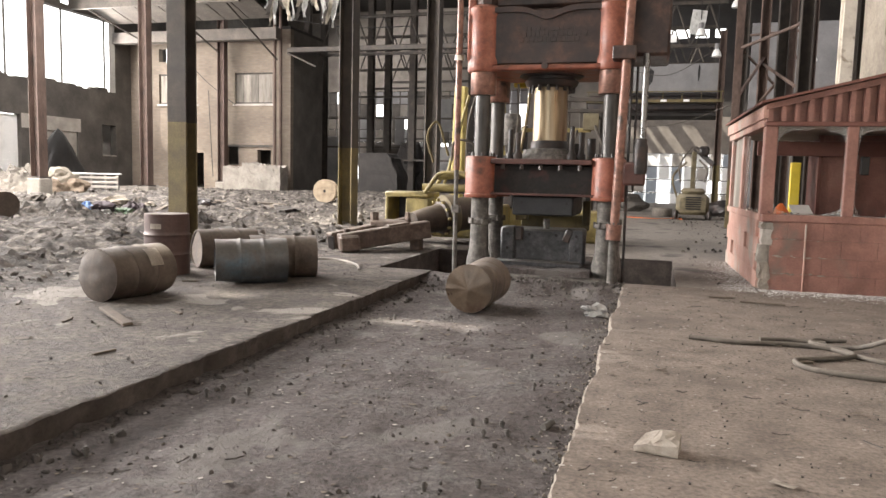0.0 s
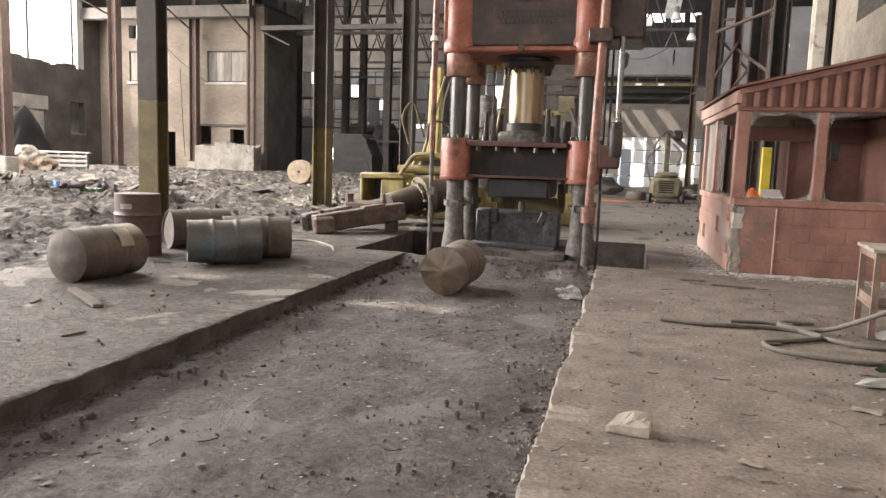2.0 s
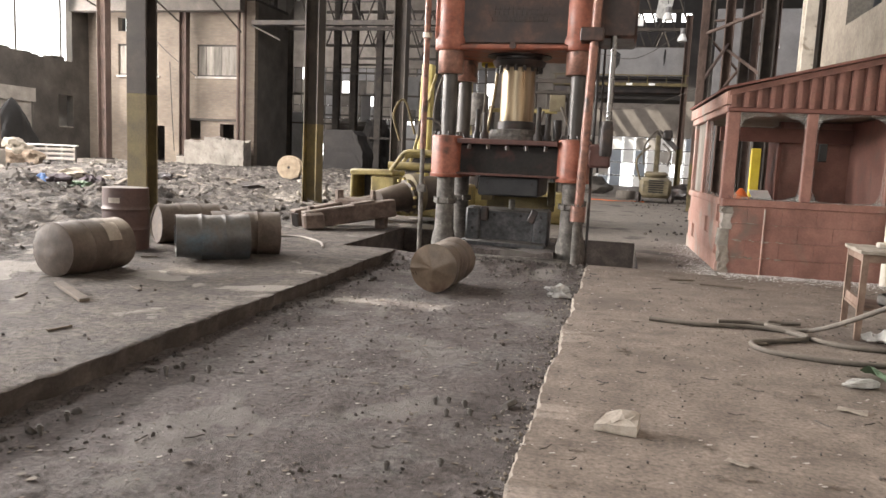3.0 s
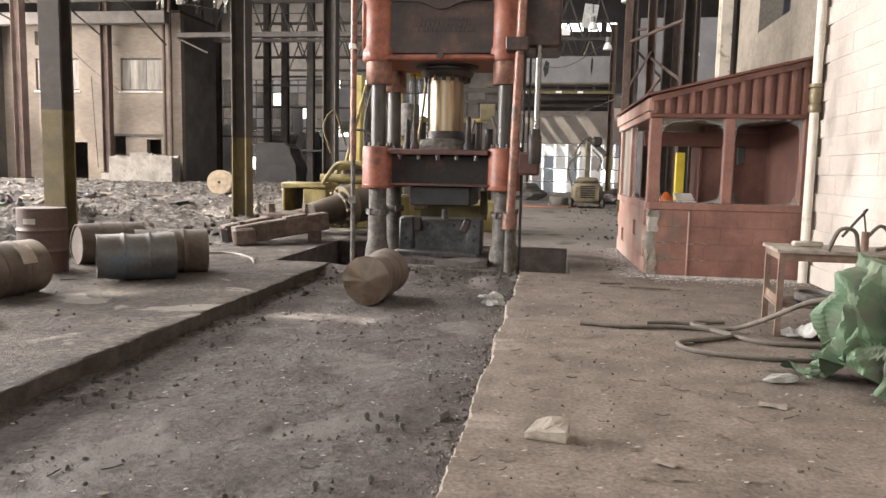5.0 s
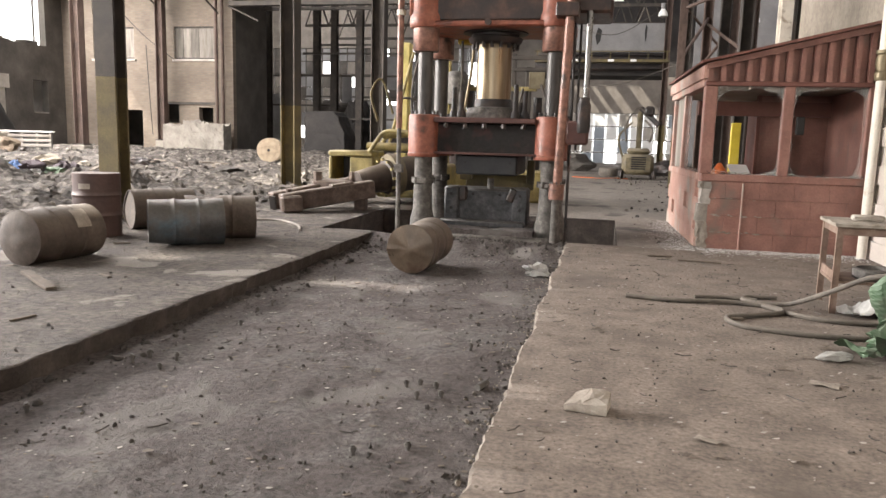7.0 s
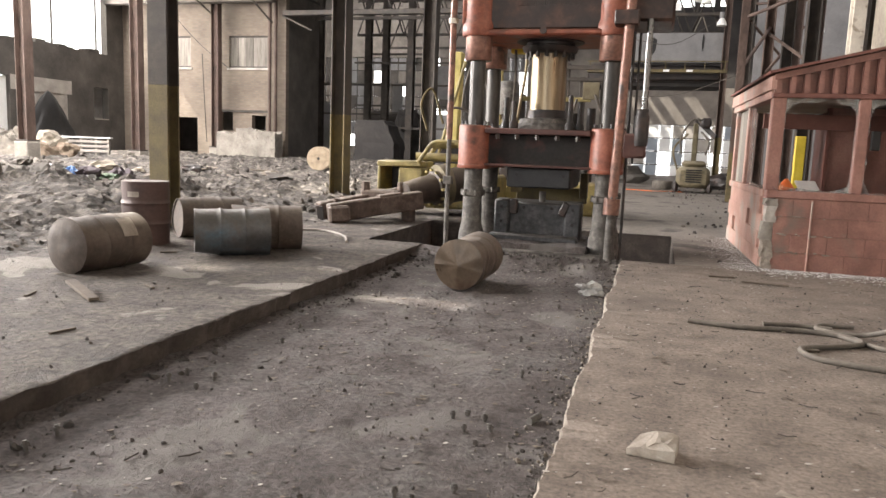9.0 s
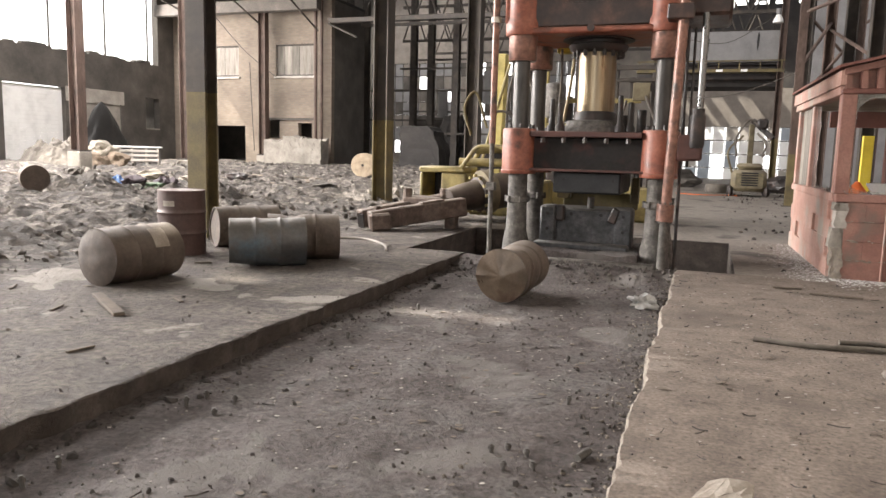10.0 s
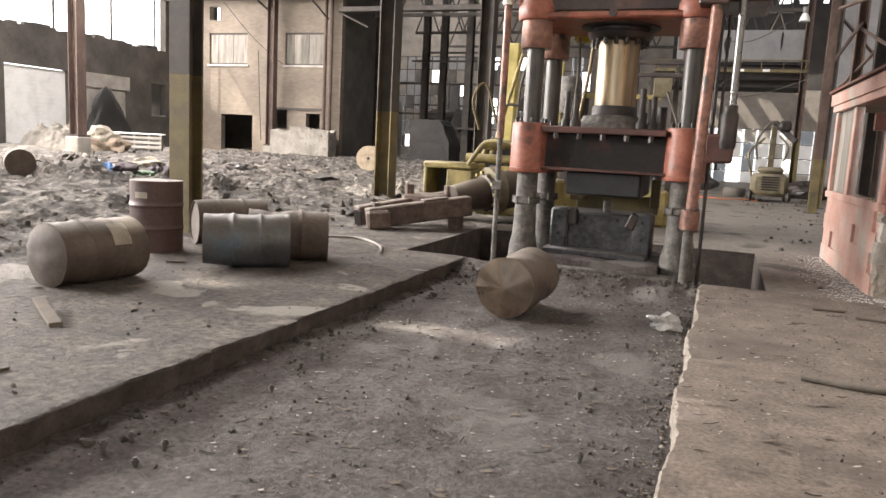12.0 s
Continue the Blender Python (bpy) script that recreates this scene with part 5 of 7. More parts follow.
def drum(name, m, material, label, r=0.29, h=0.9, dents=(), lid_mat=None, group="steel drums", bulge=0.0, creases=0):
    """A ribbed steel drum about its own z axis, with a sunken lid and dents."""
    prof = [(r * 0.3, 0.02), (r * 0.94, 0.02), (r * 0.955, 0.0), (r * 1.0, 0.0), (r * 1.012, 0.012), (r, 0.03)]
    for zc in (0.34, 0.66):
        prof += [(r, h * zc - 0.03), (r * 1.045, h * zc), (r, h * zc + 0.03)]
    k = 9
    out = []
    for a, b in zip(prof, prof[1:]):
        out.append(a)
        if b[1] - a[1] > 0.1:
            out += [(a[0] + (b[0] - a[0]) * j / k, a[1] + (b[1] - a[1]) * j / k) for j in range(1, k)]
    out.append(prof[-1])
    last = out[-1]
    out += [(r, last[1] + (h - 0.03 - last[1]) * j / k) for j in range(1, k + 1)]
    out += [(r * 1.012, h - 0.012), (r * 1.0, h), (r * 0.955, h)]
    bm = lathe(B(), out, 48)
    for v in bm.verts:
        for (dx, dy, dz), rad, deep in dents:
            c = Vector((dx, dy, dz))
            f = math.exp(-((v.co - c).length / rad) ** 2)
            flat = Vector((dx, dy, 0))
            if flat.length > 0.1:
                v.co -= flat.normalized() * deep * f
            else:
                v.co.z += (deep if dz < h / 2 else -deep) * f
        rr = 0.008 * noise.noise(v.co * 5.0)
        v.co += Vector((v.co.x, v.co.y, 0)).normalized() * rr if Vector((v.co.x, v.co.y)).length > 0.01 else Vector()
    d = thing(name, m, label, "drum", group)
    part("shell", bm, material, d)
    bm = B()
    n = 8
    rl, hl = (r * 1.008, h + 0.003) if bulge else (r * 0.955, h - 0.022)
    rings = [[bm.verts.new((rl * q / n * math.cos(2 * math.pi * i / 32), rl * q / n * math.sin(2 * math.pi * i / 32), hl + lid_lift(q / n, 2 * math.pi * i / 32, bulge, creases, r))) for i in range(32)] for q in range(1, n + 1)]
    mid = bm.verts.new((0, 0, hl + bulge))
    for i in range(32):
        bm.faces.new((mid, rings[0][i], rings[0][(i + 1) % 32]))
        for a, b in zip(rings, rings[1:]):
            bm.faces.new((a[i], b[i], b[(i + 1) % 32], a[(i + 1) % 32]))
    lid = part("lid", bm, lid_mat or material, d)
    if not bulge:
        part("bung", rod(B(), (r * 0.65, 0, h - 0.03), (r * 0.65, 0, h - 0.004), 0.035, seg=10), lid_mat or material, lid)
    return d


def label_patch(r, z0, z1, a0, a1):
    """A curved patch of paper on a drum's side."""
    bm = B()
    n = 8
    rows = []
    for rr in (r, r + 0.004):
        rows.append([[bm.verts.new((rr * math.cos(radians(a0 + (a1 - a0) * i / n)), rr * math.sin(radians(a0 + (a1 - a0) * i / n)), z)) for i in range(n + 1)] for z in (z0, z1)])
    for lo, hi in rows:
        for i in range(n):
            bm.faces.new((lo[i], lo[i + 1], hi[i + 1], hi[i]))
    return bm


def lying(x, y, z, ang, tilt=0, roll=0):
    """The pose of a drum on its side; its lid end points along ang degrees from +x."""
    return Matrix.Translation((x, y, z)) @ Matrix.Rotation(radians(ang), 4, "Z") @ Matrix.Rotation(radians(90 + tilt), 4, "Y") @ Matrix.Rotation(radians(roll), 4, "Z")


d = drum("steel_drum", lying(-5.26, 7.49, 0.285, 262), M["drum"], "dusty brown steel drum with a bulging end lying on the slab", h=0.86, bulge=0.04, r=0.29, dents=(((0.27, 0.1, 0.84), 0.13, 0.035), ((-0.2, 0.2, 0.6), 0.2, 0.02)))
part("paper_label", label_patch(0.299, 0.2, 0.38, 105, 150), M["cream"], d, "torn pale paper label", smooth=False)
d = drum("steel_drum", pose(-6.17, 8.87, 0.0), M["drum_red"], "upright red-brown steel drum with a pale label", r=0.297, h=0.84)
part("paper_label", label_patch(0.301, 0.64, 0.71, 262, 292), M["cream"], d, "small pale label", smooth=False)
drum("steel_drum", lying(-5.05, 8.33, 0.285, 36, roll=200), M["drum_blue"], "battered blue-grey steel drum with a torn rim lying down", dents=(((-0.29, 0.05, 0.02), 0.16, 0.1), ((0.1, -0.28, 0.5), 0.2, 0.03)))
drum("steel_drum", lying(-4.97, 9.03, 0.285, 33), M["drum"], "brown steel drum lying behind the blue drum", dents=(((0.0, -0.29, 0.5), 0.2, 0.05), ((-0.29, 0.0, 0.3), 0.1, 0.05)))
drum("steel_drum", lying(-6.19, 9.56, 0.29, 52), M["drum"], "brown steel drum with a crumpled pale end lying down", dents=(((-0.2, 0.2, 0.0), 0.2, 0.06),))
drum("steel_drum", lying(-1.655, 9.31, 0.135, 267, roll=14), M["drum"], "dented tan steel drum lying in the trench", lid_mat=M["drum_tan"], r=0.285, h=0.86, bulge=0.06, creases=9, dents=(((0.0, 0.3, 0.85), 0.12, 0.05), ((0.22, 0.2, 0.2), 0.14, 0.04), ((-0.29, 0.0, 0.5), 0.22, 0.05), ((0.1, 0.28, 0.6), 0.15, 0.04)))

# ---- cabin ----
cab = thing("control_cabin", pose(1.75, 11.0, 0), "red control cabin of painted blocks with broken windows", "cabin")
L, D, SK = 2.14, 3.85, -0.12
sill, head = 1.0, 2.23


def sk(bm):
    """The long side of the cabin runs slightly out of square."""
    for v in bm.verts:
        v.co.x += SK * max(0.0, v.co.y) / D * max(0.0, 1 - v.co.x / L)
    return bm


core = part("front_wall", bx(0.12, L, 0.03, 0.17, 0, sill - 0.06), M["mortar_red"], cab, smooth=False)
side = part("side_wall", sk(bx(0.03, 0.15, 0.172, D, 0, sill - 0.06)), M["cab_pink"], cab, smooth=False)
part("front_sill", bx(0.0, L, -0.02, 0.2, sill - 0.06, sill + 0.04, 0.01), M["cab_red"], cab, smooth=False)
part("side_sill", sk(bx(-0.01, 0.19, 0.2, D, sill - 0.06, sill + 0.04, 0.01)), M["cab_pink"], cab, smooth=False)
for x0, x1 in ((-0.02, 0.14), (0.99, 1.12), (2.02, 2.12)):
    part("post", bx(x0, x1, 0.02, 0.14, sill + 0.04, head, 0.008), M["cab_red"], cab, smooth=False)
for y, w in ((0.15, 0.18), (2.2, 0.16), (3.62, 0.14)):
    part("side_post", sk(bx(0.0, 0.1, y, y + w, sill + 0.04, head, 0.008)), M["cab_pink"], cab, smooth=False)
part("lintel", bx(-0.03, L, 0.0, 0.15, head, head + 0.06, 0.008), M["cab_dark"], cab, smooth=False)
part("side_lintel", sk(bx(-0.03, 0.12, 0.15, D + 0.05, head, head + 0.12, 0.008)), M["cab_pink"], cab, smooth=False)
# sloping ribbed fascia
RISE = 0.24
bm = B()
n = 13
for i in range(n):
    x0, x1 = i * L / n, (i + 0.34) * L / n
    for nm, a, b, y in (("fascia_rib", x0, x1, -0.01), ("fascia_panel", x1, x0 + L / n, 0.075)):
        part(nm, poly(B(), [(a, head + 0.06), (b, head + 0.06), (b, head + 0.22 + RISE * b), (a, head + 0.22 + RISE * a)], 0.03, pose(0, y, 0)), M["cab_red"], cab, smooth=False)
    part("fascia_flank", poly(B(), [(x0 - 0.012, head + 0.062), (x0 + 0.012, head + 0.062), (x0 + 0.012, head + 0.22 + RISE * x0), (x0 - 0.012, head + 0.22 + RISE * x0)], 0.086, pose(0, 0.02, 0)), M["cab_red"], cab, smooth=False)
    part("fascia_flank", poly(B(), [(x1 - 0.012, head + 0.062), (x1 + 0.012, head + 0.062), (x1 + 0.012, head + 0.22 + RISE * x1), (x1 - 0.012, head + 0.22 + RISE * x1)], 0.054, pose(0, 0.02, 0)), M["cab_red"], cab, smooth=False)
part("fascia_band", poly(B(), [(-0.03, head + 0.215), (L, head + 0.215 + RISE * L), (L, head + 0.3 + RISE * L), (-0.03, head + 0.29)], 0.05, pose(0, -0.035, 0)), M["cab_red"], cab, smooth=False)
bm = B()
for y0, y1, t in ((-0.12, D + 0.12, 0.05),):
    poly(bm, [(-0.1, head + 0.292), (L, head + 0.302 + RISE * L), (L, head + 0.34 + RISE * L), (-0.1, head + 0.325)], y1 - y0, pose(0, y0, 0))
part("roof", sk(bm), M["cab_dark"], cab, "thin dark red sloping roof", smooth=False)
part("side_fascia", sk(bx(-0.06, 0.0, -0.02, D + 0.1, head + 0.1, head + 0.27)), M["cab_pink"], cab, smooth=False)
part("ceiling_board", sk(bx(0.1, L, 0.16, D, head + 0.02, head + 0.05)), M["cab_in"], cab, smooth=False)
part("back_wall", bx(1.25, L, D - 0.1, D, 0, head, 0), M["cab_red"], cab, smooth=False)
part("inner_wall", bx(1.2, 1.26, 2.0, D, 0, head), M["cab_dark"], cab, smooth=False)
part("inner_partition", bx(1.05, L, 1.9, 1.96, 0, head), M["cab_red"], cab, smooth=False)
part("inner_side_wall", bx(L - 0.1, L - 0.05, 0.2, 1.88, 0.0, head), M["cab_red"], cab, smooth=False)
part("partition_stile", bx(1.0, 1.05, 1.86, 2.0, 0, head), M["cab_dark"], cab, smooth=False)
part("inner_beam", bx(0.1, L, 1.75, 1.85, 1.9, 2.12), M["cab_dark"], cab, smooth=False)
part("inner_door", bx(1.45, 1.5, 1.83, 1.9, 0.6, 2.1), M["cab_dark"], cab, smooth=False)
part("floor_plate", sk(bx(0.15, L, 0.17, D, 0.0, 0.03)), M["aisle"], cab, smooth=False)
part("counter", sk(bx(0.15, 0.9, 0.25, D - 0.3, 0.85, 0.9)), M["bench"], cab, "dusty inner counter", smooth=False)


def jagged(x0, x1, z0, z1, keep, seed):
    """Outline of the glass left along a window's edges: (x, z) shards from the frame inwards."""
    rnd = random.Random(seed)
    out = []
    n = 9
    for i in range(n + 1):
        x = x0 + (x1 - x0) * i / n
        out.append((x, keep * (rnd.uniform(0.1, 0.6) + 1.3 * abs(2 * i / n - 1) ** 5)))
    return out


def shards(parent, x0, x1, z0, z1, y, seed, up=0.1, low=0.09, sides=0.1):
    bm = B()
    for base, depth, sgn in ((z1, up, -1), (z0, low, 1)):
        o = jagged(x0, x1, z0, z1, depth, seed + sgn)
        for (xa, da), (xb, db) in zip(o, o[1:]):
            poly(bm, [(xa, base), (xb, base), (xb, base + sgn * db), (xa, base + sgn * da)], 0.006, pose(0, y, 0))
    for base, sgn in ((x0, 1), (x1, -1)):
        o = jagged(z0, z1, 0, 0, sides, seed + 7 + sgn)
        for (za, da), (zb, db) in zip(o, o[1:]):
            poly(bm, [(base, za), (base, zb), (base + sgn * db, zb), (base + sgn * da, za)], 0.006, pose(0, y + 0.001, 0))
    p = part("broken_pane", bm, M["glass"], parent, "jagged rest of a broken dusty pane", smooth=False)
    p.visible_shadow = False
    return p


shards(cab, 0.14, 0.99, sill + 0.04, head, 0.08, 4, 0.13, 0.06, 0.035)
shards(cab, 1.12, 2.02, sill + 0.04, head, 0.08, 14, 0.1, 0.03, 0.06)
for k in range(3):
    part("window_board", sk(bx(0.05, 0.075, 2.4 + 0.39 * k, 2.76 + 0.39 * k, sill + 0.04, head, 0.004)), M["board"], cab, "weathered board closing the far window", smooth=False)
bm = B()
for i in range(9):
    z0, z1 = sill + 0.04 + 0.13 * i, sill + 0.04 + 0.13 * (i + 1)
    poly(bm, [(-0.32 - 0.07 * math.sin(2.1 * i), z0), (0.0, z0), (0.0, z1), (-0.32 - 0.07 * math.sin(2.1 * (i + 1)), z1)], 0.006)
pane = part("broken_pane", bm, M["glass"], cab, "tall rest of a broken dusty pane", smooth=False)
for v in pane.data.vertices:
    x, y, z = v.co
    v.co = (0.05 + y + SK * (2.2 + x) / D, 2.2 + x, z)
pane.visible_shadow = False
for k in range(70):
    x, y = (random.uniform(0.1, L - 0.1), random.uniform(0.02, 0.16)) if k < 42 else (random.uniform(0.02, 0.14) - 0.05, random.uniform(0.4, 3.4))
    w = random.uniform(0.015, 0.05)
    part("glass_shard", poly(B(), [(-w, 0.0), (w, 0.0), (w * random.uniform(-0.5, 0.5), w * random.uniform(0.6, 1.8))], 0.004, pose(x, y, sill + 0.04, random.uniform(-75, -20), 0, random.uniform(0, 180))), M["glass"], cab, smooth=False)
# blocks of the cabin's lower walls
BH, BL = 0.235, 0.44
blk = finish("block", bx(0.001, BL - 0.001, 0, 0.1, 0.001, BH - 0.001, 0.002), M["cab_red"])
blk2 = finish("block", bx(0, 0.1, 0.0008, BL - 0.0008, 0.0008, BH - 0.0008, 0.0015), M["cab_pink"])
half = finish("block", bx(0.001, BL / 2 - 0.001, 0, 0.1, 0.001, BH - 0.001, 0.002), M["cab_red"])
for r in range(4):
    x = 0.12
    first = True
    while x < L - 0.05:
        me = half if (first and r % 2) else blk
        o = new("block", me)
        o.parent = core
        o.location = (x, -0.002 + random.uniform(-0.002, 0.002), r * BH)
        x += BL / 2 if me is half else BL
        first = False
    for k in range(9):
        y = 0.16 + k * BL - (BL / 2 if r % 2 else 0)
        if y < 0.1 or y > D - 0.4 or (k == 2 and r == 2) or (r == 1 and k == 6):
            continue
        o = new("block", blk2)
        o.parent = side
        o.location = (SK * (y + BL / 2) / D + random.uniform(-0.0008, 0.0008), y, r * BH)
        o.rotation_euler.z = math.atan2(-SK, D)
z = 0.0
while z < 0.9:
    hh = random.uniform(0.09, 0.24)
    bm = bx(-0.02 + random.uniform(-0.01, 0.04), 0.14, -0.012, 0.16, z, min(0.93, z + hh) - 0.002)
    bmesh.ops.subdivide_edges(bm, edges=bm.edges[:], cuts=3, use_grid_fill=True)
    for v in bm.verts:
        f = noise.noise(v.co * 14.0 + Vector((z * 9, 0, 0)))
        v.co += Vector((0.035 * f + 0.02 * noise.noise(v.co * 31.0), 0.03 * max(0.0, noise.noise(v.co * 11.0 + Vector((5, z, 0)))), 0))
    part("broken_block", bm, random.choice([M["edge"], M["plaster"], M["edge"], M["conc"]]), cab, "pale broken block at the corner", smooth=False)
    z += hh
for k in range(26):
    x = 0.16 + 0.7 * random.random() ** 1.6
    zc = BH * random.randint(1, 3) + random.uniform(-0.012, 0.012)
    w, h = random.uniform(0.012, 0.06), random.uniform(0.004, 0.012)
    part("paint_chip", poly(B(), [(x - w, zc), (x - 0.3 * w, zc - h), (x + w, zc - 0.3 * h), (x + 0.5 * w, zc + h), (x - 0.6 * w, zc + 0.8 * h)], 0.003, pose(0, -0.0065, 0)), M["edge"], core, "pale chip in the paint", smooth=False)
part("thin_pipe", rod(B(), (0.56, -0.012, 0.0), (0.56, -0.012, 0.92), 0.012, seg=8), M["cab_pink"], cab)
solo("traffic_cone", lathe(B(), [(0.25, 0.0), (0.25, 0.02), (0.2, 0.03), (0.03, 0.27), (0.02, 0.28)], 20), M["orange"], "orange plastic cone standing on the cabin counter", "cone", m=pose(2.06, 11.55, 0.902))
box_m = thing("control_box", pose(2.33, 11.62, 0.902, 0, 0, 14), "grey control box with a tilted lid on the counter", "box")
part("case", bx(-0.12, 0.12, -0.08, 0.08, 0.0, 0.16, 0.01), M["grey_panel"], box_m, smooth=False)
part("lid", bx(-0.14, 0.14, -0.1, 0.1, 0.0, 0.02, 0.004, pose(0, 0, 0.19, 35, 0, 0)), M["white_door"], box_m, "pale tilted lid", smooth=False)
solo("wall_switch", bx(3.0, 3.1, 11.35, 11.45, 1.6, 1.85, 0.01), M["black"], "small black box hanging in the cabin", "switch", smooth=False)
solo("yellow_post", bx(3.16, 3.36, 18.0, 18.15, 0.0, 1.95, 0.01), M["yellow_br"], "bright yellow guard post behind the cabin", "post", smooth=False)

# ---- pipe on the white wall ----
p = thing("wall_pipe", pose(3.83, 10.85, 0), "white painted standpipe with a brass coupling", "pipe")
part("pipe", rod(B(), (0, 0, 0.0), (0, 0, 9.0), 0.06, seg=18), M["pipe_white"], p)
part("coupling", lathe(B(), [(0.075, 2.3), (0.085, 2.33), (0.085, 2.4), (0.07, 2.42), (0.085, 2.5), (0.085, 2.58), (0.07, 2.62), (0.09, 2.64), (0.09, 2.68)], 18), M["brass"], p, "brass pipe coupling")

# ---- bench, hose, tarpaulin ----
t = thing("steel_bench", pose(2.45, 7.13, 0, 0, 0, -4.7), "rusty angle-iron bench cluttered with grit", "table")
W, DP, HT = 1.15, 0.6, 0.79
for x in (0.0, W):
    for y in (0.0, DP):
        bm = B()
        box(bm, x, x + 0.05, y, y + 0.008, 0, HT - 0.03)
        box(bm, x, x + 0.008, y, y + 0.05, 0, HT - 0.03)
        for v in bm.verts:
            v.co += Vector((-0.004 if x == 0 else 0.004, -0.004 if y == 0 else 0.004, 0))
        part("leg", bm, M["rust"], t, smooth=False)
for a in ((0.0, W + 0.05, 0.0, 0.04), (0.0, W + 0.05, DP, DP + 0.04), (0.0, 0.04, 0.042, DP), (W, W + 0.04, 0.042, DP)):
    part("rail", bx(*a, HT - 0.1, HT - 0.03, 0.004), M["rust"], t, smooth=False)
part("lower_rail", bx(0.01, 0.03, 0.05, DP, 0.28, 0.36), M["rust"], t, smooth=False)
part("lower_shelf", bx(0.0, W, 0.05, DP, 0.26, 0.285, 0.004), M["rust"], t, smooth=False)
bm = grid(B(), span(-0.03, W + 0.08, 0.04), span(-0.03, DP + 0.07, 0.04), lambda x, y: HT + 0.012 * fractal(x, y, 6, 71.0, 4))
ret = bmesh.ops.extrude_face_region(bm, geom=bm.faces[:])
for v in [e for e in ret["geom"] if isinstance(e, bmesh.types.BMVert)]:
    v.co.z = HT - 0.028
part("top", bm, M["bench"], t, "grit-covered bench top")
solo("scrub_brush", bx(2.62, 2.88, 7.34, 7.42, 0.8, 0.85, 0.012), M["cream"], "cream brush lying on the bench", "brush")
solo("bench_tank", lathe(B(), [(0.18, 0), (0.2, 0.02), (0.2, 0.09), (0.17, 0.1), (0.16, 0.06)], 24), M["column_dirty"], "grey round tin on the bench shelf", "tin", m=pose(2.87, 7.35, 0.286))
pump = thing("hand_pump", pose(3.18, 7.22, 0.795), "old brass hand pump with a ring handle on the bench", "pump")
part("barrel", rod(B(), (0, 0, 0), (0, 0, 0.17), 0.032, seg=14), M["rust"], pump)
part("spindle", rod(B(), (0, 0, 0.17), (-0.03, 0, 0.36), 0.008, seg=8), M["steel_dk"], pump)
part("lever", rod(B(), (-0.2, -0.02, 0.12), (0.0, 0.0, 0.37), 0.013, seg=8), M["steel_dk"], pump)
part("loop", tube(B(), [(0.0, 0, 0.1), (0.12, 0.02, 0.22), (0.2, 0.03, 0.16), (0.2, 0.03, 0.04), (0.1, 0.0, 0.01)], 0.016), M["rubber"], pump)
solo("air_hose", tube(B(), [(2.86, 7.16, 0.79), (2.92, 7.1, 0.98), (3.04, 7.08, 0.97), (3.1, 7.14, 0.79)], 0.018), M["rubber"], "short rubber hose hung over the bench edge", "hose", "hoses by the bench")
solo("white_rag", grid(B(), span(2.5, 3.0, 0.03), span(6.95, 7.3, 0.03), lambda x, y: 0.02 + 0.16 * max(0.0, 0.6 + fractal(x, y, 7, 81.0, 4)) * math.exp(-((x - 2.72) ** 2 / 0.04 + (y - 7.1) ** 2 / 0.02))), M["plastic"], "crumpled white rag lying under the bench", "rag")
solo("air_hose", tube(B(), [(0.72, 7.18, 0.022), (1.15, 7.12, 0.022), (1.6, 7.2, 0.022), (1.95, 7.12, 0.022), (2.02, 6.9, 0.024), (1.75, 6.7, 0.024), (1.52, 6.55, 0.024), (1.58, 6.3, 0.022), (1.95, 6.16, 0.022), (2.35, 6.15, 0.022), (2.8, 6.25, 0.022)], 0.022, 10, 8), M["rubber"], "long dusty rubber hose looped on the slab", "hose", "hoses by the bench")
solo("air_hose", tube(B(), [(1.35, 7.36, 0.02), (1.62, 7.42, 0.02), (1.9, 7.38, 0.02)], 0.02, 10, 8), M["rubber"], "dark end of rubber hose on the slab", "hose", "hoses by the bench")
solo("air_hose", tube(B(), [(2.1, 7.55, 0.02), (1.85, 7.52, 0.02), (1.78, 7.34, 0.02), (1.95, 7.2, 0.024), (2.15, 7.15, 0.06), (2.32, 6.78, 0.24), (2.55, 6.55, 0.42), (2.75, 6.42, 0.46), (2.95, 6.3, 0.4)], 0.022, 10, 8), M["rubber"], "dusty rubber hose rising past the bench", "hose", "hoses by the bench")
solo("air_hose", tube(B(), [(1.9, 7.15, 0.022), (2.1, 6.85, 0.022), (2.35, 6.7, 0.022), (2.75, 6.7, 0.022)], 0.022, 10, 8), M["rubber"], "rubber hose running under the bench", "hose", "hoses by the bench")

def fold(t):
    """A crease pattern: straight flanks between sharp ridges, 0 to 1."""
    return abs((t % 1.0) * 2 - 1)


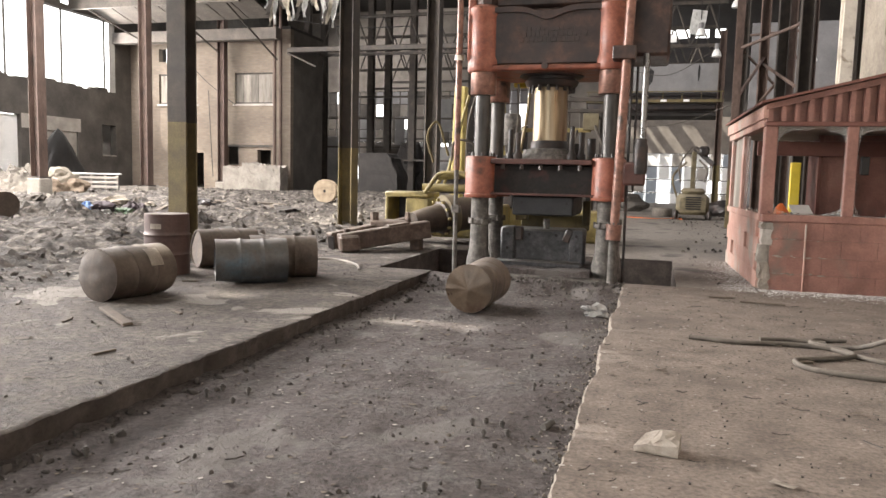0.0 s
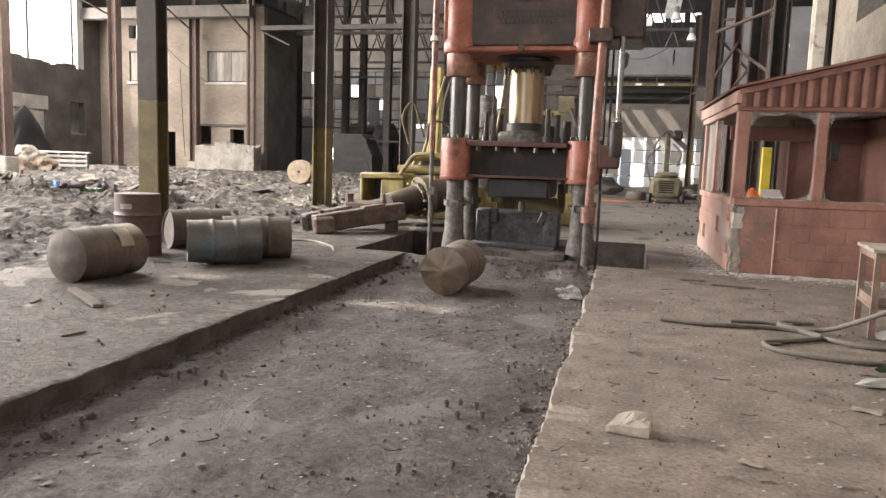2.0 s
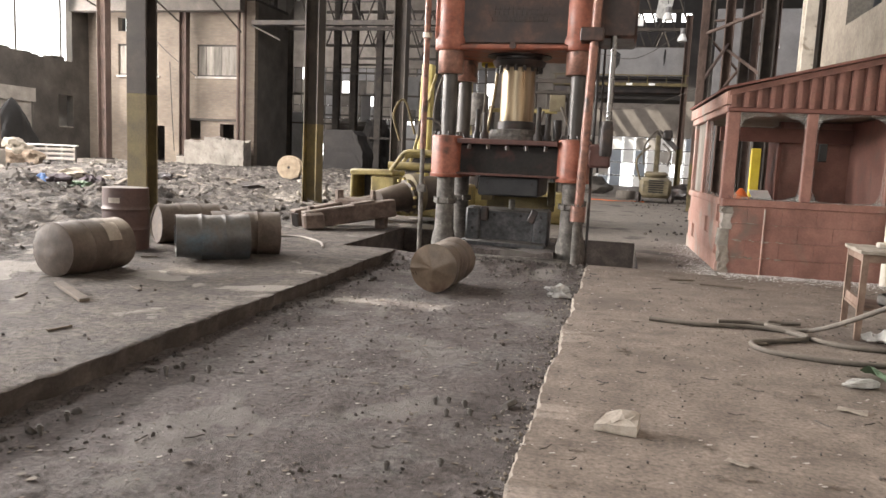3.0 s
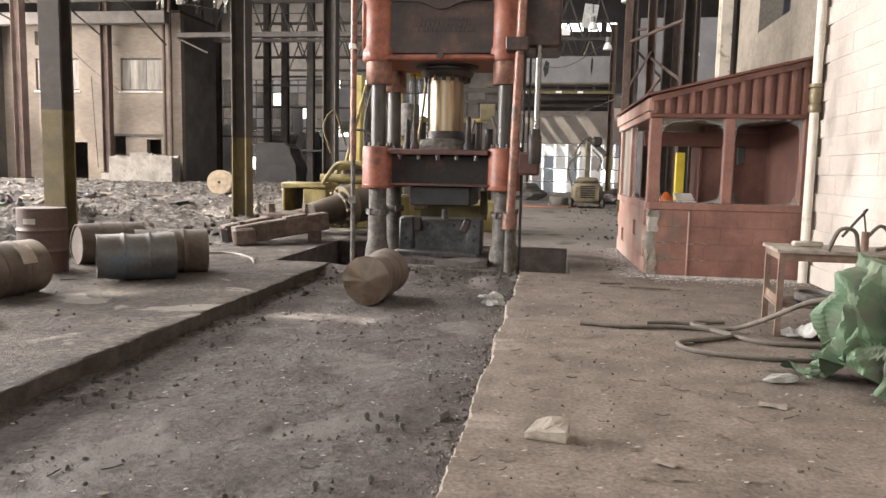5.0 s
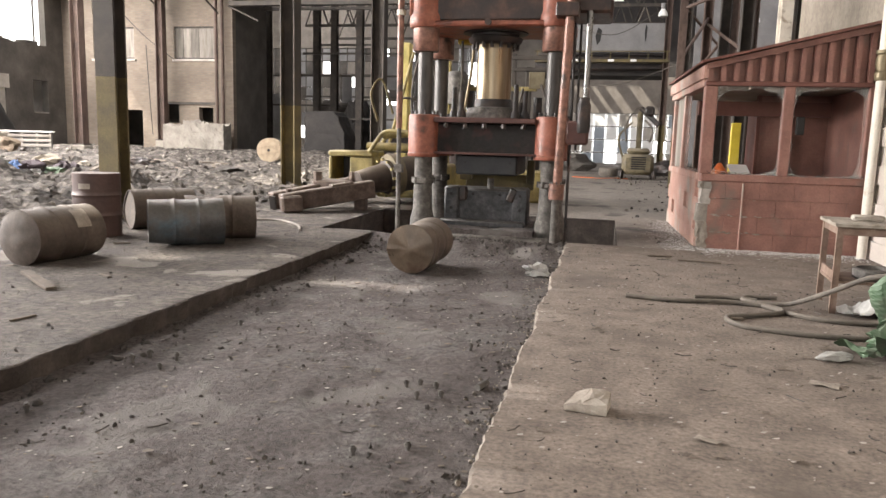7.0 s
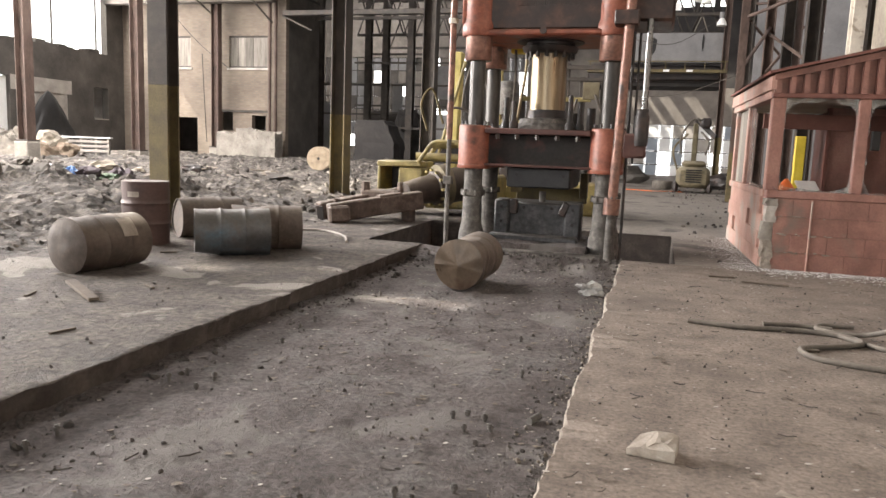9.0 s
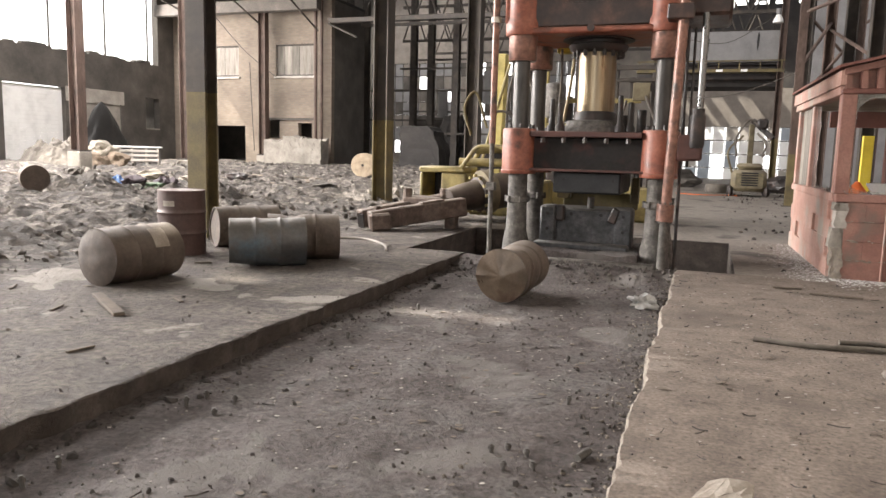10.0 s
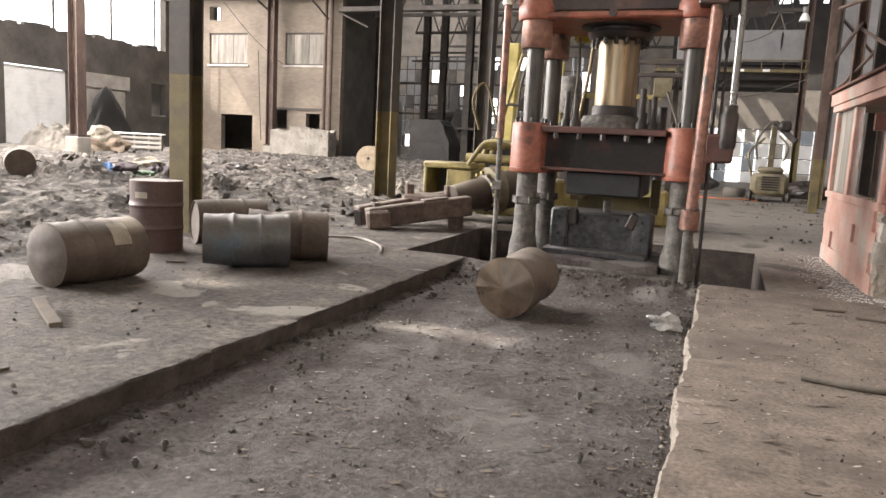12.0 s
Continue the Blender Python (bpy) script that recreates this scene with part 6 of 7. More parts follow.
# tarpaulin: a sheet let fall over a box-shaped core, settled by a small cloth solver
def drape(nx, ny, sx, sy, centre, turn, core, steps, seed):
    rng = np.random.RandomState(seed)
    gx, gy = np.meshgrid(np.linspace(-sx / 2, sx / 2, nx), np.linspace(-sy / 2, sy / 2, ny), indexing="ij")
    c, q = math.cos(turn), math.sin(turn)
    p = np.stack([centre[0] + c * gx - q * gy, centre[1] + q * gx + c * gy, np.full_like(gx, core[4] + 0.12)], axis=-1)
    rest = p.copy()
    wave = sum(rng.uniform(0.4, 1.0) / f * np.sin(f * 3.1 * (gx * math.cos(t) + gy * math.sin(t)) + rng.uniform(0, 6)) for f, t in zip((1, 2, 3, 5, 7), rng.uniform(0, 6, 5)))
    p[..., 2] += 0.08 * wave + rng.uniform(-0.01, 0.01, gx.shape)
    old = p.copy()
    links = []
    for di, dj, k in ((1, 0, 1.0), (0, 1, 1.0), (1, 1, 0.7), (1, -1, 0.7), (3, 0, 0.12), (0, 3, 0.12)):
        a = (slice(0, nx - di), slice(max(0, -dj), ny - max(0, dj)))
        b = (slice(di, nx), slice(max(0, dj), ny - max(0, -dj)))
        links.append((a, b, np.linalg.norm(rest[a] - rest[b], axis=-1), k))
    cx, cy, hx, hy, top = core
    for step in range(steps):
        vel = (p - old) * 0.97
        old = p.copy()
        p = p + vel
        p[..., 2] -= 0.0011
        for _ in range(8):
            for a, b, d0, k in links:
                d = p[b] - p[a]
                n = np.linalg.norm(d, axis=-1)
                m = (0.42 * k * (n - d0) / np.maximum(n, 1e-6))[..., None] * d
                p[a] += m
                p[b] -= m
        taper = 1.0 - 0.45 * np.clip(p[..., 2] / top, 0, 1)
        ux, uy = (p[..., 0] - cx) / (hx * taper), (p[..., 1] - cy) / (hy * taper)
        r = np.maximum((np.abs(ux) ** 3 + np.abs(uy) ** 3) ** (1 / 3), 1e-6)
        inside = (r < 1) & (p[..., 2] < top)
        lift = inside & (old[..., 2] >= top - 0.012)
        side = inside & ~lift
        p[..., 0] = np.where(side, cx + ux / r * hx * taper, p[..., 0])
        p[..., 1] = np.where(side, cy + uy / r * hy * taper, p[..., 1])
        p[..., 2] = np.where(lift, top, p[..., 2])
        low = p[..., 2] < 0.006
        p[..., 2] = np.where(low, 0.006, p[..., 2])
        old[low] = p[low]
        old[inside] = p[inside]
    return p


sheet = drape(92, 84, 1.72, 1.7, (2.88, 5.62), 0.5, (2.86, 5.62, 0.5, 0.42, 0.88), 260, 3)
bm = B()
for i in range(sheet.shape[0]):
    for j in range(sheet.shape[1]):
        u, v = i * 0.045, j * 0.045
        q = Vector((u * 1.0 + 0.3 * v, v * 1.0, 1.0))
        th = math.atan2(sheet[i, j, 1] - 5.62, sheet[i, j, 0] - 2.86)
        warp = 0.9 * noise.noise(q * 0.9)
        hang = 0.35 + 0.65 * stretch01(0.95 - sheet[i, j, 2], 0.0, 0.7)
        wrinkle = 0.2 * hang * (fold(1.3 * th + warp) - 0.5) + 0.13 * (fold(0.75 * u + 0.5 * v + warp) - 0.5) + 0.07 * (fold(1.1 * u - 1.5 * v + 2.0 * warp) - 0.5) + 0.03 * (fold(2.9 * v + 2.1 * u + 3.0 * warp) - 0.5)
        out = Vector((sheet[i, j, 0] - 2.86, sheet[i, j, 1] - 5.62, 0.15)).normalized()
        if sheet[i, j, 2] > 0.03:
            sheet[i, j] += np.array(out * wrinkle)
        else:
            sheet[i, j, 2] += 0.5 * max(0.0, wrinkle)
vs = [[bm.verts.new(Vector(sheet[i, j]) - Vector((2.9, 5.62, 0))) for j in range(sheet.shape[1])] for i in range(sheet.shape[0])]
for i in range(len(vs) - 1):
    for j in range(len(vs[0]) - 1):
        bm.faces.new((vs[i][j], vs[i + 1][j], vs[i + 1][j + 1], vs[i][j + 1]))
solo("tarpaulin", bm, M["tarp"], "crumpled faded green tarpaulin heaped beside the bench", "tarpaulin", m=pose(2.9, 5.62, 0), smooth=False)
solo("leaning_sheet", bx(3.78, 3.82, 6.8, 8.0, 0.0, 1.5, 0.004), M["grey_panel"], "grey metal sheet leaning against the white wall", "sheet", smooth=False)

# ---- brick block: boarded windows, concrete block, openings ----
for x0, x1 in ((-27.75, -25.2), (-22.75, -20.4)):
    w = thing("window_boarded", pose(x0, YF, 5.3), "window closed with pale weathered boards", "window", kind="structure")
    part("frame", bx(0.0, x1 - x0, 0.1, 0.2, 0.0, 0.08), M["steel_dk"], w, smooth=False)
    part("frame", bx(0.0, x1 - x0, 0.1, 0.2, 1.62, 1.7), M["steel_dk"], w, smooth=False)
    n = 5
    for i in range(n):
        a, b = (x1 - x0) * i / n, (x1 - x0) * (i + 1) / n
        part("board", bx(a + 0.01, b - 0.01, 0.13 + 0.015 * (i % 2), 0.16 + 0.015 * (i % 2), 0.06, 1.64), M["board"], w, smooth=False)
    part("sill", bx(-0.1, x1 - x0 + 0.1, -0.08, 0.1, -0.12, -0.002, 0.01), M["plaster"], w, smooth=False)
solo("steel_lintel", bx(-23.6, -20.3, 36.9, 36.996, 2.9, 3.02), M["steel_dk"], "rusted steel lintel in the brick wall", "lintel", smooth=False)


def rock(bm, p, s, rnd, squash=0.7):
    """One angular lump."""
    m = Matrix.Translation(p) @ Euler((rnd.uniform(0, 6), rnd.uniform(0, 6), rnd.uniform(0, 6))).to_matrix().to_4x4() @ Matrix.Diagonal((s * rnd.uniform(0.6, 1.3), s * rnd.uniform(0.6, 1.2), s * squash * rnd.uniform(0.6, 1.1), 1))
    t = (1 + 5 ** 0.5) / 2
    co = [(-1, t, 0), (1, t, 0), (-1, -t, 0), (1, -t, 0), (0, -1, t), (0, 1, t), (0, -1, -t), (0, 1, -t), (t, 0, -1), (t, 0, 1), (-t, 0, -1), (-t, 0, 1)]
    vs = [m @ (Vector(c) * rnd.uniform(0.35, 0.65)) for c in co]
    fs = [(0, 11, 5), (0, 5, 1), (0, 1, 7), (0, 7, 10), (0, 10, 11), (1, 5, 9), (5, 11, 4), (11, 10, 2), (10, 7, 6), (7, 1, 8), (3, 9, 4), (3, 4, 2), (3, 2, 6), (3, 6, 8), (3, 8, 9), (4, 9, 5), (2, 4, 11), (6, 2, 10), (8, 6, 7), (9, 8, 1)]
    bm[1].extend([tuple(i + len(bm[0]) for i in f) for f in fs])
    bm[0].extend(vs)


def scatter(name, items, material, label, category, kind="stuff"):
    me = bpy.data.meshes.new(name)
    me.from_pydata([tuple(v) for v in items[0]], [], items[1])
    me.materials.append(material)
    return tagged(new(name, me), label, category, "", kind)


# near-black block standing in the rear bay
bm = B()
box(bm, -15.65, -13.35, 38.0, 39.6, 0.3, 2.7)
bmesh.ops.subdivide_edges(bm, edges=bm.edges[:], cuts=9, use_grid_fill=True)
for v in bm.verts:
    u = stretch01(v.co.x, -14.2, -13.35)
    v.co += Vector((0.1 * noise.noise(v.co * 2.0) - 0.35 * u * stretch01(v.co.z, 1.6, 2.7), 0.06 * noise.noise(v.co * 3.0), -0.25 * u * u + 0.06 * noise.noise(v.co * 4.0)))
solo("machine_block", bm, M["roof"], "near-black concrete machine base with a worn corner in the rear bay", "concrete block", smooth=False)

# broken concrete block before the brick wall
bm = B()
for v_x0, v_x1, v_z in ((-22.6, -21.4, 1.75), (-21.4, -20.2, 1.95), (-20.2, -19.1, 1.85)):
    box(bm, v_x0, v_x1, 35.5, 36.35, 0.2, v_z)
bmesh.ops.subdivide_edges(bm, edges=bm.edges[:], cuts=11, use_grid_fill=True)
for v in bm.verts:
    near = noise.voronoi(v.co * 2.3)[0]
    crack = max(0.0, 0.06 - (near[1] - near[0])) * 0.9
    v.co += Vector((0.03 * noise.noise(v.co * 5.0), 0.035 * noise.noise(v.co * 1.6) + crack, (0.2 * noise.noise(v.co * 1.9) + 0.06 * noise.noise(v.co * 6.0)) * (1 if v.co.z > 1.5 else 0)))
solo("concrete_block", bm, M["conc"], "large broken concrete footing before the brick wall", "concrete block", smooth=False)

# rubble over the dirt field
rnd = random.Random(5)
acc = ([], [])
light = ([], [])
for i in range(5200):
    y = rnd.uniform(5, 36)
    x = -rnd.uniform(5.8 + 0.02 * y, 12 + 0.45 * y) if rnd.random() < 0.85 else -rnd.uniform(5.2, 8)
    if (y < 11.5 and x > -6.6) or (fractal(x, y, 0.5, 33.0, 2) < -0.15 and rnd.random() < 0.75):
        continue
    s = 0.012 + 0.07 * rnd.random() ** 5 + 0.035 * stretch01(y, 12, 24) * rnd.random()
    rock(acc if rnd.random() < 0.85 else light, (x, y, ground_z(x, y) + 0.05 * s), s * 1.4, rnd)
scatter("rubble_stones", acc, M["rubble"], "brown-grey lumps of rubble over the dirt", "rubble")
scatter("pale_rubble", light, M["conc"], "pale lumps of broken concrete over the dirt", "rubble")

# grit, chips and glass on the slabs and in the trench
acc, pale, dark = ([], []), ([], []), ([], [])
for i in range(6500):
    x, y = rnd.uniform(-2.88, -0.06), rnd.uniform(1.8, 10.7)
    if fractal(x, y, 1.3, 77.0, 3) < 0.05 and rnd.random() < 0.75:
        continue
    s = 0.002 + 0.01 * rnd.random() ** 7 + (0.004 if y > 9.8 else 0)
    rock(dark if rnd.random() < 0.75 else acc, (x, y, trench_z(x, y) + 0.3 * s), s * 1.6, rnd)
for i in range(1500):
    y = 1.8 + 8.8 * rnd.random()
    x = -0.06 - 0.25 * rnd.random() ** 2.2
    s = 0.003 + 0.012 * rnd.random() ** 5
    rock(pale if rnd.random() < 0.3 else (dark if rnd.random() < 0.6 else acc), (x, y, trench_z(x, y) + 0.3 * s), s * 1.4, rnd)
for i in range(330):
    y = 1.8 + 8.9 * rnd.random()
    x = -2.9 + 0.3 * rnd.random() ** 2.0
    s = 0.006 + 0.022 * rnd.random() ** 4
    rock(dark, (x, y, trench_z(x, y) + 0.3 * s), s * 1.6, rnd)
for i in range(2600):
    y = rnd.uniform(2, 10.7)
    x = rnd.uniform(0.05, 3.8)
    if fractal(x, y, 1.6, 91.0, 3) < 0.0 and rnd.random() < 0.8:
        continue
    s = 0.002 + 0.006 * rnd.random() ** 4
    rock(dark if rnd.random() < 0.65 else acc, (x, y, 0.3 * s + 0.002), s * 1.6, rnd)
for i in range(900):
    y = rnd.uniform(2, 12)
    x = -rnd.uniform(2.97, 7)
    s = 0.003 + 0.009 * rnd.random() ** 4
    if x > -3.85 and y > 10.9:
        continue
    rock(acc if rnd.random() < 0.5 else dark, (x, y, ground_z(x, y) + 0.3 * s), s * 1.6, rnd)
for i in range(700):
    x, y = rnd.uniform(-2.5, 0.7), rnd.gauss(10.72, 0.16)
    if y < 10.93 and x < 0.0:
        rock(dark if rnd.random() < 0.9 else acc, (x, y, (trench_z(x, y) if x < 0.03 else 0) + 0.01), 0.008 + 0.03 * rnd.random() ** 4, rnd)
for i in range(700):
    x, y = rnd.uniform(0.8, 5.5), rnd.uniform(11, 40)
    if not (1.5 < x < 4.4 and y < 16):
        rock(dark if rnd.random() < 0.6 else acc, (x, y, 0.01), 0.01 + 0.05 * rnd.random() ** 4, rnd)
scatter("dark_grit", dark, M["grit"], "dark grit and scale over the floor", "grit")
scatter("grey_grit", acc, M["stone"], "grey-brown grit and small stones over the floor", "grit")
scatter("pale_chips", pale, M["edge"], "pale concrete chips along the slab edge", "chips")


def flake(acc, x, y, z, s, rnd):
    """A thin irregular flake lying almost flat."""
    n = rnd.randint(4, 6)
    a0 = rnd.uniform(0, 6)
    tl = rnd.uniform(-0.25, 0.25)
    k = len(acc[0])
    for h in (0.0, 0.0025):
        for i in range(n):
            a = a0 + 2 * math.pi * i / n
            r = s * rnd.uniform(0.5, 1.0)
            acc[0].append((x + r * math.cos(a) * 1.3, y + r * math.sin(a) * 0.8, z + 0.003 + h + abs(tl) * r * (1 + math.cos(a))))
    acc[1].append(tuple(range(k + n - 1, k - 1, -1)))
    acc[1].append(tuple(range(k + n, k + 2 * n)))
    for i in range(n):
        j = (i + 1) % n
        acc[1].append((k + i, k + j, k + n + j, k + n + i))


# glass flakes in opaque white: their glitter is put into the colour
acc = ([], [])
for i in range(2900):
    r = rnd.random()
    if r < 0.55:
        x, y = 1.75 + 2.1 * rnd.random(), 10.98 - abs(rnd.gauss(0, 0.28))
    else:
        x, y = 1.72 - abs(rnd.gauss(0, 0.24)), 10.6 + 4.0 * rnd.random()
    flake(acc, x, y, 0.003, 0.004 + 0.011 * rnd.random() ** 3, rnd)
scatter("glass_shards", acc, M["white_lamp"], "broken window glass round the cabin, its glitter painted as white flakes", "broken glass")
acc, lite = ([], []), ([], [])
for i in range(2300):
    x, y = rnd.uniform(-2.8, 3.6), rnd.uniform(2.2, 10.5)
    z = trench_z(x, y) if x < -0.03 else 0.004
    flake(lite if rnd.random() < 0.5 else acc, x, y, z, 0.005 + 0.014 * rnd.random() ** 4, rnd)
for i in range(90):
    x, y = -rnd.uniform(3.0, 6.5), rnd.uniform(3, 11)
    if not (x > -3.85 and y > 10.9):
        flake(acc, x, y, ground_z(x, y), 0.01 + 0.05 * rnd.random() ** 3, rnd)
for i in range(1500):
    x, y = rnd.uniform(-2.8, 3.7), rnd.uniform(2.2, 10.5)
    flake(acc, x, y, trench_z(x, y) if x < -0.03 else 0.004, 0.006 + 0.03 * rnd.random() ** 4, rnd)
scatter("paper_scraps", lite, M["plaster"], "small pale scraps scattered over the floor", "scraps")
scatter("bark_scraps", acc, M["wood"], "small brown scraps scattered over the floor", "scraps")

# anchor bolts standing out of the trench floor
bolt = thing("anchor_bolt", pose(-2.61, 4.55, trench_z(-2.61, 4.55) - 0.02), "rusty anchor bolt standing out of the dirt", "bolt", "anchor bolts in the trench")
part("shank", rod(B(), (0, 0, 0), (0, 0, 0.085), 0.012, seg=8), M["column_dirty"], bolt)
part("nut", rod(B(), (0, 0, 0.055), (0, 0, 0.075), 0.019, seg=6), M["column_dirty"], bolt, smooth=False)
for x, y in ((-2.58, 4.71), (-2.38, 4.52), (-2.38, 4.71), (-2.39, 5.67), (-2.5, 6.18), (-2.48, 6.44), (-2.6, 3.6), (-2.58, 3.38), (-2.61, 8.83), (-2.39, 7.81), (-0.69, 4.64), (-0.62, 4.7),
             (-0.42, 4.49), (-0.49, 4.63), (-0.57, 4.44), (-0.44, 5.52), (-0.68, 3.58), (-0.43, 3.7), (-0.63, 6.53), (-2.55, 7.4), (-0.5, 8.0)):
    copy_thing(bolt, pose(x, y, trench_z(x, y) - 0.02 - 0.025 * rnd.random(), rnd.uniform(-8, 8), rnd.uniform(-8, 8), rnd.uniform(0, 90)))
solo("pipe_stub", rod(B(), (-0.24, 4.68, trench_z(-0.22, 4.73) + 0.022), (-0.2, 4.8, trench_z(-0.22, 4.73) + 0.022), 0.022, seg=12), M["column_dirty"], "short rusty pipe stub lying in the dirt", "pipe")


def crumple(name, x, y, z, sx, sy, sz, material, label, category, seed, rot=0, hard=0.35):
    bm = B()
    bmesh.ops.create_icosphere(bm, subdivisions=3, radius=1.0)
    for v in bm.verts:
        f = 1 + hard * noise.noise(v.co * 1.6 + Vector((seed, 0, 0))) + 0.6 * hard * noise.noise(v.co * 4.0 + Vector((0, seed, 0)))
        v.co = Vector((v.co.x * sx * f, v.co.y * sy * f, max(0.0, (v.co.z * f * 0.7 + 0.5) * sz)))
    return solo(name, bm, material, label, category, smooth=False, m=pose(x, y, z, 0, 0, rot))


# crumpled pale packet on the slab: a faceted wedge
bm = B()
pts = [(-0.17, -0.04, 0.0), (0.1, -0.13, 0.0), (0.15, 0.05, 0.0), (-0.06, 0.1, 0.0), (-0.17, -0.03, 0.045), (-0.1, -0.07, 0.06), (0.1, -0.12, 0.07), (0.15, 0.03, 0.115), (0.02, 0.05, 0.135), (-0.08, 0.06, 0.1), (0.03, -0.05, 0.105)]
for p in pts:
    bm.verts.new(Vector(p) + Vector((0, 0, 0.003)))
bmesh.ops.convex_hull(bm, input=bm.verts[:])
bmesh.ops.subdivide_edges(bm, edges=bm.edges[:], cuts=2)
for v in bm.verts:
    v.co += Vector((1, 1, 0)) * 0.01 * noise.noise(v.co * 14) + Vector((0, 0, 0.014 * noise.noise(v.co * 18))) * (1 if v.co.z > 0.02 else 0)
solo("paper_packet", bm, M["cream"], "crumpled cream paper packet lying on the slab", "packet", smooth=False, m=pose(0.46, 4.12, 0.0, 0, 0, 8) @ Matrix.Scale(0.78, 4))
crumple("plastic_bag", -0.27, 8.88, trench_z(-0.27, 8.88), 0.15, 0.09, 0.11, M["plastic"], "crumpled clear plastic bag in the trench", "bag", 3.0, 0, 0.8)
crumple("plastic_bottle", 2.06, 5.54, 0.003, 0.13, 0.04, 0.05, M["plastic"], "flattened clear plastic bottle on the slab", "bottle", 5.0, 20)
solo("paper_sheet", grid(B(), span(-0.11, 0.11, 0.02), span(-0.07, 0.07, 0.02), lambda x, y: 0.008 + 0.012 * noise.noise(Vector((x * 9, y * 9, 2)))), M["bench"], "grey sheet of paper lying on the slab", "paper", m=pose(1.84, 4.95, 0.004, 0, 0, -20) @ Matrix.Scale(0.75, 4))
solo("flat_scrap", grid(B(), span(-0.09, 0.09, 0.02), span(-0.05, 0.05, 0.02), lambda x, y: 0.008 + 0.012 * noise.noise(Vector((x * 9, y * 9, 6)))), M["bench"], "grey cardboard scrap lying on the slab", "scrap", m=pose(1.03, 3.85, 0.004, 0, 0, -30) @ Matrix.Scale(0.65, 4))
for x, y, l, a in ((1.65, 9.62, 0.5, -6), (1.57, 6.55, 0.16, 20), (1.2, 9.9, 0.3, 10)):
    solo("wood_strip", bx(-l / 2, l / 2, -0.022, 0.022, 0.002, 0.02, 0.003), M["wood"], "thin splintered wood strip on the slab", "wood", "wood strips", smooth=False, m=pose(x, y, 0.004, 0, 0, a))
solo("wood_plank", bx(-0.33, 0.33, -0.045, 0.045, 0.0, 0.03, 0.004), M["wood"], "short split plank tilted on the slab", "plank", smooth=False, m=pose(-4.51, 5.88, 0.03, 0, 5, -31))
solo("white_cable", tube(B(), [(-5.2, 11.3, 0.02), (-4.85, 11.45, 0.02), (-4.5, 11.25, 0.02), (-4.15, 10.85, 0.02), (-3.9, 10.35, 0.02)], 0.018), M["plaster"], "pale stiff cable curving over the slab", "cable")
for x, y in ((-4.9, 5.7), (-5.4, 8.3), (-4.2, 6.4), (-6.0, 6.2), (-3.7, 4.8)):
    solo("wood_splinter", bx(-0.1, 0.1, -0.015, 0.015, 0, 0.015, 0.002), M["wood"], "dark wood splinter on the slab", "wood", "splinters", smooth=False, m=pose(x, y, ground_z(x, y) + 0.004, 0, 0, rnd.uniform(0, 180)))


# ---- waste on the dirt field ----
def cloth_heap(name, x, y, rx, ry, h, material, label, category, seed):
    bm = grid(B(), span(-rx, rx, rx / 18), span(-ry, ry, ry / 18), lambda u, v: ground_z(x + u, y + v) - 0.05 + h * max(0.0, 1 - (u / rx) ** 2 - (v / ry) ** 2) ** 0.6 * (0.75 + 0.9 * abs(fractal(u, v, 2.2 / rx, seed, 5))))
    return solo(name, bm, material, label, category, smooth=False, m=pose(x, y, 0))


cloth_heap("waste_mound", -14.0, 14.9, 1.1, 0.7, 0.42, M["darkwall"], "dark heap of cloth and plastic waste", "waste", 1.0)
cloth_heap("waste_mound", -12.7, 13.9, 0.7, 0.4, 0.2, M["plastic"], "torn pale plastic sheeting on the dirt", "waste", 2.0)
cloth_heap("blue_bag", -13.15, 15.05, 0.36, 0.28, 0.3, M["blue_plastic"], "crumpled blue plastic bag on the waste heap", "bag", 3.0)
cloth_heap("green_sheet", -13.45, 14.35, 0.28, 0.2, 0.16, M["tarp"], "scrap of green plastic sheet", "sheet", 6.0)
for k, (dx, dy, dz) in enumerate(((-0.5, 0, 0), (0.45, 0.1, 0), (-0.1, 0.0, 0.45), (0.1, -0.4, 0.0))):
    crumple("tan_sack", -22.6 + dx, 24.2 + dy, ground_z(-22.6, 24.2) + dz, 0.55, 0.42, 0.5, M["sack"] if k % 2 else M["cloth"], "slumped brown sack beside a column pier", "sack", 21.0 + k, 30 * k, 0.55)
cloth_heap("waste_mound", -25.6, 25.0, 2.0, 1.2, 0.95, M["stone"], "grey heap of rubble and waste", "waste", 5.0)
cloth_heap("dirt_mound", -13.0, 14.2, 1.6, 0.8, 0.35, M["rubble"], "low mound of dark churned dirt", "mound", 7.0)
cloth_heap("dirt_mound", -10.5, 14.8, 1.2, 0.7, 0.3, M["rubble"], "low mound of dark churned dirt", "mound", 8.0)
# peaked black body filling the opening in the side wall
bm = B()
rings = []
for q in range(15):
    u = q / 14
    rows = []
    for i in range(40):
        a = 2 * math.pi * i / 40
        f = (1 - u) ** 0.72 * (1 + 0.3 * noise.noise(Vector((2 * math.cos(a), 2 * math.sin(a), 3 * u)))) + 0.02
        rows.append(bm.verts.new((0.62 * f * math.cos(a), 1.75 * f * math.sin(a) - 0.2 * u, 3.2 * u ** 0.9 + 0.3 * noise.noise(Vector((4 * math.cos(a), 4 * math.sin(a), 7 * u))) * (1 - u))))
    rings.append(rows)
for lo, hi in zip(rings, rings[1:]):
    for i in range(40):
        bm.faces.new((lo[i], lo[(i + 1) % 40], hi[(i + 1) % 40], hi[i]))
bm.faces.new(rings[-1])
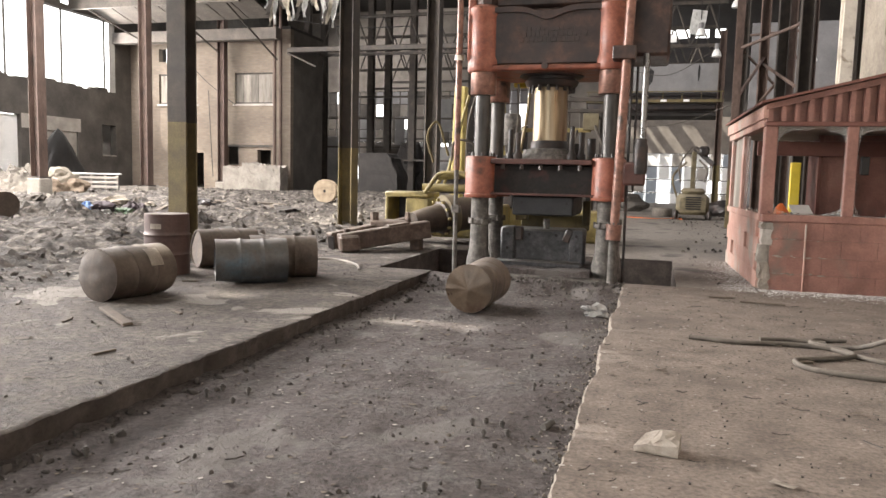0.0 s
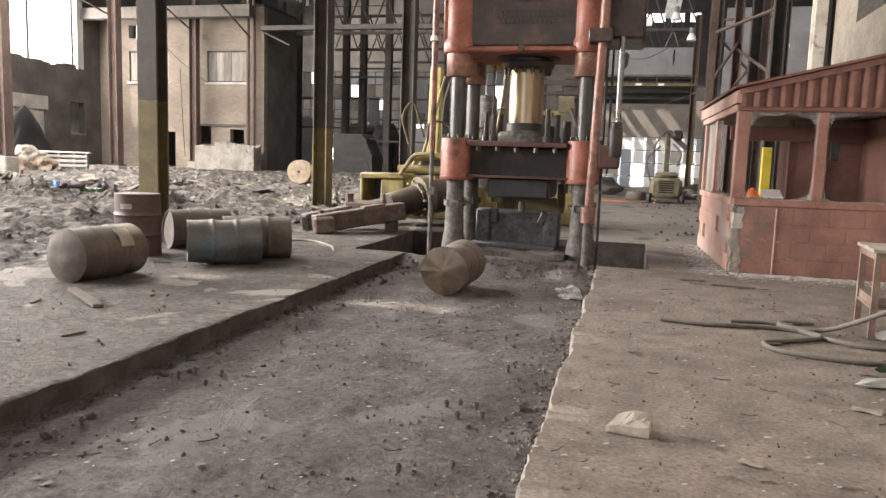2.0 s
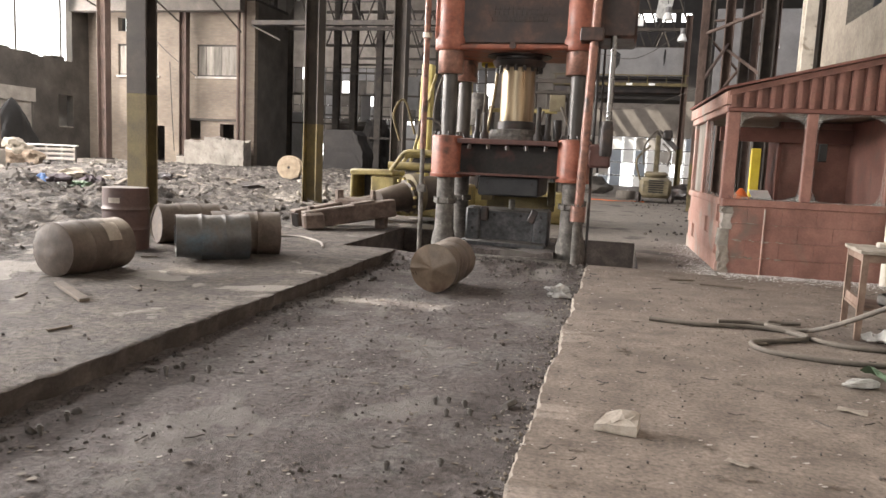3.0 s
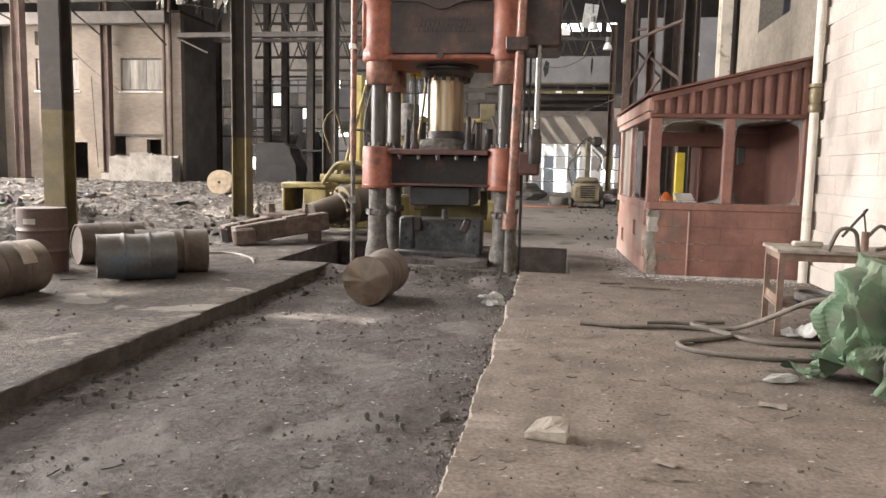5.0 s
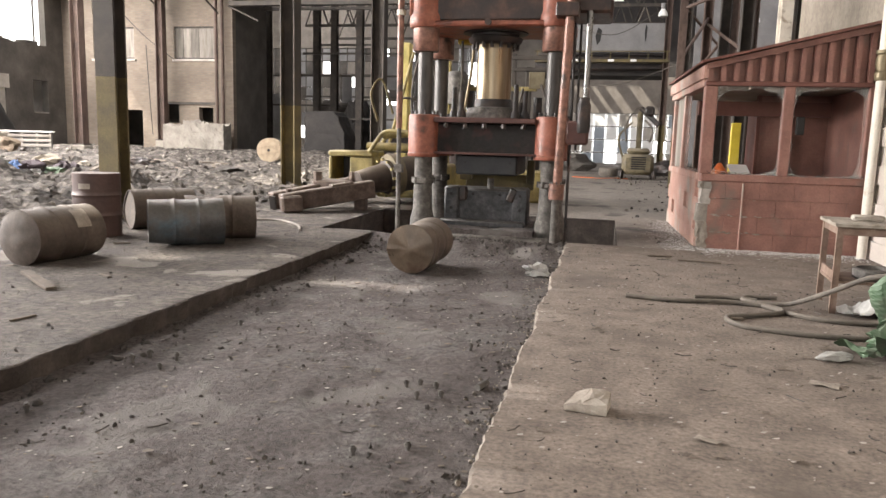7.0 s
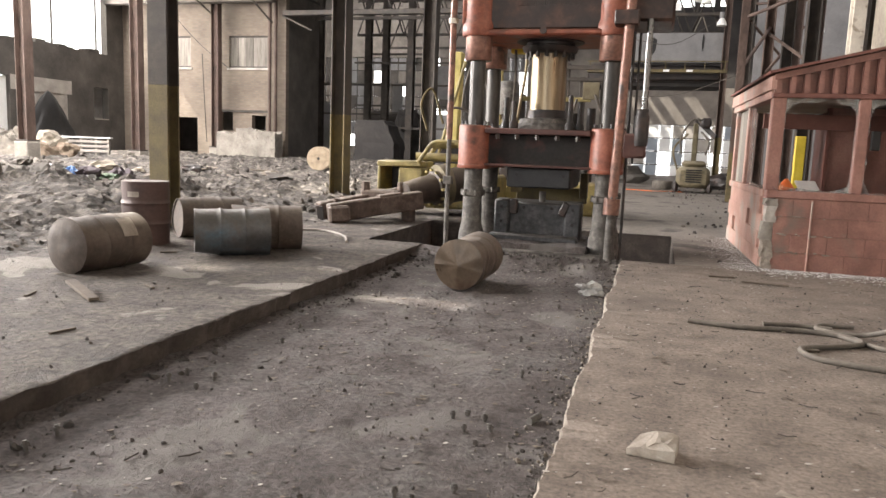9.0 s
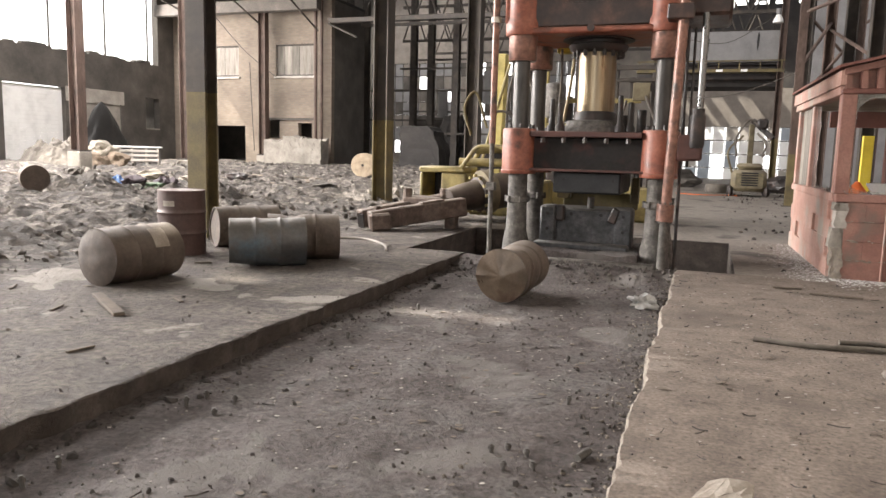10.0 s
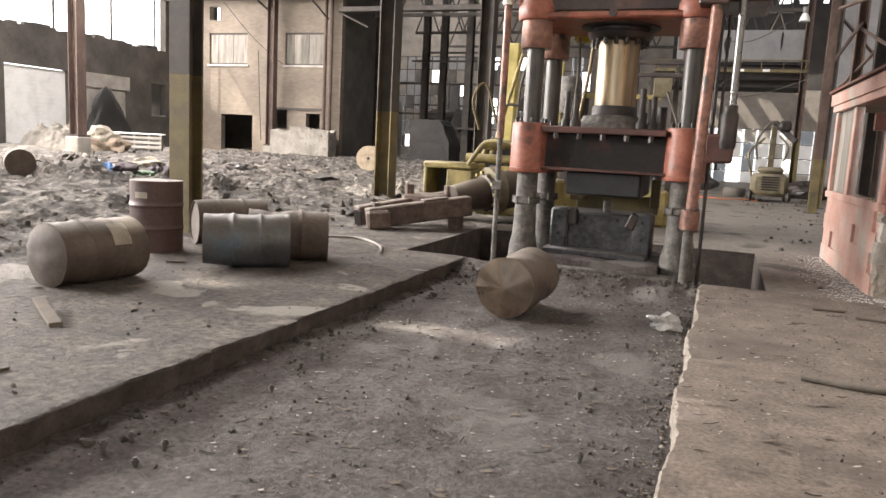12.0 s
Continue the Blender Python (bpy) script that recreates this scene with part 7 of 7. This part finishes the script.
solo("soot_mound", bm, M["black"], "tall peaked black pile against the side wall", "mound", m=pose(-29.05, 30.95, 0.25))
crate = thing("plastic_crate", pose(-23.95, 27.3, ground_z(-23.95, 27.3) - 0.05, 0, 0, 33), "long white slatted crate lying on the rubble", "crate")
for k in range(3):
    part("slat", bx(-1.15, 1.15, -0.5, -0.46, 0.12 + 0.2 * k, 0.24 + 0.2 * k, 0.012), M["plaster"], crate, smooth=False)
for x in (-1.15, -0.62, 0.0, 0.58, 1.07):
    part("upright", bx(x, x + 0.08, -0.46, -0.4, 0.0, 0.72), M["plaster"], crate, smooth=False)
part("tray", bx(-1.1, 1.1, -0.38, 0.4, 0.02, 0.62, 0.02), M["grey_panel"], crate, smooth=False)
part("top", bx(-1.2, 1.2, -0.52, 0.42, 0.72, 0.78, 0.015), M["white_door"], crate, smooth=False)
drum("steel_drum", lying(-14.6, 13.95, ground_z(-14.3, 13.6) + 0.16, -38), M["drum"], "dusty brown drum half buried in waste", r=0.3, h=0.88)
reel = thing("cable_reel", pose(-11.48, 25.15, ground_z(-11.48, 25.15) + 0.38, 90, 0, 12), "wooden cable reel standing on edge in the dirt", "reel")
part("disc", rod(B(), (0, 0, 0.2), (0, 0, 0.26), 0.43, seg=28), M["spool"], reel)
part("disc", rod(B(), (0, 0, -0.26), (0, 0, -0.2), 0.43, seg=28), M["spool"], reel)
part("core", rod(B(), (0, 0, -0.2), (0, 0, 0.2), 0.2, seg=18), M["wood"], reel)
# black disc painted as the dark hole in the hub
part("hub_hole", rod(B(), (0, 0, 0.25), (0, 0, 0.265), 0.05, seg=12), M["black"], reel)
for k in range(34):
    x, y = -rnd.uniform(9.5, 21), rnd.uniform(12.5, 21)
    a = rnd.uniform(0.12, 0.42)
    crumple("sheet_scrap", x, y, ground_z(x, y) - 0.03, a, a * rnd.uniform(0.4, 0.9), a * rnd.uniform(0.25, 0.7), rnd.choice([M["plastic"], M["cloth"], M["darkwall"], M["stone"], M["plaster"], M["grime"]]), "crumpled scrap of dirty sheeting on the dirt", "scrap", 40.0 + k, rnd.uniform(0, 180), 0.5)
for k in range(16):
    x, y = -rnd.uniform(8.5, 20), rnd.uniform(11.5, 24)
    l = rnd.uniform(0.4, 1.4)
    solo("loose_board", bx(-l / 2, l / 2, -0.06, 0.06, 0, 0.03, 0.004), M["wood"], "weathered board lying on the dirt", "board", "loose boards", smooth=False, m=pose(x, y, ground_z(x, y) + 0.05, rnd.uniform(-10, 10), rnd.uniform(-6, 6), rnd.uniform(0, 180)))
# roller door and plaster round the breach in the side wall
rd = thing("roller_door", pose(XL - 0.25, 25.7, 0.2), "closed white steel roller door", "door", kind="structure")
for k in range(19):
    part("slat", bx(0.0, 0.05, 0.0, 3.4, 0.2 * k, 0.2 * k + 0.199, 0.012), M["white_door"], rd, smooth=False)
wall("wall_breach", [(XL - 0.3, XL - 0.1, 29.9, 32.8, -0.2, 3.4)], M["plaster"], "bare pale plaster inside the wall breach")
wall("wall_annex", [(XL - 1.5, XL - 1.3, 33.6, 37.5, 0.0, 5.6), (XL - 1.3, XL - 0.402, 33.6, 33.75, 0.0, 5.6)], M["plaster"], "pale wall of the annex behind the window")
solo("window_sill", bx(XL - 0.38, XL + 0.03, 34.62, 35.68, 2.202, 2.26, 0.01), M["plaster"], "pale worn sill of the side window", "sill", kind="structure", smooth=False)
solo("door_surround", bx(XL + 0.002, XL + 0.012, 29.15, 33.0, 3.4, 4.1), M["plaster"], "patch of pale bare plaster on the dark wall", "plaster", kind="structure", smooth=False)

# yard seen through the open bay beside the roller door: a bare tree, a post and brushwood
tree = thing("bare_tree", pose(-33.2, 25.5, 0.2), "leafless grey tree standing in the yard outside", "tree")
part("trunk", tube(B(), [(0, 0, -0.2), (0.05, 0.1, 1.6), (-0.05, 0.2, 3.2), (0.0, 0.5, 5.0)], 0.07, 8), M["wood"], tree)
for k in range(26):
    z = rnd.uniform(1.0, 4.6)
    a, l = rnd.uniform(0, 6.28), rnd.uniform(0.7, 1.9)
    p0 = Vector((0.0, 0.1 + 0.07 * z, z))
    p1 = p0 + Vector((0.5 * l * math.cos(a), l * 0.6 * math.sin(a), 0.35 * l))
    p2 = p1 + Vector((0.4 * l * math.cos(a + 0.5), 0.6 * l * math.sin(a + 0.5), -0.25 * l * rnd.random()))
    part("branch", tube(B(), [p0, p1, p2], rnd.uniform(0.012, 0.028), 5, 4), M["wood"], tree)
solo("yard_post", bx(-30.3, -30.15, 24.6, 24.75, 0.0, 4.6, 0.01), M["steel_br"], "rusty brown post at the open bay", "post", smooth=False)
for k in range(9):
    x, y = -30.2 - 2.4 * rnd.random(), 19.2 + 5.6 * rnd.random()
    crumple("yard_rubble", x, y, ground_z(x, y) - 0.1, rnd.uniform(0.4, 0.9), rnd.uniform(0.4, 0.9), rnd.uniform(0.3, 0.8), (M["plaster"], M["conc"], M["stone"])[k % 3], "pale heap of broken masonry in the open bay", "rubble", 60.0 + k, 40 * k, 0.6)

# trash strewn round the blue bag
for k in range(22):
    x, y = rnd.uniform(-15.0, -12.2), rnd.uniform(13.6, 16.2)
    a = rnd.uniform(0.1, 0.3)
    crumple("trash_scrap", x, y, ground_z(x, y) - 0.02, a, a * rnd.uniform(0.5, 1.0), a * rnd.uniform(0.4, 1.1), (M["plastic"], M["purple_cloth"], M["darkwall"], M["tarp"], M["sack"], M["purple_cloth"], M["plaster"])[k % 7], "crumpled piece of cloth or plastic on the waste heap", "trash", 80.0 + k, rnd.uniform(0, 180), 0.75)

# torn sheeting hanging from the roof steel
for k in range(16):
    x = -19.2 + 0.26 * k + rnd.uniform(-0.1, 0.1)
    n, L2, wd = 9, rnd.uniform(0.5, 1.7), rnd.uniform(0.05, 0.22)
    bm = B()
    prev = None
    for i in range(n + 1):
        u = i / n
        w2 = wd * (1 - 0.6 * u) * rnd.uniform(0.6, 1.2)
        off = 0.2 * math.sin(3 * u + k) * u
        row = [bm.verts.new((x - w2 + off, 34 + 0.12 * math.sin(5 * u + k), 10.3 - L2 * u)), bm.verts.new((x + off, 34 + 0.2 * math.sin(4 * u), 10.3 - L2 * u - 0.05)), bm.verts.new((x + w2 + off, 34.05, 10.3 - L2 * u))]
        if prev:
            bm.faces.new((prev[0], prev[1], row[1], row[0]))
            bm.faces.new((prev[1], prev[2], row[2], row[1]))
        prev = row
    solo("torn_sheeting", bm, (M["plastic"], M["darkwall"], M["cloth"])[k % 3], "ragged torn sheeting hanging from the roof steel", "sheeting", "torn sheeting")
solo("sheeting_beam", bx(-29.6, -7.0, 33.9, 34.1, 10.3, 10.55), M["steel_dk"], "dark steel beam under the roof", "beam", smooth=False)
for a, b in (((-26.5, 36.6, 8.6), (-22.5, 36.6, 5.2)), ((-24.2, 36.6, 6.0), (-23.8, 36.4, 1.2)), ((-18.9, 36, 9.6), (-12.0, 36, 9.0))):
    mid = (Vector(a) + Vector(b)) / 2 - Vector((0, 0, 0.25))
    solo("loose_wire", tube(B(), [a, mid, b], 0.02, 6), M["black"], "thin loose wire hanging across the wall", "wire", "loose wires")

# ---- far aisle ----
solo("crane_girder", bx(-2.6, 3.0, 40, 40.5, 6.05, 7.5, 0.02), M["grey_panel"], "pale grey sheeted crane girder across the aisle", "girder", smooth=False)
# nothing is cut: black plates on the sheeting give the dark of torn gaps
for x, z, r in ((-0.35, 6.95, 0.16), (2.0, 7.1, 0.06)):
    solo("torn_hole", poly(B(), [(x - r, z - 0.1), (x - 0.2 * r, z + 0.35), (x + r, z + 0.2), (x + 0.7 * r, z - 0.3), (x - 0.3 * r, z - 0.55)], 0.01, pose(0, 39.985, 0)), M["black"], "flat black plate standing for a torn gap in the grey girder sheeting", "gap", smooth=False)
yr = thing("crane_walkway", pose(0, 39.6, 5.5), "worn yellow crane walkway with a thin rail", "walkway")
part("deck", bx(-3.5, 3.2, -0.3, 0.3, 0.0, 0.14), M["yellow_old"], yr, smooth=False)
part("rail", bx(-3.5, 3.2, -0.3, -0.26, 0.5, 0.56), M["yellow_old"], yr, smooth=False)
for i in range(8):
    part("stanchion", bx(-3.4 + i * 0.92, -3.35 + i * 0.92, -0.3, -0.26, 0.14, 0.5), M["yellow_old"], yr, smooth=False)
for x in (-1.6, 0.2, 1.3):
    part("sign", bx(x, x + 0.3, -0.32, -0.302, 0.02, 0.13), M["white_lamp"], yr, "small white plate", smooth=False)
solo("hoist_drum", bx(-3.6, 3.0, 40.6, 41.2, 5.2, 6.0, 0.1), M["grime"], "dark hoist carriage under the crane girder", "hoist")
solo("dark_soffit", bx(-3.9, 3.2, 41.3, 44, 5.0, 5.2), M["roof"], "near-black soffit over the far bay", "soffit", kind="structure", smooth=False)
h_column(3.05, 39.5, 0.0, 9.0, 0.3, 0.3, M["steel_br"], M["yellow_old"], 2.4, "steel_column", "brown steel column with a yellow foot at the aisle", turn=90)
for x, y, w, paint in ((2.62, 26.0, 0.24, "steel_br"), (3.05, 29.0, 0.28, "steel_dk"), (3.6, 28.0, 0.3, "steel_br"), (4.05, 27.0, 0.34, "steel_dk"), (4.25, 24.0, 0.36, "steel_dk"), (4.75, 30.0, 0.3, "steel_br"), (5.6, 31.0, 0.3, "steel_br"), (3.35, 33.0, 0.25, "steel_dk")):
    h_column(x, y, 0.0, 12.5 if x > 4.2 else 8.0, w, w, M[paint], M["yellow_old"] if w < 0.3 else M[paint], 1.6, "steel_column", "steel column of the side bay with bracing", turn=90 if x > 3 else 0)
for a, b in (((2.62, 26, 4.2), (3.6, 28, 5.8)), ((3.05, 29, 3.6), (4.05, 27, 5.0)), ((3.6, 28, 5.6), (4.25, 24, 4.2)), ((4.25, 24, 5.2), (5.6, 31, 3.8)), ((3.05, 29, 6.2), (4.75, 30, 4.6)), ((4.75, 30, 6.0), (5.6, 31, 6.6)), ((2.62, 26, 5.8), (4.25, 24, 6.2)), ((3.35, 33, 7.5), (5.6, 31, 7.3))):
    solo("brace", rod(B(), a, b, 0.055, seg=6), M["steel_br"], "diagonal steel brace between columns", "brace", "side bay braces", smooth=False)
wall("wall_bay_screen", [(4.0, 9.5, 36.0, 36.2, 0.0, 8.6)], M["grey_panel"], "pale sheeted screen wall of the side bay")
h_column(3.72, 16.3, 0.0, TOP, 0.22, 0.34, M["pipe_white"], M["pipe_white"], 2.0, "steel_column", "pale painted column at the end of the block wall")
h_column(4.05, 16.6, 0.0, TOP, 0.18, 0.3, M["steel_dk"], M["steel_dk"], 2.0, "steel_column", "black column beside the pale column")


def bell_lamp(x, y, z, drop):
    lp = thing("bell_lamp", pose(x, y, z), "white enamel high-bay lamp hanging unlit", "lamp", "hanging lamps")
    part("shade", lathe(B(), [(0.2, 0.0), (0.205, 0.02), (0.17, 0.16), (0.09, 0.3), (0.085, 0.31)], 20), M["white_lamp"], lp)
    part("ballast", rod(B(), (0, 0, 0.31), (0, 0, 0.55), 0.1, seg=14), M["grey_panel"], lp)
    part("cord", rod(B(), (0, 0, 0.55), (0, 0, drop), 0.015, seg=6), M["black"], lp)


for x, y, z in ((2.46, 34.6, 6.95), (1.76, 34.6, 7.85), (6.1, 33.8, 6.55), (3.15, 34.6, 9.0)):
    bell_lamp(x, y, z, TOP - z)
for pts in ([(-1.2, 36, 6.6), (0.6, 35.6, 6.35), (2.44, 34.8, 7.3)], [(1.76, 34.7, 8.2), (0.2, 36, 7.9), (-1.0, 38, 8.6)], [(2.6, 26.5, 4.1), (0.8, 30, 3.7), (-1.2, 34, 3.9)]):
    solo("loose_wire", tube(B(), pts, 0.014, 6), M["steel_dk"], "slack wire strung across the aisle", "wire", "loose wires")
solo("hanging_sheet", grid(B(), span(0, 0.62, 0.06), span(0, 1.05, 0.06), lambda x, y: 0.05 * noise.noise(Vector((x * 4, y * 4, 0)))), M["plastic"], "pale torn sheet hanging under the roof", "sheet", m=pose(1.25, 34.6, 7.95, 90, 8, 0))
solo("hanging_sheet", grid(B(), span(0, 0.42, 0.06), span(0, 0.32, 0.06), lambda x, y: 0.03 * noise.noise(Vector((x * 4, y * 4, 3)))), M["white_lamp"], "small white panel hanging under the roof", "sheet", m=pose(0.35, 34.6, 7.6, 90, 0, 0))
for x, z in ((1.56, 9.0), (0.56, 7.92)):
    solo("hanging_wire", rod(B(), (x, 34.6, z), (x, 34.6, TOP), 0.01, seg=6), M["steel_dk"], "thin wire holding a hanging sheet", "wire", "hanging wires")

# compact loader standing in the aisle
lo = thing("compact_loader", pose(1.68, 31.6, 0), "olive tracked loader seen from behind, mast raised", "loader")
bm = bx(-0.62, 0.62, -0.7, 0.9, 0.2, 1.02, 0.14)
part("body", bm, M["olive"], lo)
part("hood", bx(-0.46, 0.46, -0.6, 0.5, 1.02, 1.26, 0.11), M["olive"], lo)
for k in range(6):
    part("louvre", bx(-0.28, 0.3, -0.735, -0.7, 0.42 + 0.09 * k, 0.47 + 0.09 * k, 0.005), M["black"], lo, smooth=False)
for x in (-0.74, 0.54):
    part("track", bx(x, x + 0.2, -0.75, 0.95, 0.0, 0.42, 0.1), M["grime"], lo)
part("mast", bx(-0.1, 0.1, 0.2, 0.4, 1.2, 2.75, 0.03), M["olive"], lo)
part("arm", bar((0.0, 0.3, 2.9), (0.75, 0.1, 2.2), 0.16, 0.2), M["grime"], lo, smooth=False)
part("head", bx(0.15, 0.55, -0.1, 0.3, 2.55, 2.95, 0.08), M["grime"], lo)
for k, pts in enumerate(([(-0.5, -0.3, 1.5), (-0.55, -0.3, 2.2), (-0.1, 0.1, 2.9), (0.3, 0.1, 2.6)], [(-0.62, -0.2, 0.9), (-0.8, -0.3, 1.7), (-0.3, 0.1, 2.3)], [(0.4, -0.3, 1.5), (0.5, -0.3, 2.0), (0.2, 0.1, 2.4)])):
    part("hose", tube(B(), pts, 0.04), M["brass"] if k == 1 else M["rubber"], lo)
solo("rubber_tyre", lathe(B(), [(0.2, 0.0), (0.38, 0.0), (0.42, 0.06), (0.42, 0.3), (0.38, 0.36), (0.2, 0.36)], 24), M["rubber"], "worn tyre lying beside the loader", "tyre", m=pose(0.55, 33.4, 0.01))
cloth_far = crumple("debris_mound", 3.2, 35.5, 0.0, 1.0, 0.6, 0.6, M["grime"], "dark debris heap beside the loader", "debris", 11.0)
crumple("debris_mound", -1.4, 38.5, 0.0, 1.2, 0.8, 0.7, M["darkwall"], "dark debris heap at the far end of the aisle", "debris", 12.0)
solo("orange_cable", tube(B(), [(-0.9, 31.0, 0.03), (0.2, 30.6, 0.03), (0.9, 31.2, 0.03), (1.3, 30.9, 0.03)], 0.016, 6), M["orange"], "orange cable lying on the aisle floor", "cable")
wall("wall_low_rear", [(-18.8, -15.6, 47.5, 47.9, 0, 3.6), (-12.0, -9.0, 44.0, 44.4, 0, 2.6)], M["darkwall"], "low sooty wall in the rear bay")
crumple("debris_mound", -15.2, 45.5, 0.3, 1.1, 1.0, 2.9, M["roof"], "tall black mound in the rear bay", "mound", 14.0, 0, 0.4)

# ---- blocks of the white wall ----
BW, BHH = 0.49, 0.245
me = finish("block", bx(0.0, 0.06, 0.0012, BW - 0.0012, 0.0012, BHH - 0.0012, 0.002), M["block_white"])
core = bpy.data.objects["wall_east_near"]
r = 0
while r * BHH < 5.6:
    y = 10.88 - BW - (BW / 2 if r % 2 else 0)
    while y > 4.6 and (r * BHH < 1.5 + (y - 4) * 0.9):
        o = new("block", me)
        o.parent = core
        o.location = (XR - 0.008 + random.uniform(-0.0015, 0.0015), y, r * BHH)
        y -= BW
    r += 1
box_rest = bx(XR, XR + 0.048, -14, 4.6, -0.1, TOP)
box(box_rest, XR + 0.02, XR + 0.048, 4.6, 10.88, -0.1, TOP)
solo("wall_paint", box_rest, M["block_white"], "white painted face of the block wall", "wall", kind="structure", smooth=False)

# twigs and wire ends over the floor
me_v, me_f = [], []
for i in range(170):
    x, y = rnd.uniform(-2.8, 3.6), rnd.uniform(2.4, 10.4)
    z = (trench_z(x, y) if x < -0.03 else 0.004) + 0.005
    a, l, w = rnd.uniform(0, 6.28), rnd.uniform(0.03, 0.13), rnd.uniform(0.0015, 0.004)
    d, n = Vector((math.cos(a), math.sin(a), 0)), Vector((-math.sin(a), math.cos(a), 0))
    bend = rnd.uniform(-0.3, 0.3)
    k = len(me_v)
    for u in (-0.5, 0.0, 0.5):
        c = Vector((x, y, z + 0.01 * abs(u))) + d * l * u + n * l * bend * (0.25 - u * u)
        for o, h in ((-w, 0), (w, 0), (0, 1.7 * w)):
            me_v.append(c + n * o + Vector((0, 0, h)))
    for s0 in (0, 3):
        for e0, e1 in ((0, 1), (1, 2), (2, 0)):
            me_f.append((k + s0 + e0, k + s0 + e1, k + s0 + 3 + e1, k + s0 + 3 + e0))
scatter("twigs", (me_v, me_f), M["grit"], "dark twigs and wire ends over the floor", "twigs")
